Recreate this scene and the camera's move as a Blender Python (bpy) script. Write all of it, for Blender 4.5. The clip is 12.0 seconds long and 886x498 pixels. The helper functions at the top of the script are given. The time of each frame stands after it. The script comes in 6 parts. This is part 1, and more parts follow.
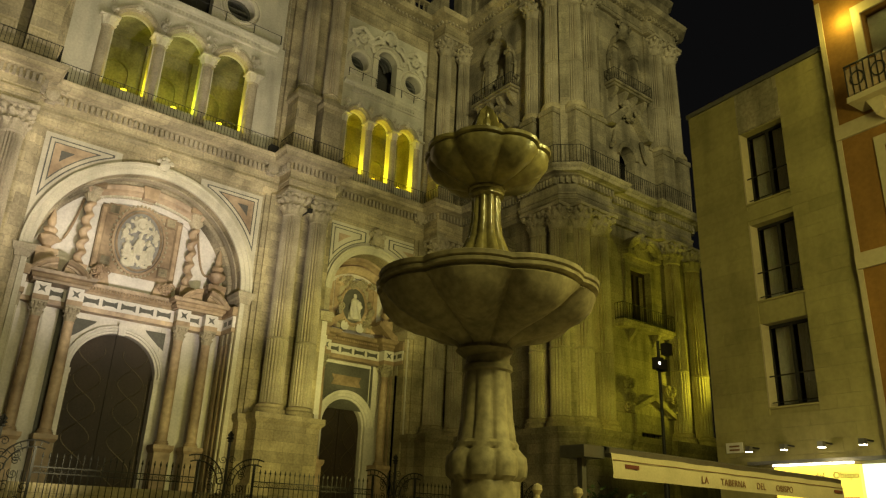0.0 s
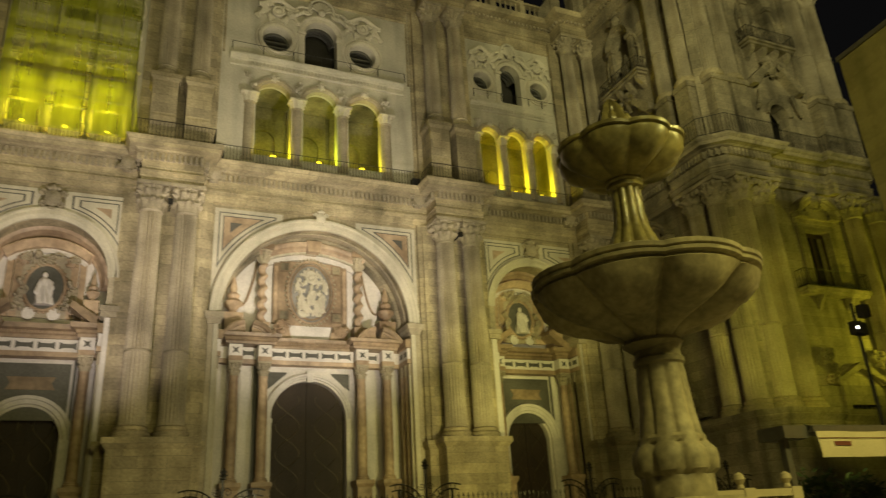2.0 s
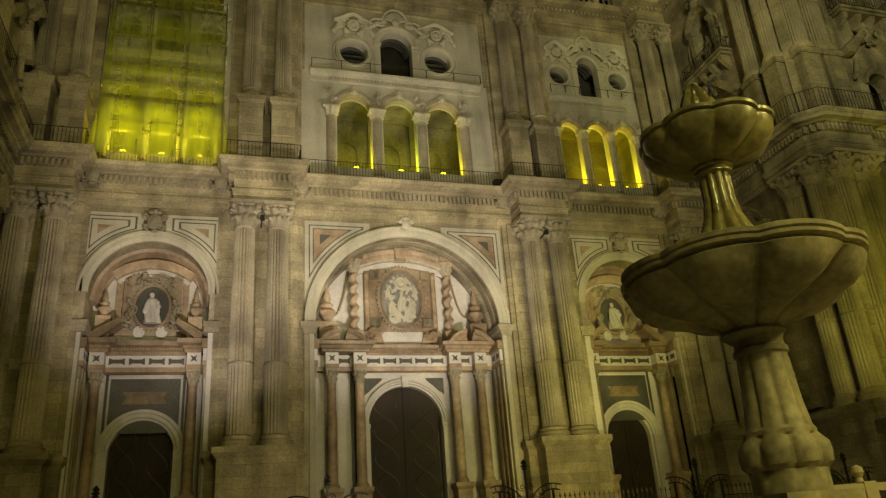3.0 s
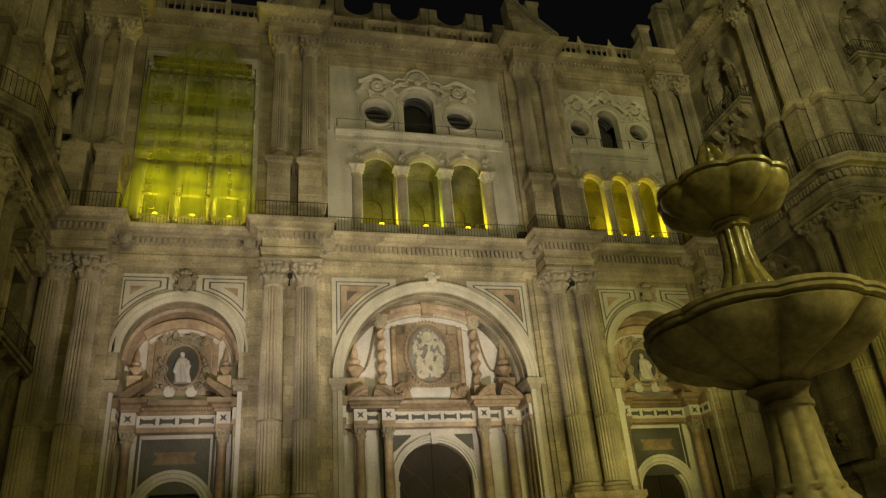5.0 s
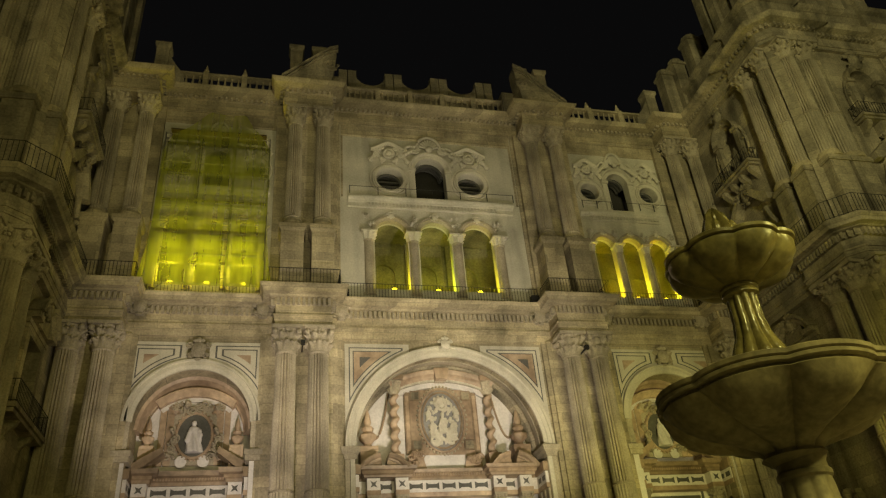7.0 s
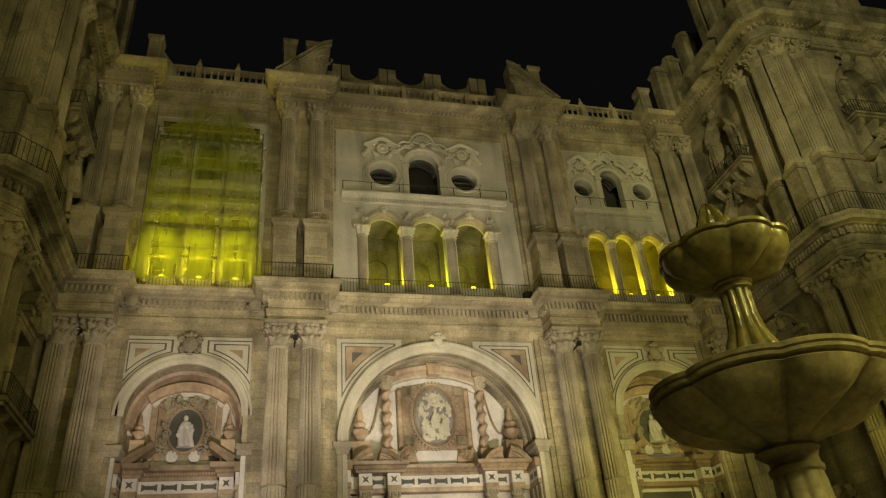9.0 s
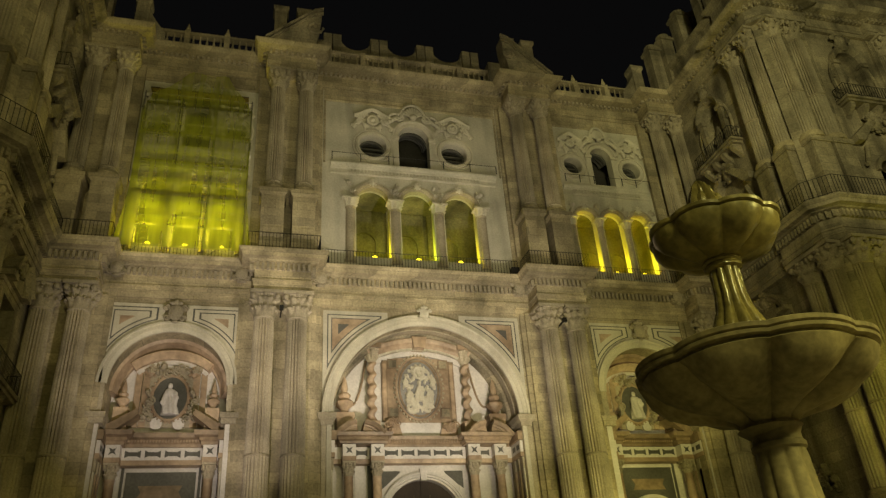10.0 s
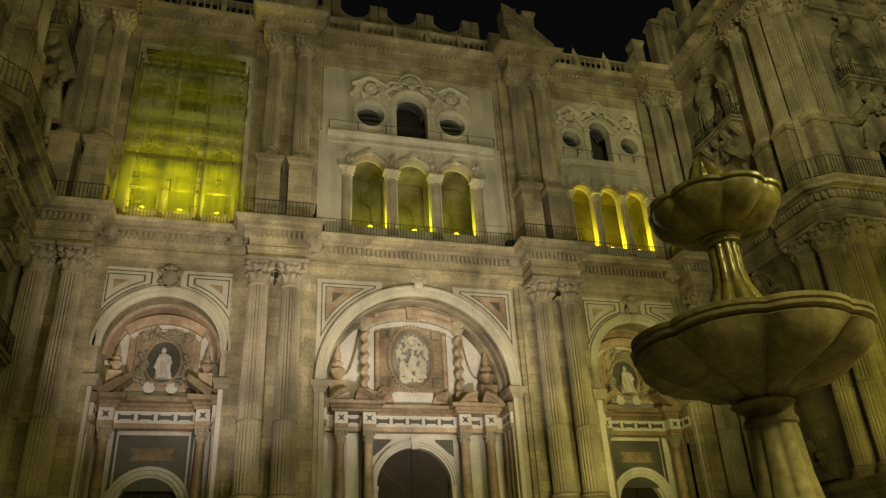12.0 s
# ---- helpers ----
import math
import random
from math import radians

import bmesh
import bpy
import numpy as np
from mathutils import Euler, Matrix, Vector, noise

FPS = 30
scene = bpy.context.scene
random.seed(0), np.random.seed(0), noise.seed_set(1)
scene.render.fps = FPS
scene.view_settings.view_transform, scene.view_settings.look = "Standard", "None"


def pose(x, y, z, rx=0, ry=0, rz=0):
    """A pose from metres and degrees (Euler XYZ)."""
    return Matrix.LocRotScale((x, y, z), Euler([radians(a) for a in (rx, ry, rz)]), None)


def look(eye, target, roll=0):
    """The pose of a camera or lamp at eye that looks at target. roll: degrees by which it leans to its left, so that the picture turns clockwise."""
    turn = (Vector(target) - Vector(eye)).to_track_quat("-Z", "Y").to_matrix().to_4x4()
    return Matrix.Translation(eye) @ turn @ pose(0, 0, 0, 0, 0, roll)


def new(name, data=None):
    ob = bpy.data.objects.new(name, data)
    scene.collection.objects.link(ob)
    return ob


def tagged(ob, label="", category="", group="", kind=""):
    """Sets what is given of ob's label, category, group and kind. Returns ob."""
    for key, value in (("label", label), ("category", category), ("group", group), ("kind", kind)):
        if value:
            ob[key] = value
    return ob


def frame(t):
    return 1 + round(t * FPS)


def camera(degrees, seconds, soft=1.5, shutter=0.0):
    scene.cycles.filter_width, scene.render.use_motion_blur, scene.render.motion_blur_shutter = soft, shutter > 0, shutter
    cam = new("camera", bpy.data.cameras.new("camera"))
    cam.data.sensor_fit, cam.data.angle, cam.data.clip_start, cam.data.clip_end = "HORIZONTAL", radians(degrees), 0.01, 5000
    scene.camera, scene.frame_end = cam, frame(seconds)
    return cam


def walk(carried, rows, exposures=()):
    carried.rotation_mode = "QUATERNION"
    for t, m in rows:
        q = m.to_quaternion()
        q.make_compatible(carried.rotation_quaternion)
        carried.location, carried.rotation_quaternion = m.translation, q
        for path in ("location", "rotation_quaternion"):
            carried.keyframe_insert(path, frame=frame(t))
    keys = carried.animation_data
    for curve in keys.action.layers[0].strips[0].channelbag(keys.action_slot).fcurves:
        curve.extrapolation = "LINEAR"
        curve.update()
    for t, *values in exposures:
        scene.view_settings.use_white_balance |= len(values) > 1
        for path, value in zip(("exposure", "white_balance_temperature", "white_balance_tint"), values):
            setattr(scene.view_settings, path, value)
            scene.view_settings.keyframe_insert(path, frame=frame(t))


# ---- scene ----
cam = camera(61.8, 12.0, soft=1.25, shutter=0.5)
PATH = [
    (0, (-8.815, -33.997, 1.543), (-7.675, -32.507, 2.238), 2.4),
    (0.5, (-8.826, -34.041, 1.531), (-7.703, -32.542, 2.234), 0.9),
    (1, (-8.802, -34.094, 1.521), (-7.754, -32.544, 2.227), -1.5),
    (1.5, (-8.79, -34.125, 1.513), (-7.863, -32.503, 2.229), -2.9),
    (2, (-8.803, -34.136, 1.515), (-8.027, -32.443, 2.245), -3.5),
    (2.5, (-8.802, -34.148, 1.514), (-8.159, -32.405, 2.253), -4.0),
    (3, (-8.795, -34.154, 1.513), (-8.238, -32.385, 2.261), -4.3),
    (5, (-8.812, -34.339, 1.51), (-8.329, -32.61, 2.393), -4.8),
    (5.5, (-8.769, -34.396, 1.509), (-8.307, -32.692, 2.449), -5.5),
    (6, (-8.771, -34.432, 1.512), (-8.342, -32.748, 2.502), -6.1),
    (6.5, (-8.798, -34.437, 1.519), (-8.368, -32.769, 2.535), -5.3),
    (7, (-8.809, -34.449, 1.516), (-8.367, -32.796, 2.551), -5.2),
    (9, (-8.806, -34.406, 1.511), (-8.345, -32.751, 2.536), -5.2),
    (9.5, (-8.81, -34.376, 1.514), (-8.333, -32.708, 2.509), -4.8),
    (10, (-8.815, -34.342, 1.509), (-8.318, -32.661, 2.472), -4.3),
    (10.5, (-8.823, -34.308, 1.507), (-8.291, -32.619, 2.436), -3.7),
    (11, (-8.829, -34.296, 1.507), (-8.302, -32.596, 2.42), -3.2),
    (11.5, (-8.835, -34.302, 1.505), (-8.305, -32.597, 2.407), -3.1),
    (12, (-8.846, -34.302, 1.505), (-8.33, -32.59, 2.399), -3.1),
]
EXPOSURE = [(0.0, 0.02), (1.8, 0.0), (2.5, -0.14), (3.2, -0.32), (5.0, -0.45), (6.0, -0.38), (7.0, -0.25), (9.0, -0.26), (12.0, -0.35)]
walk(cam, [(t, look(eye, target, roll)) for t, eye, target, roll in PATH], EXPOSURE)

# ---- night sky and lamps ----
world = bpy.data.worlds.new("night")
scene.world = world
world.use_nodes = True
world.node_tree.nodes["Background"].inputs[0].default_value = (0.42, 0.41, 0.41, 1)
world.node_tree.nodes["Background"].inputs[1].default_value = 0.008


def spot(name, eye, target, watts, colour, degrees, blend=0.6, size=0.25):
    d = bpy.data.lights.new(name, "SPOT")
    d.energy, d.color, d.spot_size, d.spot_blend, d.shadow_soft_size = watts, colour, radians(degrees), blend, size
    ob = new(name, d)
    ob.matrix_world = look(eye, target)
    return ob


def point(name, eye, watts, colour, size=0.1):
    d = bpy.data.lights.new(name, "POINT")
    d.energy, d.color, d.shadow_soft_size = watts, colour, size
    ob = new(name, d)
    ob.location = eye
    return ob


LIME = (1.0, 0.88, 0.02)
spot("portal_flood", (0.3, -13.2, 4.2), (0.0, 1.0, 17.0), 11600, (1.0, 0.88, 0.73), 66, 1.0, 0.12)
spot("side_portal_flood", (-9.0, -13.2, 4.2), (-11.0, 1.0, 15.0), 7400, (1.0, 0.86, 0.76), 54, 1.0, 0.12)
spot("side_portal_flood_right", (8.6, -13.2, 4.2), (10.6, 0.0, 11.6), 4600, (1.0, 0.92, 0.22), 54, 1.0, 0.12)
spot("mast_flood", (7.0, -24.0, 4.6), (2.0, 0.0, 20.5), 4900, (1.0, 0.92, 0.58), 84, 0.9)
spot("mast_flood_left", (-8.0, -25.0, 4.6), (-5.0, 0.0, 23.0), 5000, (1.0, 0.92, 0.62), 58, 0.9)
# two unseen high fills far behind the viewpoint, added for upper front and tower
spot("roof_flood", (-8.0, -56.0, 18.0), (-3.0, 0.0, 32.0), 9500, (1.0, 0.91, 0.50), 50, 0.7)
spot("roof_flood_right", (-8.0, -56.0, 18.0), (25.0, -7.0, 33.0), 43000, (1.0, 0.95, 0.46), 35, 0.5)
spot("terrace_flood", (-17.5, -13.0, 6.0), (20.0, -5.0, 20.0), 600, (1.0, 0.91, 0.46), 50, 0.9)
# mirrored spot with no known source, added to brighten the left tower
spot("terrace_flood_right", (17.5, -13.0, 6.0), (-20.0, -3.0, 27.0), 2800, (1.0, 0.91, 0.46), 46, 0.9)
spot("tower_flood", (29.2, -13.9, 8.2), (23.5, -9.7, 12.0), 1450, (1.0, 0.95, 0.05), 104, 0.8)
# pair of unseen spots added to brighten the pedestals and door bases
spot("terrace_lantern", (4.2, -12.6, 3.3), (7.0, 0.0, 6.2), 1900, (1.0, 0.88, 0.24), 66, 0.9, 0.1)
spot("terrace_lantern_left", (-3.6, -12.6, 3.3), (-4.5, 0.0, 5.6), 900, (1.0, 0.88, 0.5), 70, 0.9, 0.1)
# broad unseen fill behind the camera, added to lift facade, fountain and houses
point("plaza_lanterns", (-6.0, -47.0, 17.0), 5200, (1.0, 0.90, 0.30), 3.0)
spot("mast_head", (13.1, -17.9, 7.2), (23.0, -9.7, 10.5), 1850, (1.0, 0.94, 0.10), 78, 0.9)
point("street_lantern", (-4.5, -38.0, 9.6), 1500, (1.0, 0.90, 0.26), 0.15)
point("street_lantern_right", (2.6, -34.0, 7.4), 1500, (1.0, 0.90, 0.24), 0.2)

# ---- materials ----
def shader(name, colour, rough=0.8, metal=0.0, vary=0.25, scale=2.0, bump=0.3, courses=0.0, length=0.9, tint=None, stain=0.0, spec=0.3, fine=28.0, flat=False):
    """A stone, paint or metal: colour broken by two sizes of noise, fine relief, and ashlar joints where courses gives their height."""
    m = bpy.data.materials.new(name)
    m.use_nodes = True
    nt = m.node_tree
    n, l = nt.nodes, nt.links
    b = n["Principled BSDF"]
    b.inputs["Roughness"].default_value, b.inputs["Metallic"].default_value = rough, metal
    b.inputs["Specular IOR Level"].default_value = spec
    geo = n.new("ShaderNodeNewGeometry")
    info = n.new("ShaderNodeObjectInfo")
    big, small = n.new("ShaderNodeTexNoise"), n.new("ShaderNodeTexNoise")
    big.inputs["Scale"].default_value, big.inputs["Detail"].default_value = scale * 0.25, 5
    small.inputs["Scale"].default_value, small.inputs["Detail"].default_value = fine * 0.35, 6
    l.new(geo.outputs["Position"], big.inputs["Vector"])
    l.new(geo.outputs["Position"], small.inputs["Vector"])
    dark = tuple(c * (1 - vary) for c in colour) + (1,)
    light = tuple(min(1, c * (1 + vary * 0.7)) for c in (tint or colour)) + (1,)
    ramp = n.new("ShaderNodeValToRGB")
    ramp.color_ramp.elements[0].position, ramp.color_ramp.elements[1].position = 0.32, 0.68
    ramp.color_ramp.elements[0].color, ramp.color_ramp.elements[1].color = dark, light
    l.new(big.outputs["Fac"], ramp.inputs["Fac"])
    grain = n.new("ShaderNodeMapRange")
    grain.inputs["From Min"].default_value, grain.inputs["From Max"].default_value = 0.3, 0.7
    grain.inputs["To Min"].default_value, grain.inputs["To Max"].default_value = 1 - vary * 0.6, 1 + vary * 0.35
    l.new(small.outputs["Fac"], grain.inputs["Value"])
    mul = n.new("ShaderNodeMix")
    mul.data_type, mul.blend_type = "RGBA", "MULTIPLY"
    mul.inputs["Factor"].default_value = 1.0
    l.new(ramp.outputs["Color"], mul.inputs["A"])
    l.new(grain.outputs["Result"], mul.inputs["B"])
    out = mul.outputs["Result"]
    height = small.outputs["Fac"]
    if stain:
        st = n.new("ShaderNodeTexNoise")
        mp = n.new("ShaderNodeMapping")
        mp.inputs["Scale"].default_value = (0.9, 0.9, 0.12)
        st.inputs["Scale"].default_value, st.inputs["Detail"].default_value = 1.3, 6
        l.new(geo.outputs["Position"], mp.inputs["Vector"])
        l.new(mp.outputs["Vector"], st.inputs["Vector"])
        mr = n.new("ShaderNodeMapRange")
        mr.inputs["From Min"].default_value, mr.inputs["From Max"].default_value = 0.48, 0.72
        mr.inputs["To Min"].default_value, mr.inputs["To Max"].default_value = 1.0, 1 - stain
        l.new(st.outputs["Fac"], mr.inputs["Value"])
        ms = n.new("ShaderNodeMix")
        ms.data_type, ms.blend_type = "RGBA", "MULTIPLY"
        ms.inputs["Factor"].default_value = 1.0
        l.new(out, ms.inputs["A"])
        l.new(mr.outputs["Result"], ms.inputs["B"])
        out = ms.outputs["Result"]
    if courses:
        sep, add, com = n.new("ShaderNodeSeparateXYZ"), n.new("ShaderNodeMath"), n.new("ShaderNodeCombineXYZ")
        l.new(geo.outputs["Position"], sep.inputs["Vector"])
        l.new(sep.outputs["X"], add.inputs[0])
        l.new(sep.outputs["Y"], add.inputs[1])
        l.new(sep.outputs["X"] if flat else add.outputs["Value"], com.inputs["X"])
        l.new(sep.outputs["Y" if flat else "Z"], com.inputs["Y"])
        br = n.new("ShaderNodeTexBrick")
        br.inputs["Scale"].default_value = 1.0
        br.inputs["Brick Width"].default_value, br.inputs["Row Height"].default_value = length, courses
        br.inputs["Mortar Size"].default_value, br.inputs["Mortar Smooth"].default_value = 0.010, 0.3
        br.inputs["Color1"].default_value, br.inputs["Color2"].default_value = (0.66, 0.66, 0.67, 1), (1.17, 1.15, 1.10, 1)
        br.inputs["Mortar"].default_value = (0.5, 0.5, 0.5, 1)
        l.new(com.outputs["Vector"], br.inputs["Vector"])
        mb = n.new("ShaderNodeMix")
        mb.data_type, mb.blend_type = "RGBA", "MULTIPLY"
        mb.inputs["Factor"].default_value = 0.75
        l.new(out, mb.inputs["A"])
        l.new(br.outputs["Color"], mb.inputs["B"])
        out = mb.outputs["Result"]
        sub = n.new("ShaderNodeMath")
        sub.operation = "SUBTRACT"
        l.new(height, sub.inputs[0])
        l.new(br.outputs["Fac"], sub.inputs[1])
        height = sub.outputs["Value"]
    rnd = n.new("ShaderNodeMapRange")
    rnd.inputs["To Min"].default_value, rnd.inputs["To Max"].default_value = 1 - vary * 0.4, 1 + vary * 0.3
    l.new(info.outputs["Random"], rnd.inputs["Value"])
    mo = n.new("ShaderNodeMix")
    mo.data_type, mo.blend_type = "RGBA", "MULTIPLY"
    mo.inputs["Factor"].default_value = 1.0
    l.new(out, mo.inputs["A"])
    l.new(rnd.outputs["Result"], mo.inputs["B"])
    l.new(mo.outputs["Result"], b.inputs["Base Color"])
    bp = n.new("ShaderNodeBump")
    bp.inputs["Strength"].default_value, bp.inputs["Distance"].default_value = bump, 0.03
    l.new(height, bp.inputs["Height"])
    l.new(bp.outputs["Normal"], b.inputs["Normal"])
    return m


def glow(name, colour, strength):
    m = bpy.data.materials.new(name)
    m.use_nodes = True
    b = m.node_tree.nodes["Principled BSDF"]
    b.inputs["Base Color"].default_value = (*colour, 1)
    b.inputs["Emission Color"].default_value = (*colour, 1)
    b.inputs["Emission Strength"].default_value = strength
    return m


STONE = shader("sandstone", (0.38, 0.318, 0.20), 0.85, vary=0.4, bump=0.28, courses=0.48, length=1.1, stain=0.28, tint=(0.42, 0.355, 0.235))
CARVED = shader("carved_sandstone", (0.42, 0.36, 0.26), 0.85, vary=0.36, bump=0.45, stain=0.3, fine=40)
GREYSTONE = shader("weathered_sandstone", (0.34, 0.292, 0.205), 0.9, vary=0.45, bump=0.4, courses=0.48, length=1.1, stain=0.6)
PALE = shader("pale_panel_stone", (0.52, 0.48, 0.38), 0.85, vary=0.2, bump=0.35, stain=0.3)
LIGHT = shader("pale_carved_stone", (0.56, 0.51, 0.40), 0.8, vary=0.2, bump=0.35, stain=0.25, fine=40)
MARBLE = shader("white_marble", (0.66, 0.61, 0.57), 0.5, vary=0.2, bump=0.1, stain=0.15, spec=0.4)
PINK = shader("red_veined_marble", (0.335, 0.225, 0.145), 0.5, vary=0.38, bump=0.15, tint=(0.45, 0.335, 0.225), spec=0.4, fine=14)
RUST = shader("brown_marble", (0.22, 0.15, 0.09), 0.5, vary=0.42, bump=0.2, tint=(0.31, 0.225, 0.145), spec=0.4, fine=14)
BRONZE = shader("worn_bronze", (0.11, 0.085, 0.055), 0.45, metal=0.6, vary=0.3, bump=0.2)
GREYMARBLE = shader("blue_grey_marble", (0.27, 0.258, 0.245), 0.5, vary=0.3, bump=0.1, spec=0.4)
# dark marble of the inlays; also paints shade on the window steps
SLATE = shader("dark_marble_and_shade", (0.105, 0.10, 0.088), 0.45, vary=0.4, bump=0.1, spec=0.4)
WOOD = shader("dark_oak", (0.036, 0.024, 0.017), 0.6, vary=0.35, bump=0.5, stain=0.3)
IRON = shader("black_iron", (0.028, 0.026, 0.024), 0.55, metal=0.3, vary=0.3, bump=0.2)
# near-black colour that stands in for the shade of unlit interiors
VOID = shader("interior_shade", (0.035, 0.032, 0.028), 0.95, vary=0.3, bump=0.2)
LOGGIA = shader("loggia_plaster", (0.20, 0.18, 0.10), 0.9, vary=0.45, bump=0.4, stain=0.5)
FOUNTAIN = shader("fountain_marble", (0.36, 0.305, 0.185), 0.62, vary=0.42, scale=7.0, bump=0.14, stain=0.7, spec=0.35, fine=40)
WET = shader("wet_marble", (0.29, 0.245, 0.10), 0.18, vary=0.55, scale=9.0, bump=0.3, stain=0.4, spec=0.7, fine=50)
DAMP = shader("damp_marble", (0.27, 0.23, 0.10), 0.34, vary=0.5, scale=7.0, bump=0.16, stain=0.7, spec=0.5, fine=40)
PAVING = shader("paving", (0.24, 0.22, 0.20), 0.7, vary=0.15, bump=0.4, courses=0.5, length=0.9, flat=True)
LIMECLAD = shader("limestone_panel", (0.29, 0.248, 0.105), 0.8, vary=0.18, scale=3.0, bump=0.2, stain=0.25, fine=20)
OCHRE = shader("ochre_render", (0.25, 0.125, 0.03), 0.85, vary=0.2, bump=0.25, stain=0.2)
CREAM = shader("cream_paint", (0.42, 0.35, 0.22), 0.7, vary=0.12, bump=0.1)
CANVAS = shader("cream_canvas", (0.50, 0.425, 0.27), 0.9, vary=0.12, bump=0.2, scale=6, fine=80)
STEEL = shader("grey_steel", (0.20, 0.19, 0.17), 0.4, metal=0.7, vary=0.2, bump=0.05)
LEAF = shader("leaf", (0.06, 0.10, 0.03), 0.6, vary=0.4, bump=0.1)
CURTAIN = shader("curtain", (0.55, 0.52, 0.42), 0.9, vary=0.2, bump=0.2)
BROWN = shader("brown_letters", (0.20, 0.10, 0.05), 0.8, vary=0.1, bump=0.0)
UPGLOW = glow("yellow_lamp_glass", (1.0, 0.78, 0.02), 5.0)

glass = bpy.data.materials.new("window_glass")
glass.use_nodes = True
_b = glass.node_tree.nodes["Principled BSDF"]
_b.inputs["Base Color"].default_value = (0.9, 0.9, 0.9, 1)
_b.inputs["Roughness"].default_value = 0.03
_b.inputs["Transmission Weight"].default_value = 1.0
_b.inputs["IOR"].default_value = 1.1

# netting: woven mesh, part thread and part gap
NET = bpy.data.materials.new("scaffold_net")
NET.use_nodes = True
_n, _l = NET.node_tree.nodes, NET.node_tree.links
_b = _n["Principled BSDF"]
_b.inputs["Base Color"].default_value = (0.34, 0.35, 0.06, 1)
_b.inputs["Roughness"].default_value = 0.9
_tr, _tl, _mx, _mx2 = _n.new("ShaderNodeBsdfTransparent"), _n.new("ShaderNodeBsdfTranslucent"), _n.new("ShaderNodeMixShader"), _n.new("ShaderNodeMixShader")
_tl.inputs["Color"].default_value = (0.62, 0.68, 0.09, 1)
_no = _n.new("ShaderNodeTexNoise")
_no.inputs["Scale"].default_value, _no.inputs["Detail"].default_value = 0.9, 5
_ge = _n.new("ShaderNodeNewGeometry")
_mp = _n.new("ShaderNodeMapping")
_mp.inputs["Scale"].default_value = (2.6, 2.6, 0.35)
_l.new(_ge.outputs["Position"], _mp.inputs["Vector"])
_l.new(_mp.outputs["Vector"], _no.inputs["Vector"])
_mr = _n.new("ShaderNodeMapRange")
_mr.inputs["From Min"].default_value, _mr.inputs["From Max"].default_value = 0.3, 0.7
_mr.inputs["To Min"].default_value, _mr.inputs["To Max"].default_value = 0.34, 0.66
_l.new(_no.outputs["Fac"], _mr.inputs["Value"])
_mx.inputs[0].default_value = 0.6
_l.new(_b.outputs[0], _mx.inputs[1])
_l.new(_tl.outputs[0], _mx.inputs[2])
_l.new(_mr.outputs[0], _mx2.inputs[0])
_l.new(_tr.outputs[0], _mx2.inputs[1])
_l.new(_mx.outputs[0], _mx2.inputs[2])
_l.new(_mx2.outputs[0], _n["Material Output"].inputs[0])

# ---- mesh helpers ----
def thing(name, at, label, category, group="", kind=""):
    ob = new(name)
    ob.location = at
    ob.empty_display_size = 0.2
    return tagged(ob, label, category, group, kind)


def mesh_of(bm, name, material, smooth=False):
    bmesh.ops.recalc_face_normals(bm, faces=bm.faces)
    me = bpy.data.meshes.new(name)
    bm.to_mesh(me)
    bm.free()
    me.materials.append(material)
    if smooth:
        me.shade_smooth()
        me.set_sharp_from_angle(angle=radians(38))
    return me


LOOSE = {"relief_cloud", "relief", "scrollwork", "bead_ring", "grating"}


def part(name, bm, material, parent, label="", smooth=False, at=None, turn=0.0):
    """One mesh in world coordinates (or round its own origin, put at a place) under a thing or a part."""
    me = bm if isinstance(bm, bpy.types.Mesh) else mesh_of(bm, name, material, smooth)
    ob = new(name, me)
    ob.parent = parent
    root = parent
    while root.parent:
        root = root.parent
    if at is not None:
        ob.location, ob.rotation_euler = at, (0, 0, turn)
    if root is parent:
        ob.matrix_parent_inverse = Matrix.Translation(root.location).inverted()
    else:
        ob.matrix_parent_inverse = Matrix.Translation(parent.location).inverted()
    if label:
        ob["label"] = label
    if name in LOOSE:
        ob["kind"] = "stuff"
    return ob


def single(name, bm, material, label, category, group="", kind="", smooth=False):
    me = mesh_of(bm, name, material, smooth)
    return tagged(new(name, me), label, category, group, kind)


def B():
    return bmesh.new()


def box(bm, x0, x1, y0, y1, z0, z1, m=None):
    vs = [bm.verts.new((x, y, z)) for z in (z0, z1) for y in (y0, y1) for x in (x0, x1)]
    for f in ((0, 1, 3, 2), (4, 6, 7, 5), (0, 4, 5, 1), (1, 5, 7, 3), (3, 7, 6, 2), (2, 6, 4, 0)):
        bm.faces.new([vs[i] for i in f])
    if m is not None:
        for v in vs:
            v.co = m @ v.co
    return bm


def lathe(bm, profile, segs=24, at=(0, 0, 0), shape=None, caps=True):
    """profile: rows of radius, z. shape(angle, i): factor on the radius of row i."""
    rings = []
    for i, (r, z) in enumerate(profile):
        ring = []
        for k in range(segs):
            a = 2 * math.pi * k / segs
            f = shape(a, i) if shape else 1.0
            ring.append(bm.verts.new((at[0] + r * f * math.cos(a), at[1] + r * f * math.sin(a), at[2] + z)))
        rings.append(ring)
    for a, b in zip(rings, rings[1:]):
        for k in range(segs):
            bm.faces.new((a[k], a[(k + 1) % segs], b[(k + 1) % segs], b[k]))
    if caps:
        bm.faces.new(rings[0][::-1])
        bm.faces.new(rings[-1])
    return bm


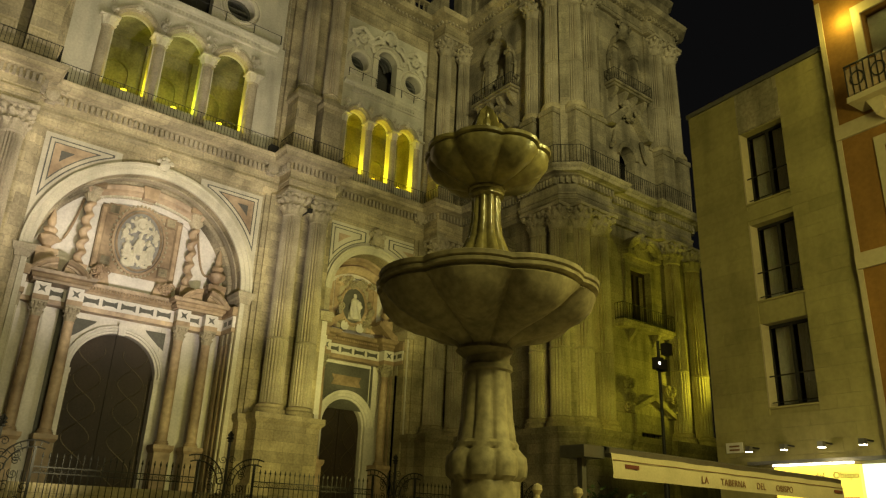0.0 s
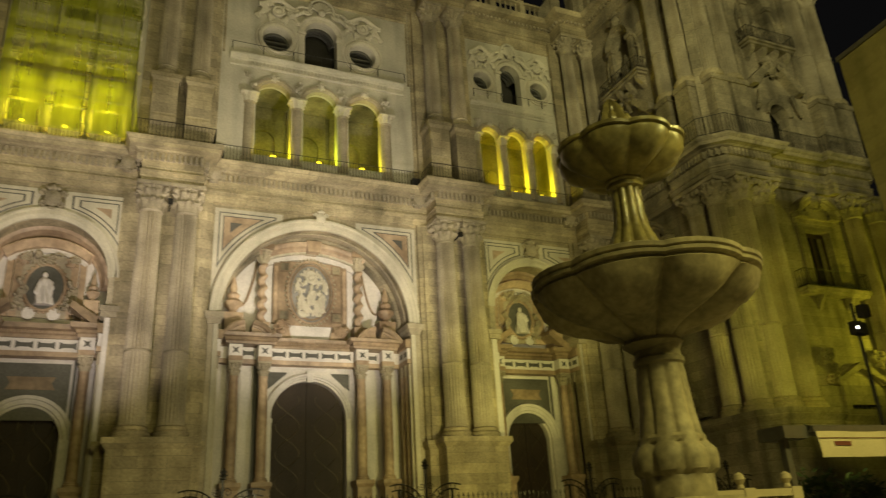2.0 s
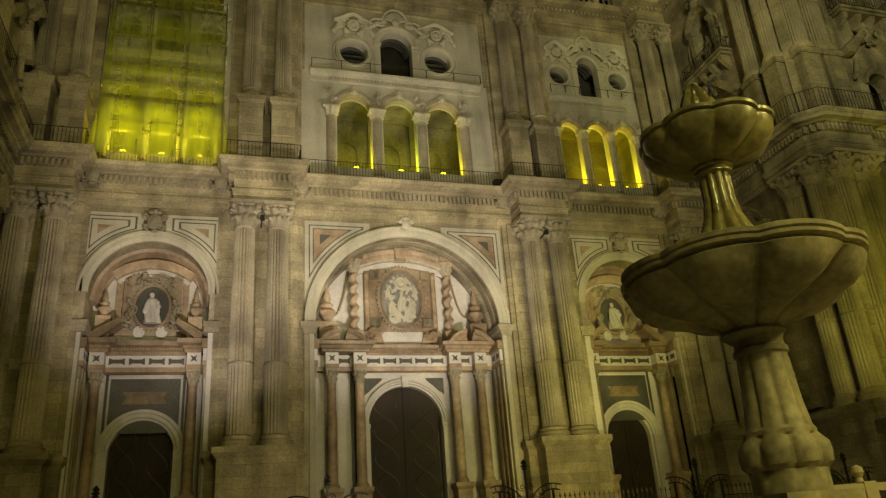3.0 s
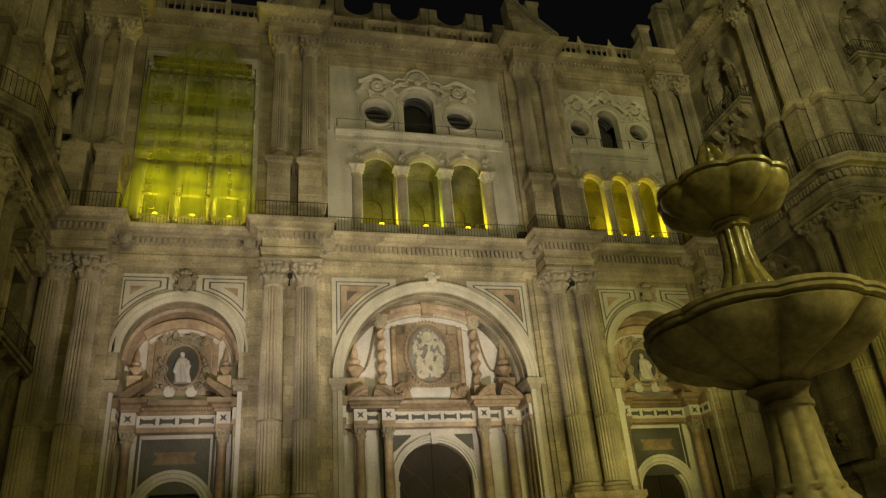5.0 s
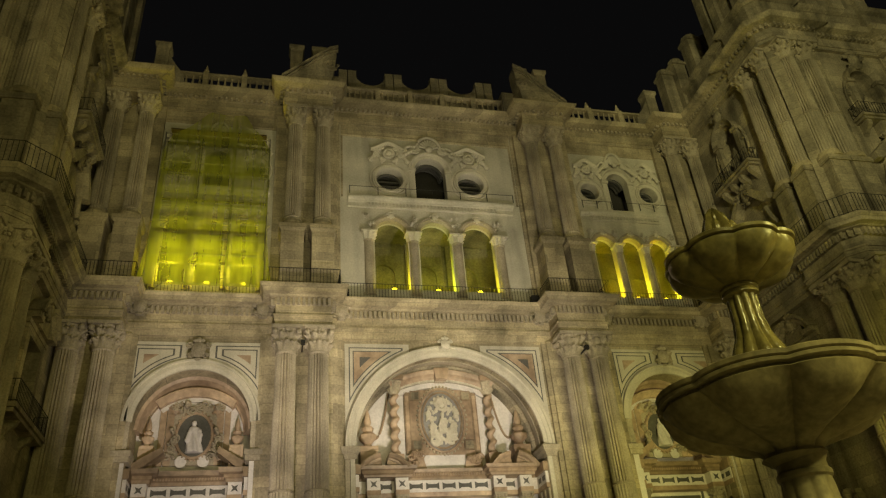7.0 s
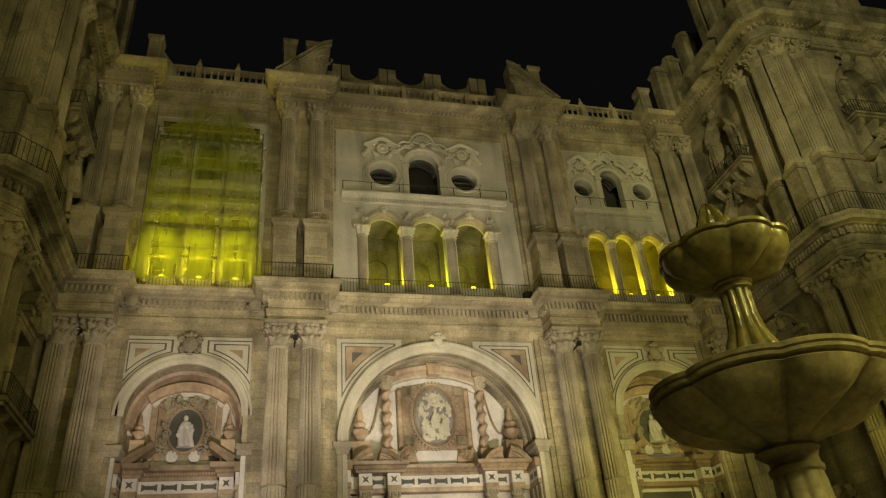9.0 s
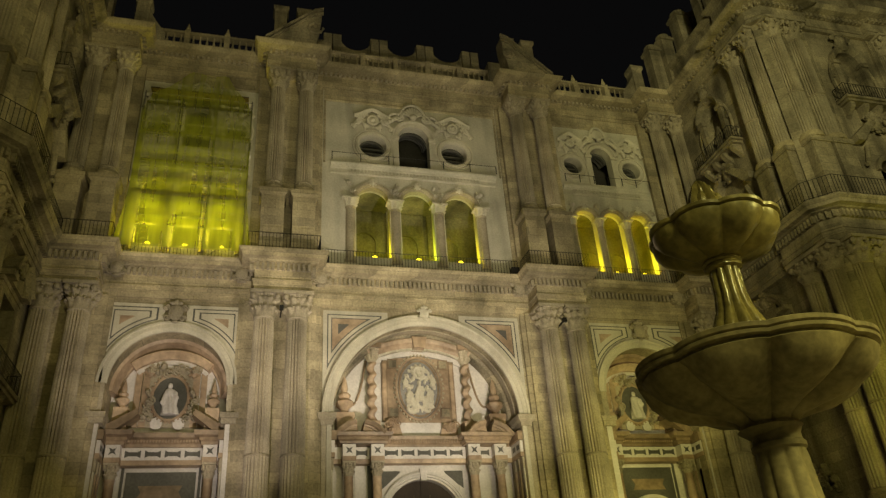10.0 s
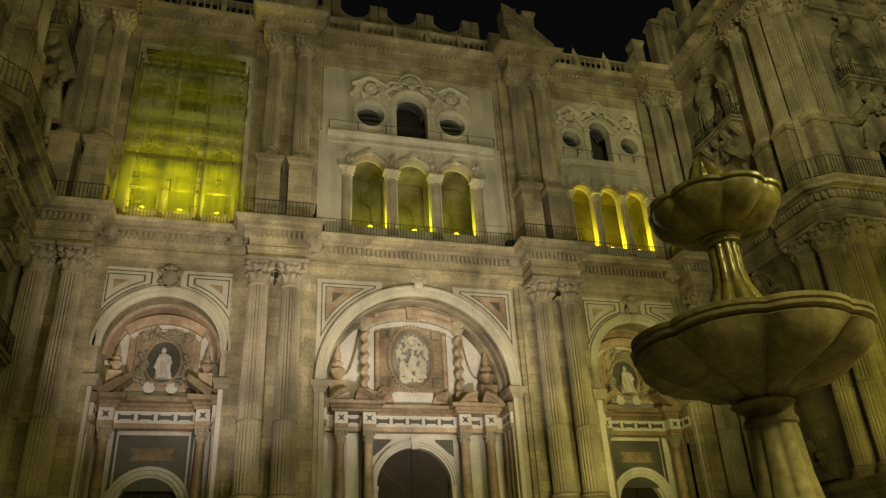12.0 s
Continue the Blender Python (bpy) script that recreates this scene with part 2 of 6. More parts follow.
def prism(bm, poly, y0, y1):
    """A polygon in x, z pushed from y0 to y1."""
    a = [bm.verts.new((x, y0, z)) for x, z in poly]
    b = [bm.verts.new((x, y1, z)) for x, z in poly]
    bm.faces.new(a)
    bm.faces.new(b[::-1])
    for i in range(len(a)):
        j = (i + 1) % len(a)
        bm.faces.new((a[i], b[i], b[j], a[j]))
    return bm


def side_prism(bm, poly, x0, x1):
    """A polygon in y, z pushed from x0 to x1."""
    a = [bm.verts.new((x0, y, z)) for y, z in poly]
    b = [bm.verts.new((x1, y, z)) for y, z in poly]
    bm.faces.new(a)
    bm.faces.new(b[::-1])
    for i in range(len(a)):
        j = (i + 1) % len(a)
        bm.faces.new((a[i], b[i], b[j], a[j]))
    return bm


def arch_ring(bm, cx, cz, rows, a0=0.0, a1=180.0, n=28, sx=1.0):
    """A moulded arch: rows of radius, y walk round its section; swept from a0 to a1 degrees."""
    rings = []
    for k in range(n + 1):
        a = radians(a0 + (a1 - a0) * k / n)
        rings.append([bm.verts.new((cx + sx * r * math.cos(a), y, cz + r * math.sin(a))) for r, y in rows])
    for p, q in zip(rings, rings[1:]):
        for i in range(len(rows)):
            j = (i + 1) % len(rows)
            bm.faces.new((p[i], p[j], q[j], q[i]))
    bm.faces.new(rings[0])
    bm.faces.new(rings[-1][::-1])
    return bm


def wall(bm, x0, x1, z0, z1, y0, y1, ops=()):
    """A wall from y0 (front) to y1 with openings: rows of kind, centre x, half width, foot z, spring or centre z."""
    cuts = {x0, x1}
    for kind, cx, hw, zb, zs in ops:
        k = 20 if kind != "rect" else 1
        cuts |= {round(cx - hw * math.cos(math.pi * i / k), 5) for i in range(k + 1)}
    xs = sorted(c for c in cuts if x0 <= c <= x1)

    def span(op, x):
        kind, cx, hw, zb, zs = op
        d = max(0.0, hw * hw - (x - cx) ** 2) ** 0.5
        return (zb, zs) if kind == "rect" else (zb, zs + d) if kind == "arch" else (zs - d, zs + d)

    def quad(*p):
        bm.faces.new([bm.verts.new(q) for q in p])

    for a, b in zip(xs, xs[1:]):
        mid = (a + b) / 2
        here = sorted((op for op in ops if abs(mid - op[1]) < op[2]), key=lambda o: o[4])
        lo = (z0, z0)
        for op in here:
            s, e = span(op, a), span(op, b)
            for y in (y0, y1):
                quad((a, y, lo[0]), (b, y, lo[1]), (b, y, e[0]), (a, y, s[0]))
            quad((a, y0, s[0]), (b, y0, e[0]), (b, y1, e[0]), (a, y1, s[0]))
            quad((a, y0, s[1]), (b, y0, e[1]), (b, y1, e[1]), (a, y1, s[1]))
            lo = (s[1], e[1])
        for y in (y0, y1):
            quad((a, y, lo[0]), (b, y, lo[1]), (b, y, z1), (a, y, z1))
        quad((a, y0, z1), (b, y0, z1), (b, y1, z1), (a, y1, z1))
        quad((a, y0, z0), (b, y0, z0), (b, y1, z0), (a, y1, z0))
    for kind, cx, hw, zb, zs in ops:
        if kind != "oval":
            for x in (cx - hw, cx + hw):
                quad((x, y0, zb), (x, y1, zb), (x, y1, zs), (x, y0, zs))
    for x in (x0, x1):
        quad((x, y0, z0), (x, y1, z0), (x, y1, z1), (x, y0, z1))
    bmesh.ops.remove_doubles(bm, verts=bm.verts, dist=1e-4)
    return bm


def run(bm, path, section, closed=False):
    """A moulding: section rows (out, z) carried along a plan path of (x, y), out to the right of travel, corners mitred."""
    pts = [Vector(p) for p in path]
    n = len(pts)
    rings = []
    for i, p in enumerate(pts):
        d0 = (pts[i] - pts[i - 1]).normalized() if i or closed else None
        d1 = (pts[(i + 1) % n] - pts[i]).normalized() if i < n - 1 or closed else None
        d0, d1 = d0 or d1, d1 or d0
        n0, n1 = Vector((d0.y, -d0.x)), Vector((d1.y, -d1.x))
        m = n0 + n1
        m = m / max(0.3, m.dot(n0)) if m.length > 1e-6 else n0
        rings.append([bm.verts.new((p.x + m.x * o, p.y + m.y * o, z)) for o, z in section])
    for a, b in list(zip(rings, rings[1:])) + ([(rings[-1], rings[0])] if closed else []):
        for i in range(len(section)):
            j = (i + 1) % len(section)
            bm.faces.new((a[i], a[j], b[j], b[i]))
    if not closed:
        bm.faces.new(rings[0])
        bm.faces.new(rings[-1][::-1])
    return bm


def blob(bm, x, y, z, rx, ry, rz, u=8, v=5):
    bmesh.ops.create_uvsphere(bm, u_segments=u, v_segments=v, radius=1.0, matrix=Matrix.LocRotScale((x, y, z), None, (rx, ry, rz)))
    return bm


def tube(bm, pts, r, n=6):
    """A round bar along points."""
    ps = [Vector(p) for p in pts]
    rings = []
    for i, p in enumerate(ps):
        d = (ps[min(i + 1, len(ps) - 1)] - ps[max(i - 1, 0)]).normalized()
        up = Vector((0, 0, 1)) if abs(d.z) < 0.9 else Vector((1, 0, 0))
        s = d.cross(up).normalized()
        t = s.cross(d)
        rings.append([bm.verts.new(p + r * (math.cos(2 * math.pi * k / n) * s + math.sin(2 * math.pi * k / n) * t)) for k in range(n)])
    for a, b in zip(rings, rings[1:]):
        for k in range(n):
            bm.faces.new((a[k], a[(k + 1) % n], b[(k + 1) % n], b[k]))
    bm.faces.new(rings[0][::-1])
    bm.faces.new(rings[-1])
    return bm


# ---- columns ----
def column_meshes(r, h, cap, name, fluted=True, low=0.3):
    """Base, shaft and leafy capital of a column h high without its capital, as meshes round the origin."""
    b = lathe(B(), [(r * 1.42, 0), (r * 1.42, 0.10 * r * 2), (r * 1.36, 0.12 * r * 2), (r * 1.4, 0.24 * r * 2), (r * 1.2, 0.30 * r * 2), (r * 1.22, 0.42 * r * 2), (r * 1.05, 0.48 * r * 2)], 28)
    base = mesh_of(b, name + "_base", STONE, True)

    def flute(a, i):
        return 1 - ((0.18 if i in (4, 5) else 0.08 if i < 2 else 0.0) if fluted else 0.0) * (0.5 - 0.5 * math.cos(22 * a)) ** 0.7

    z = 0.48 * r * 2
    s = lathe(B(), [(r, z), (r, z + low * h), (r * 1.05, z + low * h + 0.03), (r * 1.0, z + low * h + 0.10), (r * 0.99, z + low * h + 0.14), (r * 0.87, h - 0.12), (r * 0.87, h - 0.08), (r * 0.94, h - 0.04), (r * 0.94, h)], 132 if fluted else 32, shape=flute)
    shaft = mesh_of(s, name + "_shaft", CARVED, not fluted)
    c = B()

    def leaf(a, i):
        row = (0, 0, 1, 1, 1, 2, 2, 2, 3)[i]
        k = (0.0, 0.16, 0.16, 0.0)[row] * (1.0 if i in (1, 3, 4, 6, 7) else 0.5)
        return 1 + k * math.cos(8 * a + (math.pi if row == 2 else 0))

    q = r * 0.9
    lathe(c, [(q, 0), (q * 1.02, cap * 0.05), (q * 1.12, cap * 0.25), (q * 1.28, cap * 0.36), (q * 1.05, cap * 0.40), (q * 1.18, cap * 0.55), (q * 1.42, cap * 0.68), (q * 1.12, cap * 0.72), (q * 1.4, cap * 0.86)], 48, shape=leaf)
    for k in range(4):
        a = math.pi / 4 + k * math.pi / 2
        blob(c, q * 1.66 * math.cos(a), q * 1.66 * math.sin(a), cap * 0.76, q * 0.3, q * 0.3, cap * 0.13)
        blob(c, q * 1.35 * math.cos(a + math.pi / 4), q * 1.35 * math.sin(a + math.pi / 4), cap * 0.84, q * 0.22, q * 0.22, cap * 0.10)
    for k in range(16):
        a = math.pi * k / 8
        zz, rr = (0.35, 1.30) if k % 2 else (0.66, 1.42)
        blob(c, q * rr * math.cos(a), q * rr * math.sin(a), cap * zz, q * 0.17, q * 0.17, cap * 0.055, 6, 4)
    box(c, -q * 1.5, q * 1.5, -q * 1.5, q * 1.5, cap * 0.87, cap)
    capital = mesh_of(c, name + "_capital", CARVED)
    return base, shaft, capital, h


def column(meshes, x, y, z, parent, label=""):
    base, shaft, capital, h = meshes
    ob = part("column", shaft, None, parent, label, at=(x, y, z))
    for nm, me, dz in (("base", base, 0), ("capital", capital, h)):
        o = new(nm, me)
        o.parent = ob
        o.location = (0, 0, dz)
    return ob

# ---- ground ----
ground = single("ground", box(B(), -400, 400, -400, 400, -0.3, 0), PAVING, "stone-paved cathedral square at night", "ground", kind="structure")
platform = single("pavement", box(B(), -19.5, 19.5, -8.6, 2.6, 0.004, 2.2), STONE, "raised stone terrace before the cathedral doors", "terrace", kind="structure")

# ---- cathedral front: walls ----
SIDE = 12.15
PAIRS = (-16.95, -7.3, 7.3, 16.95)
front = thing("cathedral_front", (0, 0, 2.2), "baroque sandstone cathedral front of two orders, floodlit", "cathedral")
low = wall(B(), -21, 21, 2.2, 19.3, 0, 2.0, [("arch", 0, 4.72, 2.2, 11.85), ("arch", -SIDE, 2.62, 2.2, 13.15), ("arch", SIDE, 2.62, 2.2, 13.15)])
part("wall", low, STONE, front, "ashlar sandstone wall with three deep arched recesses")
part("wall", wall(B(), -21, 21, 2.2, 19.3, 2.004, 2.6, [("arch", 0, 1.9, 2.2, 7.32), ("arch", -SIDE, 1.38, 2.2, 6.3), ("arch", SIDE, 1.38, 2.2, 6.3)]), MARBLE, front, "white marble back wall of the portals")
LOGC = [("arch", x, 0.94, 20.4, 23.88) for x in (-2.52, 0, 2.52)]
OCC = [("oval", -2.45, 0.80, 0, 27.7), ("oval", 2.45, 0.80, 0, 27.7), ("arch", 0, 0.93, 26.4, 28.5)]
LOGS = [("arch", x, 0.66, 20.4, 23.82) for x in (-1.78, 0, 1.78)]
OCS = [("oval", -2.0, 0.62, 0, 27.75), ("oval", 2.0, 0.62, 0, 27.75), ("arch", 0, 0.70, 26.5, 28.6)]


def moved(ops, dx):
    return [(k, cx + dx, hw, zb, zs) for k, cx, hw, zb, zs in ops]


part("wall", wall(B(), -5.35, 5.35, 19.3, 33.0, 0.0, 0.5, LOGC + OCC), PALE, front, "pale stone upper wall with three arched lights")
for sx in (-1, 1):
    part("wall", wall(B(), sx * SIDE - 3.3, sx * SIDE + 3.3, 19.3, 33.0, 0.0, 0.5, moved(LOGS + OCS, sx * SIDE)), PALE, front, "pale stone upper wall with arched lights")
for x0, x1 in ((-21, -SIDE - 3.3), (-SIDE + 3.3, -5.35), (5.35, SIDE - 3.3), (SIDE + 3.3, 21)):
    part("wall", box(B(), x0 + 0.002, x1 - 0.002, -0.06, 0.9, 19.3, 33.0), STONE, front)
part("back_wall", box(B(), -21, 21, 3.4, 3.8, 19.3, 33.0), LOGGIA, front, "plastered back wall of the open galleries")
# thin sheet and upper ceiling in VOID: the loft's shade is in their colour
part("dark_loft", box(B(), -21, 21, 1.7, 1.8, 25.9, 32.4), VOID, front, "near-black sheet painting the shade behind the round windows")
part("gallery_floor", box(B(), -21, 21, 0.5, 3.4, 19.3, 20.4), STONE, front)
part("gallery_vault", box(B(), -21, 21, 0.5, 3.4, 25.3, 25.9), LOGGIA, front)
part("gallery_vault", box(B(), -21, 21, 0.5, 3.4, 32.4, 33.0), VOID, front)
for x in (-21, -8.7, -5.6, 5.35, 8.4, 15.6):
    part("gallery_partition", box(B(), x, x + 0.3, 0.5, 3.4, 20.0, 32.4), LOGGIA, front)

# ---- giant columns of both storeys ----
BIG = column_meshes(0.54, 10.15, 1.25, "giant_column")
UP = column_meshes(0.45, 7.15, 1.2, "upper_column", low=0.02)
for c in PAIRS:
    b = B()
    box(b, c - 1.62, c + 1.62, -1.62, 0, 2.2, 5.75)
    run(b, [(c - 1.62, 0), (c - 1.62, -1.62), (c + 1.62, -1.62), (c + 1.62, 0)][::1], [(-0.1, 2.2), (0.16, 2.2), (0.16, 2.75), (0.05, 2.9), (-0.1, 2.9)])
    run(b, [(c - 1.62, 0), (c - 1.62, -1.62), (c + 1.62, -1.62), (c + 1.62, 0)], [(-0.1, 5.55), (0.03, 5.55), (0.2, 5.75), (0.2, 6.0), (-0.1, 6.0)])
    box(b, c - 1.6, c + 1.6, -1.6, 0, 5.74, 5.996)
    part("pedestal", b, STONE, front, "moulded sandstone pedestal carrying a pair of columns")
    part("pilaster", box(B(), c - 1.75, c + 1.75, -0.28, 0.0, 6.0, 17.4), STONE, front)
    b = box(B(), c - 2.06, c + 2.06, -0.62, -0.002, 2.2, 5.7)
    run(b, [(c - 2.06, 0), (c - 2.06, -0.62), (c + 2.06, -0.62), (c + 2.06, 0)], [(-0.1, 5.56), (0.03, 5.56), (0.14, 5.74), (0.14, 5.97), (-0.1, 5.97)])
    part("pedestal", b, STONE, front, "set-back side of the pedestal")
    part("pilaster", box(B(), c - 2.0, c + 2.0, -0.16, -0.002, 5.97, 17.39), STONE, front)
    for dx in (-0.77, 0.77):
        column(BIG, c + dx, -0.95, 6.0, front, "fluted giant column with a leafy capital")
    part("pilaster", box(B(), c - 1.75, c + 1.75, -0.3, -0.06, 19.3, 31.6), STONE, front)
    cu = c - 0.12 * (1 if c > 0 else -1)
    for dx in (-0.79, 0.79):
        x = cu + dx
        b = box(B(), x - 0.58, x + 0.58, -1.52, -0.3, 19.4, 23.0)
        ring = [(x - 0.58, -0.3), (x - 0.58, -1.52), (x + 0.58, -1.52), (x + 0.58, -0.3)]
        run(b, ring, [(-0.1, 19.4), (0.1, 19.4), (0.1, 19.75), (0.03, 19.85), (-0.1, 19.85)])
        run(b, ring, [(-0.1, 22.85), (0.02, 22.85), (0.13, 23.0), (0.13, 23.25), (-0.1, 23.25)])
        box(b, x - 0.57, x + 0.57, -1.5, -0.3, 22.99, 23.246)
        part("pedestal", b, STONE, front, "tall pedestal of an upper column")
        column(UP, x, -0.95, 23.25, front, "fluted upper column with a leafy capital")


def broken_path(y_wall, y_pair, half, x_end=19.9):
    """A plan line along the front that steps forward over each pair of columns."""
    pts = [(-x_end, y_wall)]
    for c in PAIRS:
        for x, y in ((c - half, y_wall), (c - half, y_pair), (c + half, y_pair), (c + half, y_wall)):
            if abs(x) < x_end:
                pts.append((x, y))
    return pts + [(x_end, y_wall)]


LOWSEC = [(-0.4, 17.4), (0, 17.4), (0, 17.66), (0.05, 17.66), (0.05, 17.92), (0.10, 17.92), (0.10, 18.02), (0, 18.05), (0, 18.52), (0.06, 18.56), (0.06, 18.9), (0.28, 18.94), (0.34, 18.98), (0.62, 19.02), (0.66, 19.16), (0.78, 19.3), (0.8, 19.4), (-0.4, 19.4)]
UPSEC = [(-0.4, 31.6), (0, 31.6), (0, 31.85), (0.05, 31.85), (0.05, 32.1), (0, 32.12), (0, 32.5), (0.08, 32.54), (0.08, 32.72), (0.3, 32.76), (0.6, 32.82), (0.74, 33.0), (0.76, 33.1), (-0.4, 33.1)]
part("entablature", run(B(), broken_path(-0.12, -1.42, 1.35), LOWSEC), STONE, front, "deep moulded cornice breaking forward over the columns")
part("entablature", run(B(), broken_path(-0.12, -1.40, 1.38), UPSEC), STONE, front, "moulded top cornice breaking forward over the columns")
for c in PAIRS:
    part("soffit", box(B(), c - 1.34, c + 1.34, -1.41, -0.1, 17.41, 19.39), STONE, front)
    part("soffit", box(B(), c - 1.37, c + 1.37, -1.39, -0.1, 31.61, 33.09), STONE, front)


def dentils(path, out, z0, z1, size=0.17, pitch=0.31, depth=0.2):
    bm = B()
    for (xa, ya), (xb, yb) in zip(path, path[1:]):
        d = Vector((xb - xa, yb - ya))
        k = int(d.length / pitch)
        if d.length < 0.5:
            continue
        u = d.normalized()
        nrm = Vector((u.y, -u.x))
        for i in range(k):
            p = Vector((xa, ya)) + u * (d.length * (i + 0.5) / k) + nrm * (out + depth / 2 - 0.02)
            box(bm, -size / 2, size / 2, -depth / 2, depth / 2, z0, z1, pose(p.x, p.y, 0, 0, 0, math.degrees(math.atan2(u.y, u.x))))
    return bm


tagged(part("dentil_course", dentils(broken_path(-0.12, -1.42, 1.35), 0.06, 18.52, 18.88, 0.13, 0.24), CARVED, front), kind="stuff")
tagged(part("dentil_course", dentils(broken_path(-0.12, -1.40, 1.38), 0.08, 32.55, 32.7, 0.14, 0.28), CARVED, front), kind="stuff")
for c, half in ((0, 4.9), (-SIDE, 2.9), (SIDE, 2.9)):
    mid = half * 0.78
    line = [(c - half, 0.0), (c - mid, 0.0), (c - mid, -0.06), (c + mid, -0.06), (c + mid, 0.0), (c + half, 0.0)]
    k = 1.0 if c == 0 else 0.6
    b = run(B(), line, [(o * k, z) for o, z in ((-0.2, 25.6), (0.05, 25.6), (0.09, 25.66), (0.03, 25.7), (0.03, 25.94), (0.1, 25.98), (0.13, 26.04), (0.26, 26.1), (0.3, 26.18), (0.3, 26.25), (-0.2, 26.25))])
    part("string_course", b, PALE, front, "projecting stone ledge under the round windows")
    tagged(part("dentil_course", dentils([(c - mid, -0.06), (c + mid, -0.06)], 0.03, 25.74, 25.9, 0.1, 0.2, 0.1), PALE, front), kind="stuff")


# ---- carved ornament ----
def spiral(bm, x, y, z, r, turns=1.6, flip=1, thick=0.05, start=0.0):
    pts = []
    for k in range(15):
        f = k / 14
        a = start + flip * f * turns * 2 * math.pi
        q = r * (1 - 0.8 * f)
        pts.append((x + q * math.cos(a), y - 0.02 * k / 14, z + q * math.sin(a)))
    return tube(bm, pts, thick, 5)


def fused(ob, size=0.05):
    """Melts overlapping masses into one carved surface."""
    md = ob.modifiers.new("fused", "REMESH")
    md.mode, md.voxel_size, md.use_smooth_shade = "VOXEL", size, True
    return ob


def scrollwork(x0, x1, z0, z1, y, n, seed, size=0.3):
    """Stone scrolls, buds and leaves in low relief over a field of a wall."""
    rng = random.Random(seed)
    bm = B()
    for i in range(n):
        x, z, r = rng.uniform(x0, x1), rng.uniform(z0, z1), size * rng.uniform(0.5, 1.1)
        if i % 2:
            spiral(bm, x, y - 0.10, z, r, 1.5, rng.choice((-1, 1)), r * 0.2, rng.uniform(0, 6))
        else:
            blob(bm, x, y, z, r * rng.uniform(0.35, 0.8), 0.32, r * rng.uniform(0.35, 0.8), 7, 5)
    return bm


def crest(cx, cz, s, y):
    """A cartouche: shield, rim, side scrolls and a crown of leaves."""
    bm = B()
    blob(bm, cx, y, cz, 0.42 * s, 0.16 * s, 0.5 * s, 14, 8)
    blob(bm, cx, y - 0.06 * s, cz, 0.26 * s, 0.16 * s, 0.32 * s, 12, 8)
    for k in (-1, 1):
        spiral(bm, cx + k * 0.5 * s, y, cz + 0.32 * s, 0.2 * s, 1.5, -k, 0.06 * s, 0 if k > 0 else math.pi)
        spiral(bm, cx + k * 0.42 * s, y, cz - 0.38 * s, 0.2 * s, 1.5, k, 0.06 * s, 0 if k > 0 else math.pi)
        blob(bm, cx + k * 0.2 * s, y, cz + 0.58 * s, 0.16 * s, 0.1 * s, 0.12 * s)
    blob(bm, cx, y, cz + 0.62 * s, 0.14 * s, 0.12 * s, 0.2 * s)
    blob(bm, cx, y, cz - 0.58 * s, 0.2 * s, 0.1 * s, 0.1 * s)
    return bm


def spandrel(cx, side, half, r, zc, zt, inner, parent, bands):
    """Inlaid marble field between an arch and its square frame: pale border, dark line, pale band, coloured heart."""
    for k, (d, mat) in enumerate(bands):
        rr, h, x1 = r + d, half - d, inner + 1.6 * d
        a0, a1 = math.acos(min(1, h / rr)), math.acos(min(1, x1 / rr))
        a1 = min(a1, math.asin(min(1, (zt - d - 0.03 - zc) / rr)))
        if a1 <= a0 + 0.05:
            continue
        arc = [(rr * math.cos(a0 + (a1 - a0) * q / 12), zc + rr * math.sin(a0 + (a1 - a0) * q / 12)) for q in range(13)]
        poly = [(h, zt - d)] + arc + [(arc[-1][0], zt - d)]
        part("inlay", prism(B(), [(cx + side * x, z) for x, z in poly], -0.05 - 0.006 * k, 0.0), mat, parent)


def twisted(x, y, z0, z1, r, name="twisted_column"):
    bm = B()
    rings = []
    for i in range(61):
        f = i / 60
        a = f * 2 * math.pi * 5
        rings.append([bm.verts.new((x + 0.4 * r * math.cos(a) + r * math.cos(t), y + 0.4 * r * math.sin(a) + r * math.sin(t), z0 + (z1 - z0) * f)) for t in (2 * math.pi * k / 12 for k in range(12))])
    for p, q in zip(rings, rings[1:]):
        for k in range(12):
            bm.faces.new((p[k], p[(k + 1) % 12], q[(k + 1) % 12], q[k]))
    bm.faces.new(rings[0][::-1])
    bm.faces.new(rings[-1])
    lathe(bm, [(r * 1.6, 0), (r * 1.6, 0.12), (r * 1.25, 0.2)], 14, (x, y, z0 - 0.2))
    return bm


def pinnacle(x, y, z, h):
    bm = B()
    box(bm, x - 0.2 * h, x + 0.2 * h, y - 0.16 * h, y + 0.16 * h, z, z + 0.12 * h)

    def curls(a, i):
        return 1 + (0.10 if 2 <= i <= 6 else 0) * math.cos(6 * a + i)

    lathe(bm, [(0.1 * h, 0.12 * h), (0.08 * h, 0.2 * h), (0.17 * h, 0.30 * h), (0.18 * h, 0.38 * h), (0.09 * h, 0.46 * h), (0.13 * h, 0.52 * h), (0.12 * h, 0.56 * h), (0.06 * h, 0.60 * h), (0.08 * h, 0.68 * h), (0.05 * h, 0.85 * h), (0.005, h)], 20, (x, y, z), curls)
    return bm


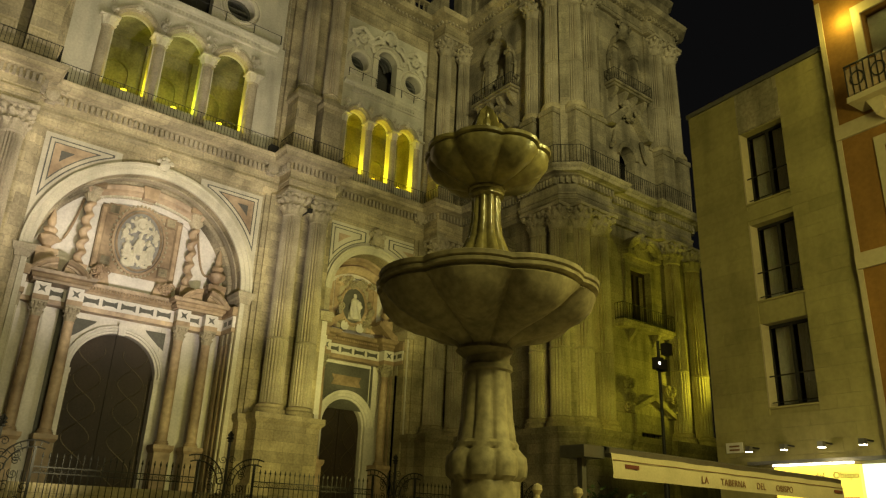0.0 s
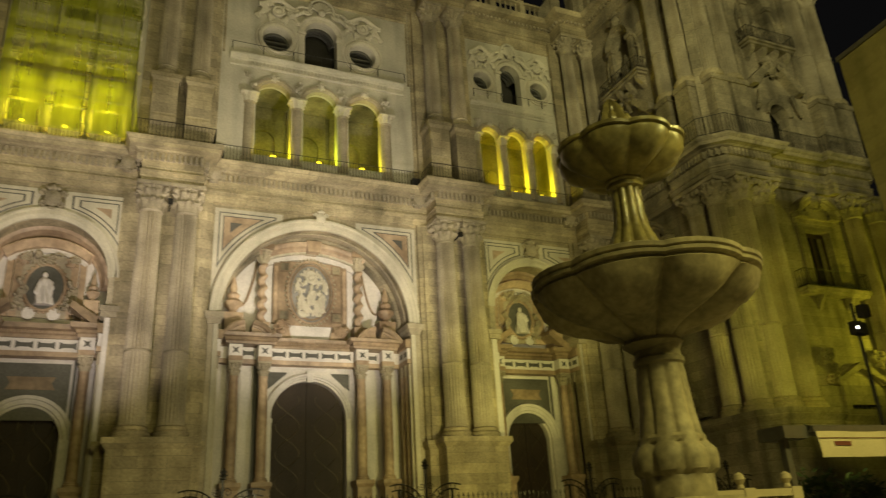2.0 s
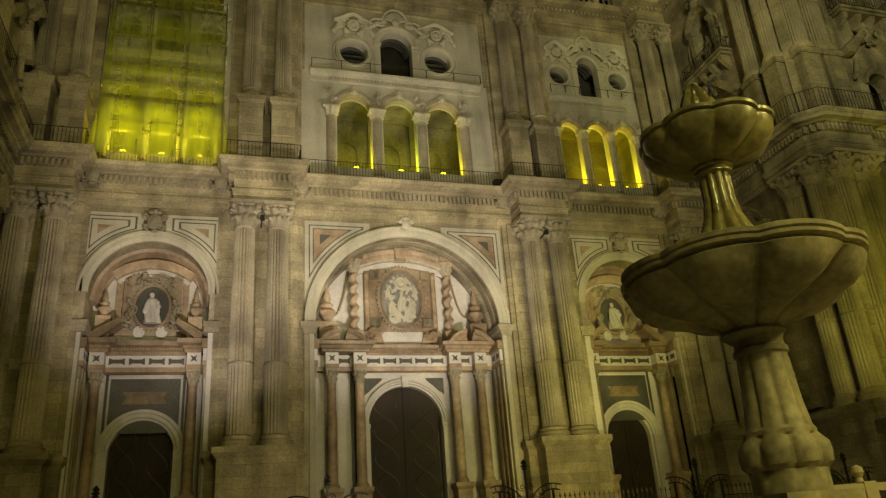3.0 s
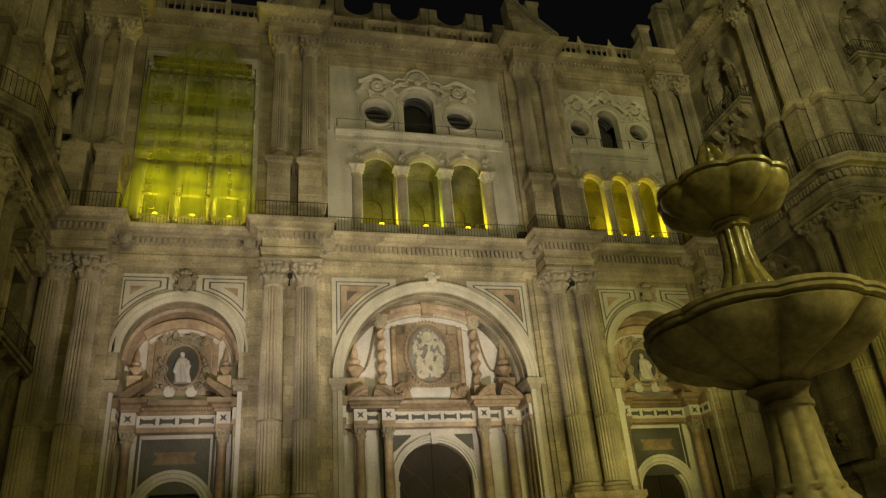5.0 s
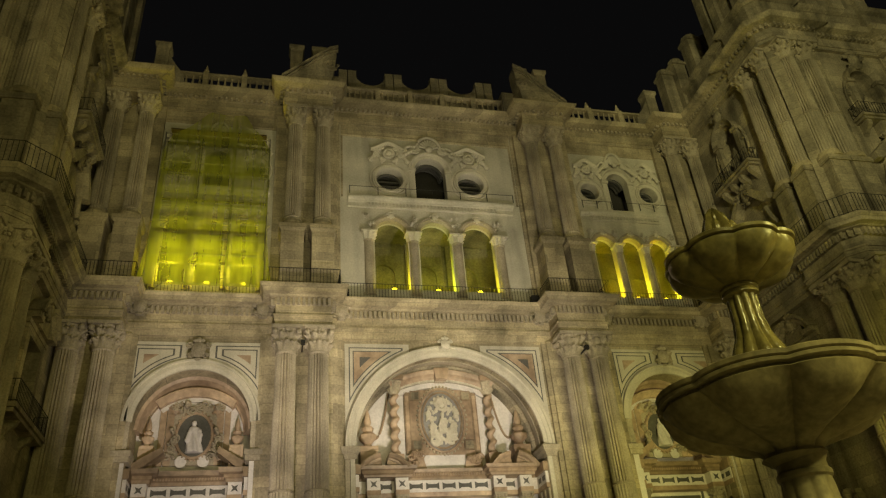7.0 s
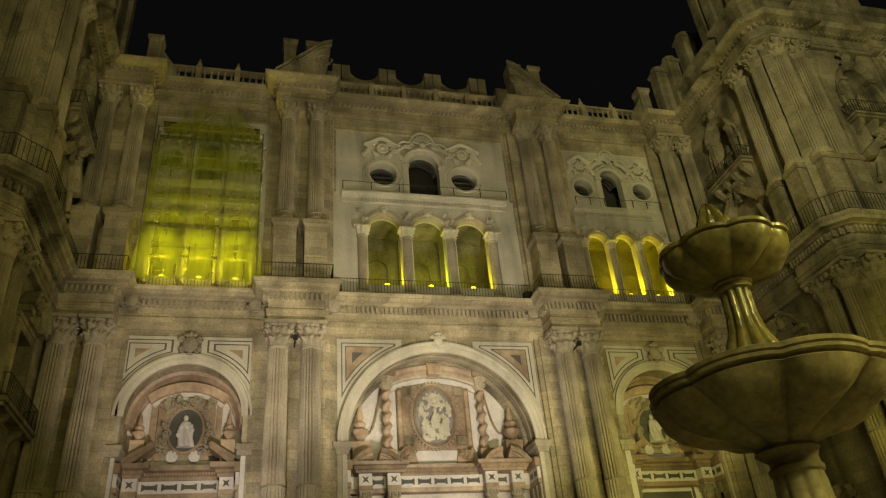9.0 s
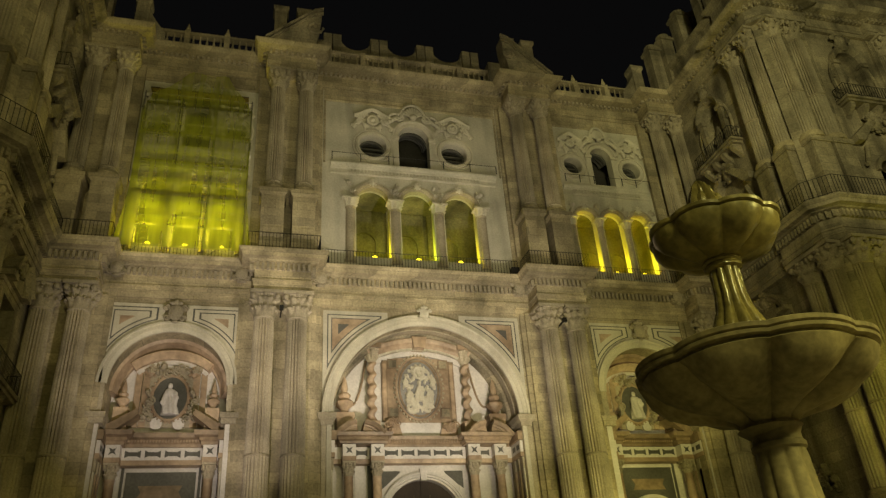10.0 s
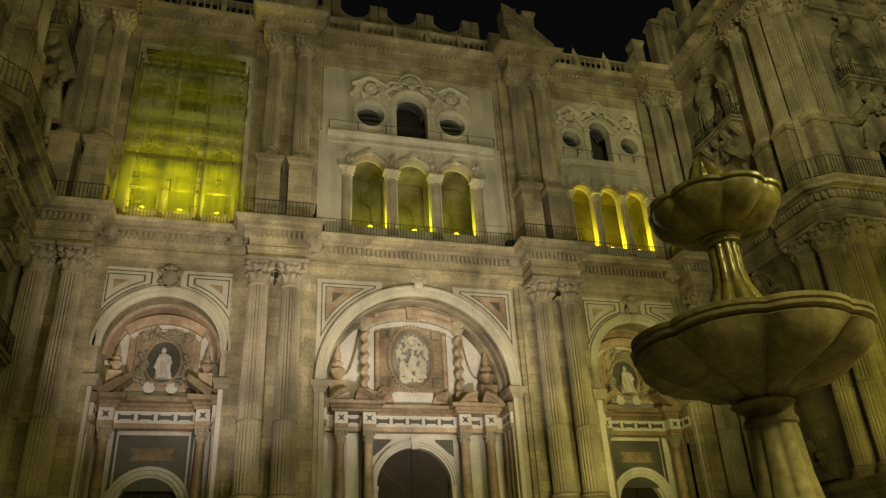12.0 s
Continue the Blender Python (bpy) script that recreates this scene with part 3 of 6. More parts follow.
def figure(bm, x, y, z, s, seed=1):
    """A plain carved form: a pleated cone, rounded masses above it and loose folds round it."""
    rng = random.Random(seed)
    lean = rng.uniform(-0.12, 0.12) * s
    n = rng.choice((6, 7, 8))
    ph = rng.uniform(0, 6)
    form = B()
    lathe(form, [(0.40 * s, -0.85 * s), (0.37 * s, -0.6 * s), (0.30 * s, -0.25 * s), (0.21 * s, 0.05 * s), (0.25 * s, 0.25 * s), (0.22 * s, 0.4 * s), (0.08 * s, 0.5 * s)], 36, (0, 0, 0), lambda a, i: 1 + (0.16 if i < 4 else 0.06) * math.cos(n * a + ph + 0.5 * i))
    blob(form, 0.02 * s, -0.05 * s, 0.62 * s, 0.13 * s, 0.13 * s, 0.16 * s, 10, 8)
    for k in (-1, 1):
        for q in range(4):
            blob(form, k * (0.2 + 0.05 * q) * s, -0.1 * s - 0.05 * q * s, (0.28 - 0.13 * q + 0.2 * rng.random() * k) * s, 0.1 * s, 0.1 * s, 0.13 * s, 8, 6)
        blob(form, k * 0.26 * s, -0.12 * s, -0.35 * s + 0.2 * k * s, 0.13 * s, 0.14 * s, 0.34 * s, 8, 6)
    for v in form.verts:
        v.co = Vector((x + v.co.x + lean * v.co.z, y + v.co.y * 0.75, z + v.co.z))
    me = bpy.data.meshes.new("form")
    form.to_mesh(me)
    form.free()
    bm.from_mesh(me)
    bpy.data.meshes.remove(me)
    return bm


PCOL = column_meshes(0.235, 4.82, 0.68, "portal_column", fluted=False, low=0.5)
for _m in PCOL[:2]:
    _m.materials[0] = PINK


def portal_column(x, y, t):
    b = box(B(), x - 0.36, x + 0.36, y - 0.36, y + 0.5, 2.2, 4.13)
    run(b, [(x - 0.36, y + 0.5), (x - 0.36, y - 0.36), (x + 0.36, y - 0.36), (x + 0.36, y + 0.5)], [(-0.1, 4.03), (0.02, 4.03), (0.1, 4.18), (0.1, 4.35), (-0.1, 4.35)])
    box(b, x - 0.35, x + 0.35, y - 0.35, y + 0.5, 4.12, 4.345)
    part("pedestal", b, PINK, t, "red marble pedestal")
    column(PCOL, x, y, 4.35, t, "smooth red marble column with a leafy capital")


def frieze_panels(x0, x1, y, z0, z1, n, t):
    """Dark waisted inlays in a white frieze."""
    w = (x1 - x0) / n
    for i in range(n):
        c, zm, h = x0 + w * (i + 0.5), (z0 + z1) / 2, (z1 - z0) * 0.30
        a = w * 0.40
        b = prism(B(), [(c - a, zm - h), (c - a * 0.55, zm - h * 0.55), (c + a * 0.55, zm - h * 0.55), (c + a, zm - h), (c + a, zm + h), (c + a * 0.55, zm + h * 0.55), (c - a * 0.55, zm + h * 0.55), (c - a, zm + h)], y - 0.012, y + 0.02)
        part("inlay", b, SLATE, t)


def reveal(cx, s, half, t):
    """The stepped flank of a recess: upright ribs of mixed marble and the order carried round."""
    for k, (y0, y1, d, mat) in enumerate(((0.14, 0.34, 0.08, LIGHT), (0.42, 0.54, 0.05, STONE), (0.62, 0.84, 0.12, PINK), (0.92, 1.02, 0.05, STONE), (1.1, 1.3, 0.14, PINK), (1.4, 1.5, 0.06, MARBLE))):
        a, b_ = sorted((cx + s * half, cx + s * (half - d)))
        part("pier_strip", box(B(), a, b_, y0, y1, 2.2, 9.3), mat, t)
        part("strip_capital", box(B(), a - 0.03, b_ + 0.03, y0 - 0.03, y1 + 0.03, 9.3, 9.84), CARVED, t)
    a, b_ = sorted((cx + s * half, cx + s * (half - 0.16)))
    part("frieze", box(B(), a, b_, 0.1, 1.38, 10.08, 10.64), MARBLE, t)
    for y in (0.42, 1.0):
        part("inlay", box(B(), a - 0.006, b_ + 0.006, y - 0.2, y + 0.2, 10.24, 10.48), SLATE, t)
    part("architrave", box(B(), a - 0.02, b_ + 0.02, 0.08, 1.37, 9.86, 10.076), PINK, t)
    part("cornice", box(B(), a - 0.08, b_ + 0.08, 0.04, 1.36, 10.66, 11.1), RUST, t)


def door_leafs(name, cx, hw, zs, label):
    d = thing(name, (cx, 2.3, 2.2), label, "door", "cathedral doors")
    for s in (-1, 1):
        pts = [(cx + s * 0.015, 2.2), (cx + s * hw, 2.2)] + [(cx + s * hw * math.cos(a), zs + hw * math.sin(a)) for a in (math.pi / 2 * k / 12 for k in range(1, 12))] + [(cx + s * 0.015, zs + hw)]
        leaf = part("leaf", prism(B(), pts, 2.34, 2.44), WOOD, d, "dark studded oak leaf")
        b = B()
        top = zs + hw * 0.62
        for e in (-1, 1):
            tube(b, [(cx + s * hw * 0.5 + e * hw * 0.30 * math.sin(math.pi * (z - 2.5) / 1.3), 2.322, z) for z in (2.5 + (top - 2.5) * k / 48 for k in range(49))], 0.022, 5)
        tube(b, [(cx + s * hw * 0.9, 2.335, 2.4), (cx + s * hw * 0.9, 2.335, zs)], 0.02, 5)
        for k in range(7):
            for e in (0.14, 0.86):
                blob(b, cx + s * hw * e, 2.335, 2.6 + k * 0.75, 0.03, 0.03, 0.03, 6, 4)
        part("stud_work", b, BRONZE, leaf)
    part("meeting_post", box(B(), cx - 0.06, cx + 0.06, 2.27, 2.34, 2.2, zs + hw - 0.02), WOOD, d)
    return d


# ---- central portal ----
cp = thing("central_portal", (0, 1.0, 2.2), "tall arched marble portal with paired red columns and a carved medallion", "portal")
part("archivolt", arch_ring(B(), 0, 11.85, [(4.67, 0.05), (4.67, -0.08), (4.84, -0.12), (4.87, -0.16), (5.05, -0.16), (5.09, -0.22), (5.20, -0.22), (5.20, 0.05)], n=40), LIGHT, cp, "moulded cream stone arch", True)
part("inner_arch", arch_ring(B(), 0, 11.85, [(4.52, 2.0), (4.52, 1.7), (4.58, 1.6), (4.58, 1.35), (4.66, 1.25), (4.73, 1.2), (4.73, 2.0)], n=40), GREYSTONE, cp, "weathered moulded inner arch", True)
part("vault_rib", arch_ring(B(), 0, 11.85, [(4.65, 0.9), (4.65, 0.55), (4.73, 0.55), (4.73, 0.9)], n=40), CARVED, cp)
part("keystone", crest(0, 17.12, 0.58, -0.25), LIGHT, cp, "pale carved keystone cartouche")
for s in (-1, 1):
    spandrel(0, s, 5.18, 5.24, 11.85, 17.16, 1.9, cp, ((0.0, LIGHT), (0.20, SLATE), (0.26, LIGHT), (0.40, SLATE), (0.45, PINK), (0.74, SLATE), (0.88, LIGHT)))
    a, b_ = sorted((s * 4.70, s * 5.22))
    part("impost", run(B(), [(a, 2.0), (a, -0.1), (b_, -0.1), (b_, 0.0)] if s > 0 else [(a, 0.0), (a, -0.1), (b_, -0.1), (b_, 2.0)], [(-0.1, 11.3), (0.02, 11.3), (0.05, 11.5), (0.16, 11.6), (0.2, 11.85), (-0.1, 11.85)]), CARVED, cp)
    part("impost", box(B(), a, b_, -0.09, 0.0, 11.31, 11.84), CARVED, cp)
    for k, (w0, w1, mat) in enumerate(((4.74, 4.96, LIGHT), (4.98, 5.2, CARVED))):
        a, b_ = sorted((s * w0, s * w1))
        part("pier_strip", box(B(), a, b_, -0.1 + 0.04 * k, 0.0, 2.2, 11.3), mat, cp)
    reveal(0, s, 4.72, cp)
    for x in (2.42, 3.78):
        portal_column(s * x, 1.1, cp)
        a = s * x
        part("entablature_block", box(B(), a - 0.33, a + 0.33, 0.78, 1.2, 9.86, 10.08), PINK, cp)
        part("entablature_block", box(B(), a - 0.31, a + 0.31, 0.80, 1.2, 10.08, 10.64), MARBLE, cp)
        part("inlay", prism(B(), [(a - 0.16, 10.2), (a - 0.08, 10.36), (a - 0.16, 10.52), (a, 10.44), (a + 0.16, 10.52), (a + 0.08, 10.36), (a + 0.16, 10.2), (a, 10.28)], 0.785, 0.81), SLATE, cp)
    c = s * 3.25
    for q0, q1 in ((20, 80), (100, 160)):
        part("broken_pediment", arch_ring(B(), c, 10.7, [(0.78, 1.6), (0.78, 0.62), (0.86, 0.60), (0.9, 0.5), (1.0, 0.42), (1.08, 0.42), (1.08, 1.6)], q0, q1, 14, sx=1.2), RUST, cp, "curved half pediment of brown marble")
        tagged(part("pediment_field", arch_ring(B(), c, 10.7, [(0.35, 1.5), (0.35, 0.7), (0.78, 0.7), (0.78, 1.5)], q0, q1, 8, sx=1.2), RUST, cp))
    part("twisted_column", twisted(s * 2.5, 1.6, 12.0, 15.05, 0.19), PINK, cp, "spiral red marble column", True)
    part("twisted_capital", lathe(B(), [(0.2, 0), (0.24, 0.1), (0.36, 0.32), (0.28, 0.36), (0.44, 0.58), (0.44, 0.68)], 32, (s * 2.5, 1.6, 15.05), lambda a, i: 1 + (0.14 if i in (2, 4) else 0) * math.cos(8 * a)), CARVED, cp)
    part("twisted_base", box(B(), s * 2.5 - 0.34, s * 2.5 + 0.34, 1.25, 2.0, 11.1, 11.92), PINK, cp)
    part("pinnacle", pinnacle(s * 3.92, 1.45, 12.0, 2.3), PINK, cp, "flaming urn pinnacle", True)
    part("pinnacle_block", box(B(), s * 3.92 - 0.42, s * 3.92 + 0.42, 1.1, 2.0, 11.1, 12.0), PINK, cp)
    part("swag", tube(B(), [(s * (3.75 - 1.0 * f), 1.9, 12.95 + 2.3 * f ** 2.4 - 0.25 * math.sin(f * math.pi)) for f in (k / 12 for k in range(13))], 0.06, 8), RUST, cp)
    a, b_ = sorted((s * 1.64, s * 1.94))
    part("panel_strip", box(B(), a, b_, 1.82, 2.0, 12.05, 15.3), RUST, cp)
    part("panel_strip", box(B(), a + 0.07, b_ - 0.07, 1.79, 1.82, 12.2, 15.1), PINK, cp)
    for z in (12.5, 15.1):
        for k, (d, mat) in enumerate(((0.27, RUST), (0.2, GREYSTONE))):
            part("inlay", box(B(), s * 1.36 - d, s * 1.36 + d, 1.80 - 0.008 * k, 1.86, z - d, z + d), mat, cp)
    part("scrollwork", scrollwork(s * 1.5 - 0.35, s * 1.5 + 0.35, 11.5, 12.0, 1.6, 8, 5 + s, 0.22), PINK, cp)
    # dark corner inlays beside the door arch
    part("inlay", prism(B(), [(s * 2.05, 9.6), (s * 2.05, 8.75), (s * 1.8, 8.95), (s * 1.5, 9.22), (s * 1.15, 9.52), (s * 1.12, 9.6)], 1.93, 2.0), SLATE, cp)
    for x, w in ((3.1, 0.26), (1.95, 0.10), (4.4, 0.16)):
        part("wall_strip", box(B(), s * x - w, s * x + w, 1.94, 2.0, 2.2, 9.86), MARBLE, cp)
    part("wall_strip", box(B(), s * 2.62 - 0.12, s * 2.62 + 0.12, 1.92, 2.0, 2.2, 9.86), SLATE, cp)
part("entablature", run(B(), [(-4.62, 1.55), (-4.62, 1.38), (4.62, 1.38), (4.62, 1.55)], [(-0.5, 9.86), (0, 9.86), (0.04, 10.06), (-0.5, 10.08)]), PINK, cp)
part("frieze", box(B(), -4.65, 4.65, 1.40, 2.0, 10.08, 10.64), MARBLE, cp, "white marble frieze inlaid with dark panels")
frieze_panels(-2.05, 2.05, 1.40, 10.08, 10.64, 5, cp)
for s in (-1, 1):
    frieze_panels(s * 3.1 - 0.34, s * 3.1 + 0.34, 1.40, 10.08, 10.64, 1, cp)
part("cornice", run(B(), [(-4.6, 2.0), (-4.6, 1.5), (-4.2, 1.5), (-4.2, 0.75), (-2.02, 0.75), (-2.02, 1.5), (2.02, 1.5), (2.02, 0.75), (4.2, 0.75), (4.2, 1.5), (4.6, 1.5), (4.6, 2.0)], [(-0.7, 10.66), (0.04, 10.66), (0.06, 10.76), (0.14, 10.82), (0.14, 10.95), (0.28, 10.99), (0.32, 11.14), (-0.7, 11.14)]), RUST, cp, "brown marble cornice")
tagged(part("dentil_course", dentils([(-2.05, 1.5), (2.05, 1.5)], 0.14, 10.86, 10.99, 0.07, 0.13, 0.12), PINK, cp), kind="stuff")
part("attic_field", box(B(), -2.1, 2.1, 1.9, 2.0, 11.1, 12.0), MARBLE, cp, "white marble base panel")
part("medallion_panel", box(B(), -1.64, 1.64, 1.88, 2.0, 12.0, 15.45), PINK, cp)


def oval_ring(cx, cz, rx, rz, y, section=((-0.09, 0.06), (-0.05, -0.05), (0.05, -0.05), (0.09, 0.06))):
    bm, rings = B(), []
    for k in range(48):
        a = 2 * math.pi * k / 48
        rings.append([bm.verts.new((cx + (rx + d) * math.cos(a), y + e, cz + (rz + d) * math.sin(a))) for d, e in section])
    for i in range(48):
        p, q = rings[i], rings[(i + 1) % 48]
        for j in range(len(section)):
            m = (j + 1) % len(section)
            bm.faces.new((p[j], p[m], q[m], q[j]))
    return bm


part("medallion_ring", oval_ring(0, 13.8, 1.2, 1.68, 1.8), PINK, cp, "beaded oval frame", True)
part("medallion_ring", oval_ring(0, 13.8, 1.04, 1.48, 1.82), RUST, cp, "", True)
b = B()
for k in range(44):
    a = 2 * math.pi * k / 44
    blob(b, 1.31 * math.cos(a), 1.80, 13.8 + 1.80 * math.sin(a), 0.075, 0.07, 0.075, 6, 4)
part("bead_ring", b, CARVED, cp)
part("medallion_ground", lathe(B(), [(1.0, -0.04), (1.0, 0.04)], 48), GREYMARBLE, cp).matrix_basis = Matrix.LocRotScale((0, 1.84, 13.8), Euler((radians(90), 0, 0)), (1.12, 1.58, 1))
b = B()
for x, z, k in ((0.0, 13.6, 0.62), (-0.52, 13.35, 0.5), (0.55, 13.4, 0.5), (-0.72, 14.1, 0.36), (0.74, 14.15, 0.36), (0.3, 13.05, 0.42), (-0.28, 12.95, 0.4)):
    figure(b, x, 1.72, z, k, int(z * 7 + x * 10))
for k in range(22):
    q = 2 * math.pi * k / 22
    blob(b, (0.82 + 0.08 * math.sin(5 * q)) * math.cos(q), 1.79, 13.8 + 1.22 * math.sin(q), 0.075 + 0.03 * math.cos(3 * q), 0.07, 0.11, 8, 5)
for k in range(16):
    q = 2 * math.pi * k / 16
    blob(b, 0.27 * math.cos(q), 1.72, 14.62 + 0.3 * math.sin(q), 0.085, 0.09, 0.085, 6, 4)
blob(b, 0, 1.74, 14.62, 0.16, 0.1, 0.18, 10, 6)
rng = random.Random(12)
for k in range(70):
    q, d = rng.uniform(0, 2 * math.pi), rng.random() ** 0.5
    blob(b, 0.86 * d * math.cos(q), 1.78 - 0.05 * rng.random(), 13.72 + 1.2 * d * math.sin(q), rng.uniform(0.05, 0.12), rng.uniform(0.07, 0.13), rng.uniform(0.05, 0.16), 7, 5)
for k in (-1, 1):
    spiral(b, k * 0.42, 1.76, 12.72, 0.3, 1.5, k, 0.09, 0)
fused(part("relief", b, LIGHT, cp, "plain rounded white marble relief", True), 0.03)
part("segmental_cornice", arch_ring(B(), 0, 10.35, [(5.55, 2.0), (5.55, 1.55), (5.68, 1.45), (5.78, 1.3), (5.95, 1.22), (6.0, 1.22), (6.0, 2.0)], 62, 118, 24), PINK, cp, "curved red marble cornice over the medallion")
DENT = mesh_of(box(B(), -0.05, 0.05, -0.08, 0.08, -0.06, 0.06), "dentil", LIGHT)
for q in range(41):
    a = radians(64 + 52 * q / 40)
    part("dentil", DENT, None, cp, at=(5.5 * math.cos(a), 1.62, 10.35 + 5.5 * math.sin(a)))
part("cornice_key", prism(B(), [(-0.3, 15.8), (0.3, 15.8), (0.4, 16.4), (-0.4, 16.4)], 1.12, 1.9), PINK, cp)
for q in (-1, 1):
    part("cornice_block", box(B(), q * 2.5 - 0.45, q * 2.5 + 0.45, 1.1, 2.0, 15.74, 16.0), RUST, cp)
    part("cornice_block", box(B(), q * 2.5 - 0.36, q * 2.5 + 0.36, 1.2, 2.0, 16.0, 16.25), PINK, cp)
    part("bracket_panel", prism(B(), [(q * 0.95, 11.2), (q * 1.95, 11.2), (q * 1.85, 11.95), (q * 1.15, 11.95)], 1.7, 1.9), PINK, cp)
part("segmental_band", arch_ring(B(), 0, 10.35, [(5.22, 2.0), (5.22, 1.82), (5.55, 1.82), (5.55, 2.0)], 63, 117, 24), MARBLE, cp)
part("door_arch", arch_ring(B(), 0, 7.32, [(1.88, 2.3), (1.88, 1.90), (1.97, 1.90), (2.0, 1.82), (2.08, 1.82), (2.11, 1.76), (2.22, 1.76), (2.26, 2.3)], n=30), MARBLE, cp, "white marble door arch", True)
for s in (-1, 1):
    a, b_ = sorted((s * 1.85, s * 2.24))
    part("door_jamb", box(B(), a, b_, 1.80, 2.3, 2.2, 7.32), MARBLE, cp)
    part("door_impost", box(B(), a - 0.03, b_ + 0.03, 1.76, 2.0, 7.14, 7.34), MARBLE, cp)
part("door_key", prism(B(), [(-0.14, 9.1), (0.14, 9.1), (0.19, 9.66), (-0.19, 9.66)], 1.7, 1.9), MARBLE, cp)
door_leafs("door_1", 0, 1.92, 7.32, "tall closed double door of dark studded oak")


# ---- side portals ----
BEAD = mesh_of(blob(B(), 0, 0, 0, 0.06, 0.06, 0.06, 6, 4), "bead", PINK, True)


def side_portal(cx, name):
    t = thing("side_portal", (cx, 1.0, 2.2), "arched marble side portal with a dark oval medallion", "portal", "side portals")
    part("archivolt", arch_ring(B(), cx, 13.15, [(2.56, 0.05), (2.56, -0.08), (2.7, -0.12), (2.73, -0.16), (2.9, -0.16), (2.93, -0.22), (3.03, -0.22), (3.03, 0.05)], n=36), LIGHT, t, "moulded cream stone arch", True)
    part("inner_arch", arch_ring(B(), cx, 13.15, [(2.25, 2.0), (2.25, 1.75), (2.32, 1.7), (2.48, 1.1), (2.62, 1.0), (2.62, 2.0)], n=36), PINK, t, "red marble inner arch", True)
    part("keystone", crest(cx, 16.62, 0.82, -0.25), CARVED, t, "carved stone shield")
    for s in (-1, 1):
        spandrel(cx + (0.12 if cx > 0 else 0), s, 3.2 if cx > 0 else 3.1, 3.06, 13.15, 17.1, 0.5, t, ((0.0, LIGHT), (0.17, SLATE), (0.225, LIGHT), (0.36, SLATE), (0.415, LIGHT), (0.66, PINK)))
        for w0, w1, z0, z1, y, mat in ((2.62, 2.98, 11.8, 13.15, -0.1, CARVED), (2.64, 2.94, 2.2, 11.3, -0.1, MARBLE)):
            a, b_ = sorted((cx + s * w0, cx + s * w1))
            part("pier_strip", box(B(), a, b_, y, 0.0, z0, z1), mat, t)
        reveal(cx, s, 2.62, t)
        a, b_ = sorted((cx + s * 2.45, cx + s * 3.15))
        part("impost", box(B(), a, b_, -0.26, 1.9, 11.3, 11.55), CARVED, t)
        part("impost", box(B(), a - 0.06, b_ + 0.06, -0.32, 1.9, 11.55, 11.8), CARVED, t)
        x = cx + s * 2.05
        portal_column(x, 1.2, t)
        part("entablature_block", box(B(), x - 0.33, x + 0.33, 0.86, 1.5, 9.86, 10.08), PINK, t)
        part("entablature_block", box(B(), x - 0.31, x + 0.31, 0.88, 1.5, 10.08, 10.64), MARBLE, t)
        part("inlay", prism(B(), [(x - 0.16, 10.2), (x - 0.08, 10.36), (x - 0.16, 10.52), (x, 10.44), (x + 0.16, 10.52), (x + 0.08, 10.36), (x + 0.16, 10.2), (x, 10.28)], 0.865, 0.89), SLATE, t)
        part("raking_pediment", prism(B(), [(cx + s * 2.55, 11.25), (cx + s * 2.55, 11.45), (cx + s * 1.25, 12.25), (cx + s * 1.15, 12.0), (cx + s * 2.1, 11.25)], 0.7, 1.7), RUST, t, "broken sloping pediment")
        part("pinnacle", pinnacle(cx + s * 2.0, 1.4, 12.25, 1.6), PINK, t, "urn pinnacle", True)
        part("pinnacle_block", box(B(), cx + s * 2.0 - 0.32, cx + s * 2.0 + 0.32, 1.1, 2.0, 11.25, 12.25), PINK, t)
        a, b_ = sorted((cx + s * 0.98, cx + s * 1.3))
        part("frame_strip", box(B(), a, b_, 1.84, 2.0, 11.7, 14.6), PINK, t)
        part("scrollwork", scrollwork(cx + s * 1.0 - 0.2, cx + s * 1.0 + 0.2, 11.9, 14.5, 1.8, 14, 11, 0.22), CARVED, t)
        part("wall_strip", box(B(), cx + s * 1.66 - 0.06, cx + s * 1.66 + 0.06, 1.93, 2.0, 2.2, 9.86), SLATE, t)
        part("inlay", lathe(B(), [(0.26, -0.03), (0.26, 0.03)], 24), MARBLE, t).matrix_basis = Matrix.LocRotScale((cx + s * 0.5, 1.8, 11.85), Euler((radians(90), 0, 0)), (1, 1.1, 1))
    part("frieze", box(B(), cx - 2.5, cx + 2.5, 1.45, 2.0, 10.08, 10.64), MARBLE, t, "white marble frieze with dark inlays")
    frieze_panels(cx - 1.7, cx + 1.7, 1.45, 10.08, 10.64, 4, t)
    part("architrave", box(B(), cx - 2.5, cx + 2.5, 1.42, 2.0, 9.86, 10.08), PINK, t)
    part("cornice", run(B(), [(cx - 2.5, 1.0), (cx - 1.7, 1.0), (cx - 1.7, 1.5), (cx + 1.7, 1.5), (cx + 1.7, 1.0), (cx + 2.5, 1.0)], [(-0.7, 10.66), (0.06, 10.66), (0.08, 10.8), (0.16, 10.86), (0.16, 10.98), (0.38, 11.04), (0.42, 11.25), (-0.7, 11.25)]), RUST, t)
    tagged(part("dentil_course", dentils([(cx - 1.7, 1.5), (cx + 1.7, 1.5)], 0.14, 10.86, 10.97, 0.07, 0.13, 0.12), PINK, t), kind="stuff")
    part("dark_panel", box(B(), cx - 1.5, cx + 1.5, 1.93, 2.0, 7.2, 9.7), SLATE, t, "dark polished marble panel")
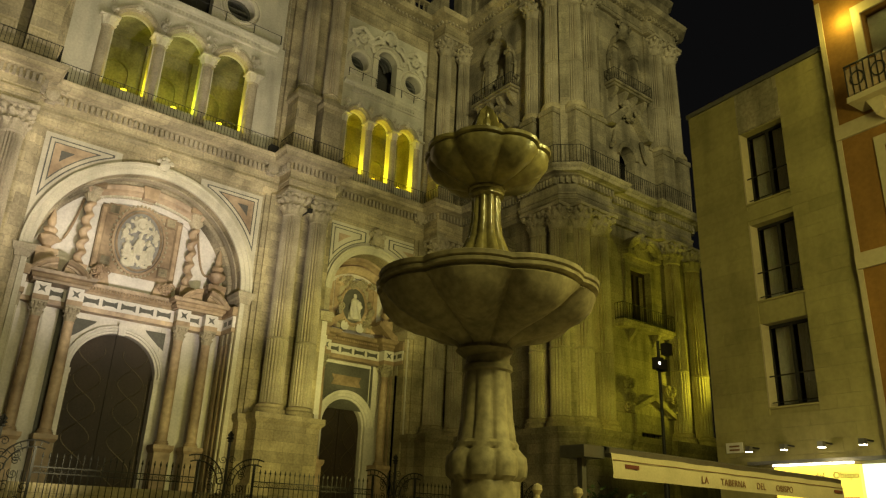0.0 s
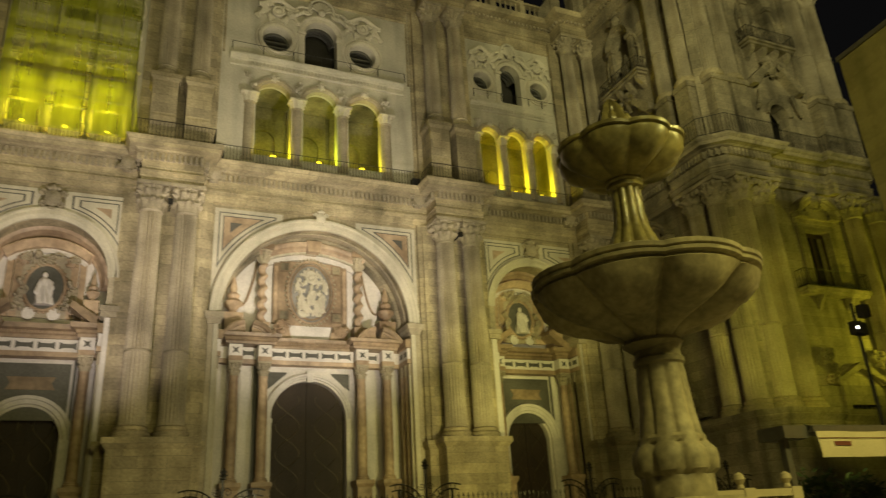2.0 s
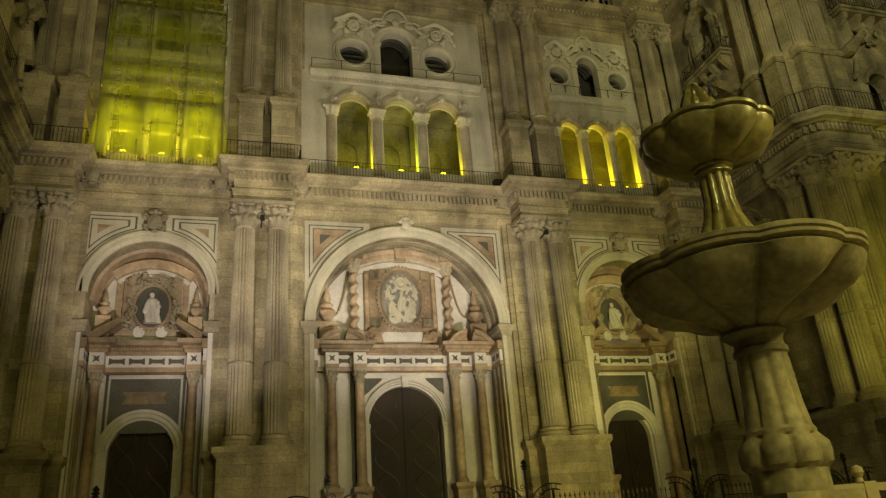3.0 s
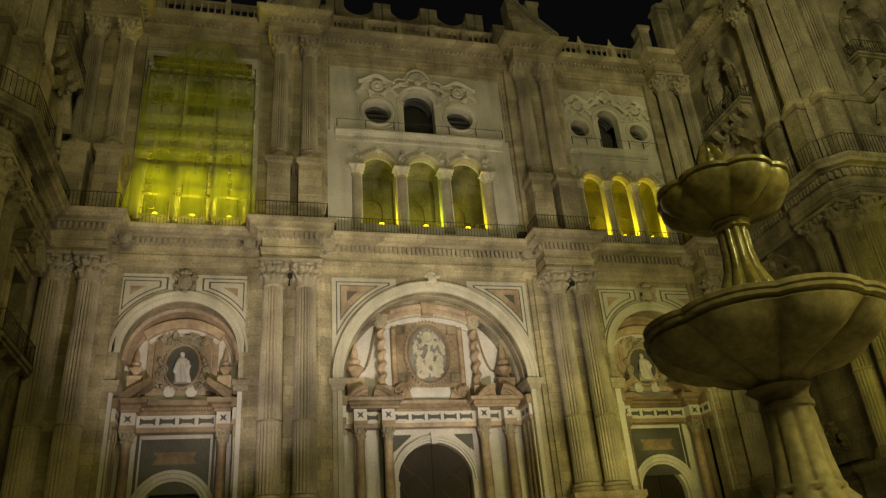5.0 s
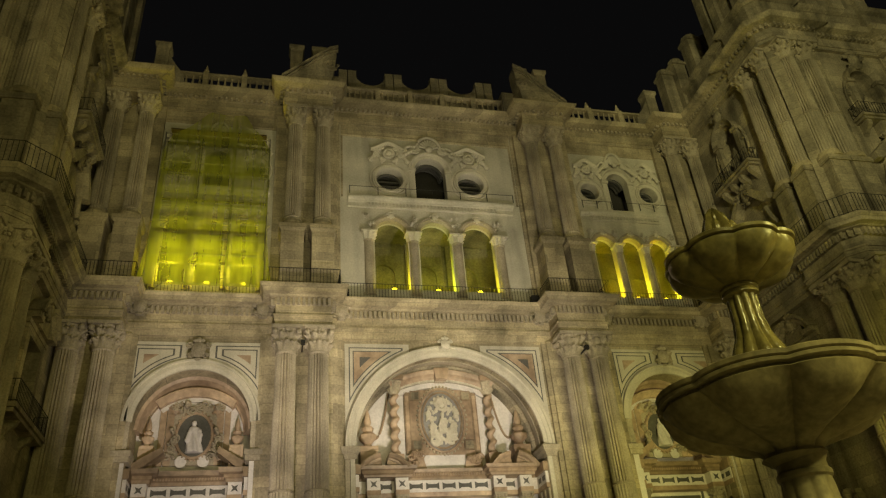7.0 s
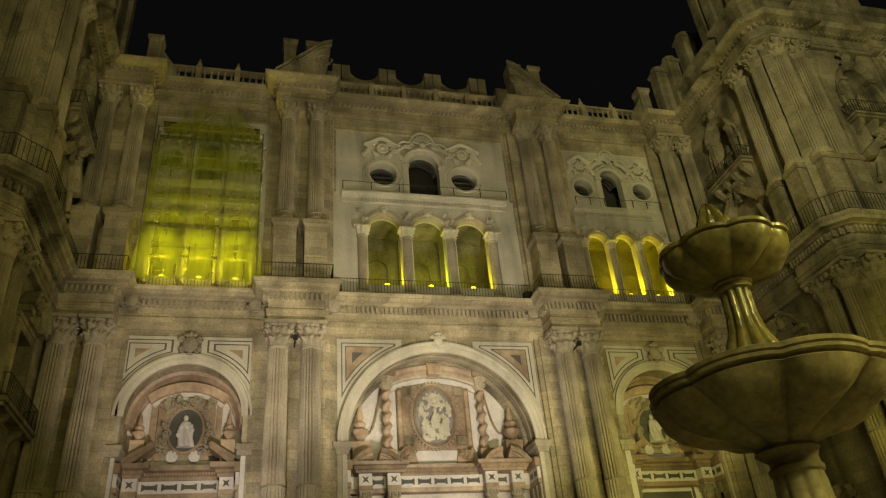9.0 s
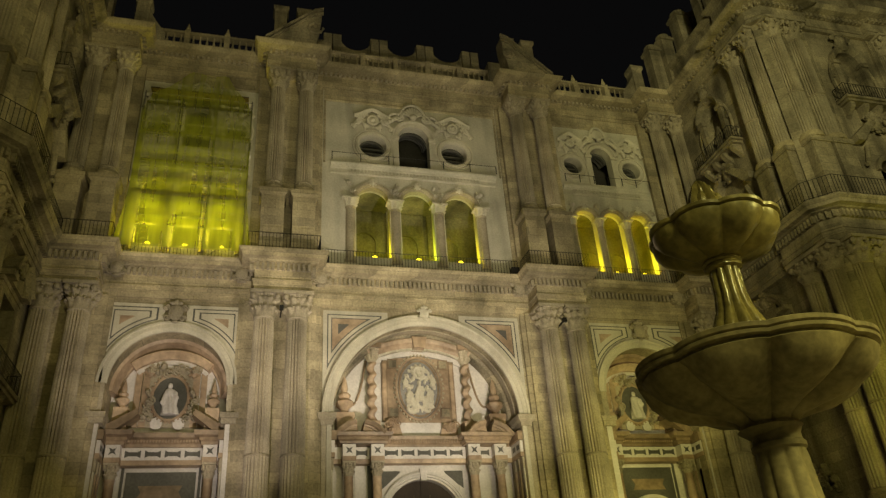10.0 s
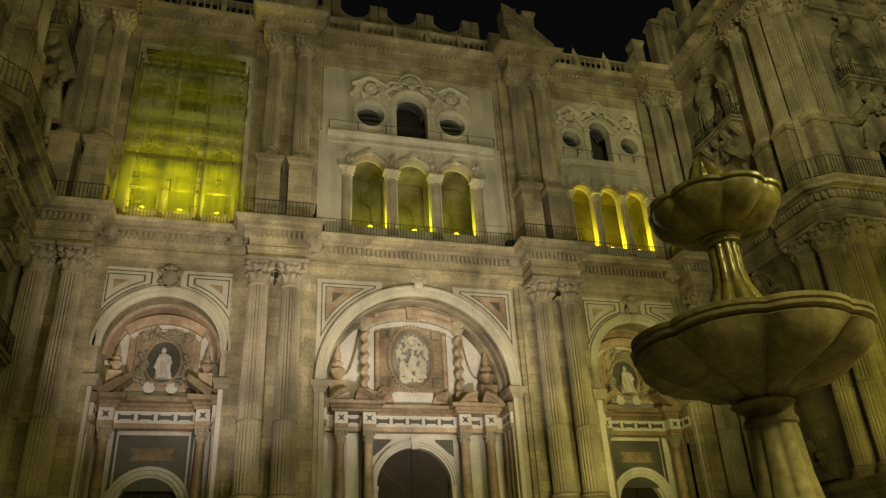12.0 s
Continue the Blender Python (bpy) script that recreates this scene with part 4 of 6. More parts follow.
    part("tablet", prism(B(), [(cx - 0.95, 8.5), (cx + 0.95, 8.5), (cx + 0.8, 8.78), (cx + 0.95, 9.06), (cx - 0.95, 9.06), (cx - 0.8, 8.78)], 1.89, 1.94), RUST, t)
    part("panel_rim", run(B(), [(cx - 1.56, 1.96), (cx + 1.56, 1.96)], [(-0.02, 9.66), (0.06, 9.66), (0.06, 9.78), (-0.02, 9.78)]), MARBLE, t)
    part("medallion_ground", lathe(B(), [(1.0, -0.04), (1.0, 0.04)], 48), SLATE, t, "dark oval ground").matrix_basis = Matrix.LocRotScale((cx, 1.84, 13.1), Euler((radians(90), 0, 0)), (0.76, 1.02, 1))
    part("medallion_ring", oval_ring(cx, 13.1, 0.82, 1.08, 1.8), PINK, t, "", True)
    part("medallion_frame", wall(B(), cx - 0.98, cx + 0.98, 11.7, 14.6, 1.88, 2.0, [("oval", cx, 0.74, 0, 13.1)]), CARVED, t)
    fused(part("relief", figure(B(), cx, 1.7, 13.05, 0.95), MARBLE, t, "plain rounded white marble relief", True), 0.035)
    part("scrollwork", scrollwork(cx - 0.7, cx + 0.7, 14.2, 14.65, 1.75, 12, 21, 0.24), CARVED, t)
    for q in (-1, 1):
        part("rosette", crest(cx + q * 0.98, 14.35, 0.42, 1.8), PINK, t, "", True)
        part("pilaster", box(B(), cx + q * 1.48 - 0.14, cx + q * 1.48 + 0.14, 1.86, 2.0, 11.7, 14.35), PINK, t)
        part("pilaster", box(B(), cx + q * 1.27 - 0.05, cx + q * 1.27 + 0.05, 1.9, 2.0, 11.7, 14.35), MARBLE, t)
    for q in range(30):
        a = 2 * math.pi * q / 30
        part("bead", BEAD, None, t, at=(cx + 0.92 * math.cos(a), 1.8, 13.1 + 1.19 * math.sin(a)))
    part("segmental_cornice", arch_ring(B(), cx, 12.4, [(2.58, 2.0), (2.58, 1.6), (2.68, 1.5), (2.85, 1.3), (2.92, 1.3), (2.92, 2.0)], 50, 130, 22), PINK, t, "curved red marble cornice")
    part("segmental_band", arch_ring(B(), cx, 12.4, [(2.38, 2.0), (2.38, 1.82), (2.58, 1.82), (2.58, 2.0)], 50, 130, 22), MARBLE, t)
    part("door_arch", arch_ring(B(), cx, 6.4, [(1.36, 2.3), (1.36, 1.86), (1.46, 1.84), (1.5, 1.78), (1.66, 1.78), (1.7, 1.72), (1.84, 1.72), (1.88, 2.3)], n=28), MARBLE, t, "white marble door arch", True)
    for s in (-1, 1):
        a, b_ = sorted((cx + s * 1.36, cx + s * 1.80))
        part("door_jamb", box(B(), a, b_, 1.80, 2.3, 2.2, 6.4), MARBLE, t)
    door_leafs(name, cx, 1.40, 6.4, "closed double door of dark studded oak")
    return t


side_portal(-SIDE, "door_2")
side_portal(SIDE + 0.12, "door_3")


# ---- arcades, round windows and uplights of the upper storey ----
def arcade(cx, pitch, hw, zs, name_seed):
    t = thing("window_arcade", (cx, 0, 20.0), "row of three arched openings with pale columns, lit yellow from within", "arcade", "upper arcades")
    for i in range(3):
        x = cx + (i - 1) * pitch
        part("arch", arch_ring(B(), x, zs, [(hw - 0.02, 0.3), (hw - 0.02, -0.06), (hw + 0.08, -0.10), (hw + 0.10, -0.16), (hw + 0.25, -0.18), (hw + 0.25, 0.02)], n=22), CARVED, t, "moulded stone arch", True)
        part("keystone", crest(x, zs + hw + 0.22, 0.36, -0.2), LIGHT, t)
        part("niche", wall(B(), x - hw - 0.2, x + hw + 0.2, 20.0, 25.3, 3.2, 3.39, [("arch", x, hw * 0.75, 20.0, zs - 0.8)]), LOGGIA, t)
    for i in range(4):
        x = cx + (i - 1.5) * pitch
        w = (pitch - 2 * hw) / 2
        b = lathe(B(), [(w * 1.05, 0), (w * 1.05, 0.14), (w * 0.88, 0.22), (w * 0.85, zs - 20.55), (w * 0.98, zs - 20.5), (w * 0.98, zs - 20.44)], 20, (x, 0.08, 20.0))
        part("column", b, CARVED, t, "round stone column", True)
        c = B()
        lathe(c, [(w * 0.95, 0), (w * 1.2, 0.18), (w * 1.02, 0.2), (w * 1.35, 0.38), (w * 1.45, 0.44)], 32, (x, 0.08, zs - 0.44), lambda a, i: 1 + (0.14 if i in (1, 3) else 0) * math.cos(8 * a))
        box(c, x - w * 1.45, x + w * 1.45, -0.36, 0.4, zs, zs + 0.09)
        part("capital", c, LIGHT, t)
        part("scrollwork", scrollwork(x - w * 0.8, x + w * 0.8, zs + 0.5, zs + hw + 0.35, -0.02, 7, name_seed + i, 0.2), LIGHT, t)
    return t


def uplight(x, power, y=0.62, back=0.42):
    u = thing("uplight", (x, y, 20.4), "small yellow floodlight on the gallery floor", "lamp", "gallery uplights")
    part("housing", box(B(), x - 0.19, x + 0.19, y, y + 0.2, 20.4, 20.47), IRON, u)
    # oversized lens: glare and floor reflection are put into its shape
    b = lathe(B(), [(0.17, 0), (0.17, 0.08), (0.12, 0.17), (0.02, 0.21)], 14, (x, y + 0.08, 20.47))
    part("lens", b, UPGLOW, u, "glowing yellow lens, enlarged to imitate its glare", True)
    if power:
        point("uplight_glow", (x, y + back, 20.74), power, (0.80, 1.0, 0.03) if abs(x) < 0.1 else LIME, 0.08)


def scroll_cap(cx, cz, w, h, y):
    """A curling hood above a round window: wavy cornice, ring with a boss, ears and drops."""
    bm = B()
    top = [(cx + w * q, y - 0.16, cz + h * (0.86 + 0.14 * math.cos(q * math.pi) - 0.1 * abs(q))) for q in (k / 10 - 1 for k in range(21))]
    tube(bm, top, 0.09, 6)
    tube(bm, [(a, b_ + 0.05, c - 0.13) for a, b_, c in top], 0.07, 6)
    for k in range(20):
        q = 2 * math.pi * k / 20
        blob(bm, cx + 0.27 * w * math.cos(q), y - 0.12, cz + 0.42 * h + 0.27 * w * math.sin(q), 0.1, 0.1, 0.1, 6, 4)
    blob(bm, cx, y - 0.1, cz + 0.42 * h, 0.17 * w, 0.2, 0.17 * w, 10, 6)
    for k in (-1, 1):
        spiral(bm, cx + k * 0.72 * w, y - 0.12, cz + 0.62 * h, 0.2 * w, 1.5, -k, 0.07, 0 if k > 0 else math.pi)
        tube(bm, [(cx + k * w * (0.45 + 0.5 * q), y - 0.1, cz + h * (0.1 + 0.35 * math.sin(q * 3))) for q in (j / 10 for j in range(11))], 0.075, 6)
        spiral(bm, cx + k * 1.0 * w, y - 0.1, cz + 0.02 * h, 0.17 * w, 1.5, k, 0.06, 0 if k > 0 else math.pi)
        blob(bm, cx + k * 0.42 * w, y - 0.08, cz + 0.14 * h, 0.15, 0.14, 0.2)
        for d, e, q in ((0.34, 0.72, 0.15), (0.55, 0.4, 0.17), (0.3, 0.05, 0.14), (0.8, 0.25, 0.15), (0.12, 0.98, 0.13)):
            spiral(bm, cx + k * d * w, y - 0.1, cz + e * h, q, 1.3, k, 0.055, d * 9)
            blob(bm, cx + k * (d + 0.1) * w, y - 0.05, cz + (e - 0.08) * h, 0.09, 0.13, 0.12, 7, 5)
    return bm


def shell_cap(cx, cz, w, h, y):
    """The crest over the middle window: ribbed shell in a scrolled frame with trailing swags."""
    bm = B()
    for k in range(9):
        q = radians(20 + 140 * k / 8)
        tube(bm, [(cx + d * 0.5 * w * math.cos(q), y - 0.2 + 0.06 * d, cz + 0.12 * h + d * 0.75 * h * math.sin(q)) for d in (0.15, 0.5, 0.8, 1.0)], 0.075, 6)
    tube(bm, [(cx + 0.62 * w * math.cos(q), y - 0.12, cz + 0.12 * h + 0.92 * h * math.sin(q)) for q in (radians(10 + 160 * k / 16) for k in range(17))], 0.1, 6)
    blob(bm, cx, y - 0.22, cz + 0.1 * h, 0.2 * w, 0.16, 0.2 * h, 10, 6)
    for k in (-1, 1):
        spiral(bm, cx + k * 0.66 * w, y - 0.14, cz + 0.1 * h, 0.26 * w, 1.7, -k, 0.085, 0 if k > 0 else math.pi)
        tube(bm, [(cx + k * w * (0.7 + 0.75 * q), y - 0.12, cz + h * (0.25 - 0.75 * q + 0.35 * math.sin(q * math.pi))) for q in (j / 12 for j in range(13))], 0.1, 6)
        spiral(bm, cx + k * 1.42 * w, y - 0.12, cz - 0.42 * h, 0.2 * w, 1.5, k, 0.07, 0 if k > 0 else math.pi)
        for q in (0.15, 0.35, 0.55, 0.75):
            blob(bm, cx + k * w * (0.75 + 0.7 * q), y - 0.14, cz + h * (0.05 - 0.6 * q), 0.13, 0.14, 0.16, 8, 5)
    return bm


def crown(cx, w, r, zc, wz, wr):
    """The window crown: rims of the round windows, arched hood, shells and scrolls."""
    t = thing("stone_carving", (cx, 0, 26.3), "carved scrolls and shells over round and arched windows", "stone carving", "window crowns")
    for s in (-1, 1):
        x = cx + s * w
        part("round_frame", oval_ring(x, zc, r + 0.1, r + 0.1, -0.03, ((-0.13, 0.06), (-0.1, -0.1), (0.02, -0.14), (0.05, -0.06), (0.12, -0.1), (0.16, 0.04))), LIGHT, t, "round moulded frame", True)
        part("round_frame", oval_ring(x, zc, r + 0.34, r + 0.34, -0.03, ((-0.05, 0.04), (-0.04, -0.07), (0.04, -0.07), (0.05, 0.04))), LIGHT, t, "", True)
        fused(part("crest", scroll_cap(x, zc + r + 0.42, r * 1.38, 1.4, -0.08), LIGHT, t, "curling carved hood with a ringed boss"), 0.035)
        for dz in (-0.45, -0.05, 0.35):
            part("louvre", box(B(), x - r, x + r, 0.62, 0.8, zc + dz * r - 0.05, zc + dz * r + 0.05), SLATE, t)
    flat = ((-0.07, 0.10), (-0.07, -0.06), (0.07, -0.06), (0.07, 0.10))
    # inner steps take SLATE to put the soffits' shade into their colour
    for k in range(3):
        y = 0.62 + 0.34 * k
        for s in (-1, 1):
            part("inner_step", oval_ring(cx + s * w, zc + 0.10 * k, r - 0.02, r - 0.02, y, flat), SLATE, t)
        part("inner_step", arch_ring(B(), cx, wz + 0.10 * k, [(wr - 0.09, y + 0.1), (wr - 0.09, y - 0.06), (wr + 0.05, y - 0.06), (wr + 0.05, y + 0.1)], n=20), SLATE, t)
    part("arch_hood", arch_ring(B(), cx, wz, [(wr - 0.01, 0.1), (wr - 0.01, -0.08), (wr + 0.1, -0.12), (wr + 0.12, -0.06), (wr + 0.2, -0.08), (wr + 0.26, -0.24), (wr + 0.36, -0.24), (wr + 0.36, 0.02)], n=22), LIGHT, t, "moulded arch", True)
    fused(part("hood_crest", shell_cap(cx, wz + wr + 0.4, wr * 1.35, 1.05, -0.1), LIGHT, t, "large ribbed shell with scrolls and swags"), 0.035)
    for s in (-1, 1):
        a, b_ = sorted((cx + s * wr, cx + s * (wr + 0.34)))
        part("jamb", box(B(), a, b_, -0.12, 0.0, 26.25, wz - 0.16), LIGHT, t)
        part("jamb_cap", box(B(), a - 0.05, b_ + 0.05, -0.2, 0.0, wz - 0.155, wz + 0.04), LIGHT, t)
    return t


arcade(0, 2.52, 0.94, 23.88, 40)
arcade(SIDE, 1.78, 0.66, 23.82, 50)
arcade(-SIDE, 1.78, 0.66, 23.82, 60)
crown(0, 2.45, 0.80, 27.7, 28.5, 0.93)
crown(SIDE, 2.0, 0.62, 27.75, 28.6, 0.70)
crown(-SIDE, 2.0, 0.62, 27.75, 28.6, 0.70)
for x in (-2.42, 0.02, 2.42):
    uplight(x, 150, 0.3, 0.3)
for x in (-1.78, 0, 1.78):
    uplight(SIDE + x - 0.1, 260, 0.4, 0.75)
    uplight(-SIDE + x, 0, 0.3)
    spot("scaffold_beam", (-SIDE + x, -0.66, 19.75), (-SIDE + x, -0.60, 30), 1350, LIME, 52, 0.9, 0.06)
    point("scaffold_glow", (-SIDE + x, -0.1, 20.9), 95, LIME, 0.06)
for x in (-5.2, 5.2):
    fl = thing("floodlight", (x, -0.55, 19.4), "black box floodlight on the cornice", "lamp", "cornice floodlights")
    part("housing", box(B(), x - 0.22, x + 0.22, -0.7, -0.35, 19.55, 19.95), IRON, fl)
    part("bracket", box(B(), x - 0.05, x + 0.05, -0.58, -0.48, 19.4, 19.56), IRON, fl)


# ---- roofline ----
def balustrade(cx, half, n_posts, finials):
    t = thing("roof_balustrade", (cx, -0.3, 33.1), "stone roof balustrade with turned balusters", "balustrade", "roof balustrades")
    part("plinth", box(B(), cx - half, cx + half, -0.72, -0.3, 33.1, 33.2), STONE, t)
    part("coping", box(B(), cx - half, cx + half, -0.74, -0.28, 34.0, 34.12), STONE, t)
    prof = [(0.07, 0), (0.07, 0.06), (0.045, 0.1), (0.085, 0.22), (0.05, 0.5), (0.04, 0.66), (0.07, 0.74), (0.07, 0.81)]
    me = mesh_of(lathe(B(), prof, 10), "baluster", STONE, True)
    xs = [cx - half + 2 * half * i / (n_posts - 1) for i in range(n_posts)]
    for x in xs:
        b = box(B(), x - 0.15, x + 0.15, -0.76, -0.26, 33.2, 34.2)
        if finials:
            lathe(b, [(0.1, 0), (0.06, 0.1), (0.15, 0.25), (0.1, 0.42), (0.02, 0.72)], 10, (x, -0.5, 34.2))
        part("post", b, STONE, t, "stone post with a pointed finial" if finials else "")
    for a, c in zip(xs, xs[1:]):
        k = max(2, int((c - a - 0.3) / 0.34))
        for i in range(k):
            part("baluster", me, None, t, at=(a + 0.15 + (c - a - 0.3) * (i + 0.5) / k, -0.5, 33.2))
    return t


balustrade(0, 5.1, 6, False)
balustrade(-SIDE, 3.3, 4, True)
balustrade(SIDE, 3.3, 4, True)

par = thing("roof_parapet", (0, 1.4, 33.0), "scalloped stone parapet with paired upright blocks", "parapet")
UPS = (-4.75, -1.75, 1.3, 4.4)
for x in UPS:
    b = box(B(), x - 0.56, x - 0.03, 0.6, 1.4, 33.0, 36.85)
    box(b, x + 0.03, x + 0.56, 0.6, 1.4, 33.0, 36.85)
    for e in (-0.29, 0.29):
        lathe(b, [(0.28, 0), (0.28, 0.16), (0.2, 0.26), (0.06, 0.32)], 12, (x + e, 1.0, 36.8))
    part("upright", b, GREYSTONE, par, "paired stone upright")
for a, c in zip(UPS, UPS[1:]):
    m, r = (a + c) / 2, (c - a) / 2 - 0.54
    pts = [(a + 0.54, 33.1), (c - 0.54, 33.1)] + [(m + r * math.cos(q), 36.75 - 0.9 * math.sin(q)) for q in (math.pi * k / 14 for k in range(15))]
    part("scalloped_wall", prism(B(), pts, 0.8, 1.2), GREYSTONE, par, "wall sagging between the uprights")
part("scalloped_wall", box(B(), -21, 21, 0.8, 1.2, 32.9, 33.15), GREYSTONE, par)
for c in PAIRS:
    s = 1 if c > 0 else -1
    g = thing("roof_pediment", (c, -0.7, 33.1), "broken pediment with stone piers above the columns", "pediment", "roof pediments")
    for dx in (-0.75, 0.62) if abs(c) < 10 else (-s * 1.15,):
        top = 36.8 if abs(c) < 10 else 35.9
        b = box(B(), c + dx - 0.36, c + dx + 0.36, -0.9, -0.1, 33.1, top)
        run(b, [(c + dx - 0.36, -0.1), (c + dx - 0.36, -0.9), (c + dx + 0.36, -0.9), (c + dx + 0.36, -0.1)], [(-0.1, top - 0.2), (0.02, top - 0.2), (0.1, top - 0.05), (0.1, top + 0.2), (-0.1, top + 0.2)])
        box(b, c + dx - 0.35, c + dx + 0.35, -0.89, -0.1, top - 0.1, top + 0.19)
        part("pier", b, GREYSTONE, g)
    if abs(c) > 10:
        part("sloping_block", prism(B(), [(c - s * 1.52, 33.1), (c - s * 1.52, 35.3), (c - s * 1.9, 34.6), (c - s * 2.5, 33.7), (c - s * 2.55, 33.1)], -0.8, -0.2), GREYSTONE, g, "sloping stone shoulder")
        continue
    part("raking_cornice", prism(B(), [(c + s * 1.5, 33.1), (c - s * 1.2, 35.9), (c - s * 1.6, 36.1), (c - s * 1.6, 35.3), (c - s * 1.3, 33.1)], -1.9, -0.9), GREYSTONE, g, "sloping half pediment")
    for k, o in enumerate((0.0, 0.32)):
        part("raking_fillet", prism(B(), [(c + s * 1.55, 33.1 - o + 0.3), (c - s * 1.2, 36.0 - o), (c - s * 1.7, 36.2 - o), (c - s * 1.7, 36.02 - o), (c - s * 1.15, 35.8 - o), (c + s * 1.55, 33.1 - o + 0.14)], -2.06 + 0.05 * k, -1.9), GREYSTONE, g)
    part("scroll", spiral(B(), c - s * 1.2, -1.92, 34.6, 0.5, 1.6, s, 0.1), GREYSTONE, g)
    part("shoulder", box(B(), c - s * 1.9 - 0.4, c - s * 1.9 + 0.4, -0.9, 0.2, 33.1, 34.7), GREYSTONE, g)


# ---- iron railings ----
def railing(path, z0, h, label, pitch=0.16, r=0.010, group="iron railings"):
    t = thing("iron_railing", (*path[0], z0), label, "railing", group)
    for (xa, ya), (xb, yb) in zip(path, path[1:]):
        d = Vector((xb - xa, yb - ya))
        n = max(1, int(d.length / pitch))
        bars = B()
        for i in range(n + 1):
            x, y = xa + d.x * i / n, ya + d.y * i / n
            box(bars, x - r, x + r, y - r, y + r, z0, z0 + h)
        tagged(part("grating", bars, IRON, t), kind="stuff")
        for z in (z0 + 0.08, z0 + h):
            part("rail", tube(B(), [(xa, ya, z), (xb, yb, z)], r * 1.7, 5), IRON, t)
    return t


LBL = "thin black iron railing along the cornice"
railing([(-5.35, -0.62), (5.35, -0.62)], 19.4, 0.95, LBL)
for s in (-1, 1):
    for c, w in ((7.3, 1.75), (16.95, 1.75)):
        railing([(s * (c - w), -0.62), (s * (c - w), -1.95), (s * (c + w), -1.95), (s * (c + w), -0.62)], 19.4, 0.95, LBL)
    railing([(s * SIDE - 3.0, -0.62), (s * SIDE + 3.0, -0.62)], 19.4, 0.95, LBL)
for c, w in ((0, 4.85), (-SIDE, 2.85), (SIDE, 2.85)):
    t = thing("ledge_rail", (c, -0.45, 26.25), "low wire rail along the stone ledge", "railing", "ledge rails")
    for i in range(7):
        x = c - w + 2 * w * i / 6
        part("post", box(B(), x - 0.02, x + 0.02, -0.47, -0.43, 26.25, 26.8), IRON, t)
    part("wire", tube(B(), [(c - w, -0.45, 26.78), (c + w, -0.45, 26.78)], 0.015, 5), IRON, t)

# ---- scaffolding with netting before the arcade under repair ----
sc = thing("scaffolding", (-SIDE, -0.9, 19.4), "metal scaffolding wrapped in pale netting, lit yellow from below", "scaffolding")
SX0, SX1, SY0, SY1, SZ0, SZ1 = -14.85, -9.35, -1.25, -0.32, 19.42, 30.2
for x in (SX0, SX0 + 1.83, SX0 + 3.66, SX1):
    for y in (SY0, SY1):
        part("pole", tube(B(), [(x, y, SZ0), (x, y, SZ1 - (0.0 if abs(x + SIDE) < 2 else 1.2))], 0.035, 6), STEEL, sc)
for i, z in enumerate((21.3, 23.2, 25.1, 27.0, 28.9)):
    part("plank", box(B(), SX0, SX1, SY1 - 0.2, SY1 - 0.02, z, z + 0.05), WOOD, sc, "dark scaffold plank")
    for y in (SY0, SY1):
        for dz in (0.0, 0.95) if i < 2 else (0.0,):
            part("ledger", tube(B(), [(SX0, y, z + dz), (SX1, y, z + dz)], 0.028, 5), STEEL, sc)
for i in range(3):
    for x in (SX0, SX1 - 1.83):
        part("brace", tube(B(), [(x, SY1, 19.5 + 3.8 * i), (x + 1.83, SY1, 21.3 + 3.8 * i)], 0.02, 5), STEEL, sc)


def net_sheet(pts_bottom, tops, n=24, m=20, bulge=0.006, seed=4):
    bm = B()
    rng = random.Random(seed)
    (xa, ya), (xb, yb) = pts_bottom
    rows = []
    for j in range(m + 1):
        row = []
        for i in range(n + 1):
            f, g = i / n, j / m
            top = np.interp(f, [q for q, _ in tops], [z for _, z in tops])
            w = bulge * math.sin(f * 9 + g * 5) * math.sin(g * 17 + f * 3) + rng.uniform(-0.004, 0.004)
            flare = 0.4 * max(0.0, 1 - g / 0.42) ** 1.5
            row.append(bm.verts.new((xa + (xb - xa) * f + flare * (np.sign(xa + SIDE) if abs(xb - xa) < 1 else 2 * f - 1), ya + (yb - ya) * f + w, SZ0 + 0.1 + (top - SZ0 - 0.1) * g)))
        rows.append(row)
    for a, c in zip(rows, rows[1:]):
        for i in range(n):
            bm.faces.new((a[i], a[i + 1], c[i + 1], c[i]))
    return bm


part("netting", net_sheet([(SX0 - 0.05, SY0 - 0.08), (SX1 + 0.05, SY0 - 0.08)], [(0, 27.6), (0.08, 28.9), (0.2, 29.3), (0.3, 29.9), (0.4, 30.6), (0.6, 30.4), (0.74, 30.6), (0.82, 29.7), (0.9, 29.2), (1, 28.2)]), NET, sc, "pale woven netting with sagging folds", True)
# board added to block the scaffold beams below the top cornice
part("top_deck", box(B(), SX0 + 0.2, SX1 - 0.2, SY0 + 0.05, -0.12, 29.3, 29.36), WOOD, sc, "added dark board that keeps the beams off the cornice")
part("netting", net_sheet([(SX0 - 0.05, SY0 - 0.08), (SX0 - 0.04, SY1)], [(0, 28.4), (1, 28.4)], 6, 16), NET, sc, "", True)
part("netting", net_sheet([(SX1 + 0.05, SY0 - 0.08), (SX1 + 0.04, SY1)], [(0, 29), (1, 29)], 6, 16), NET, sc, "", True)

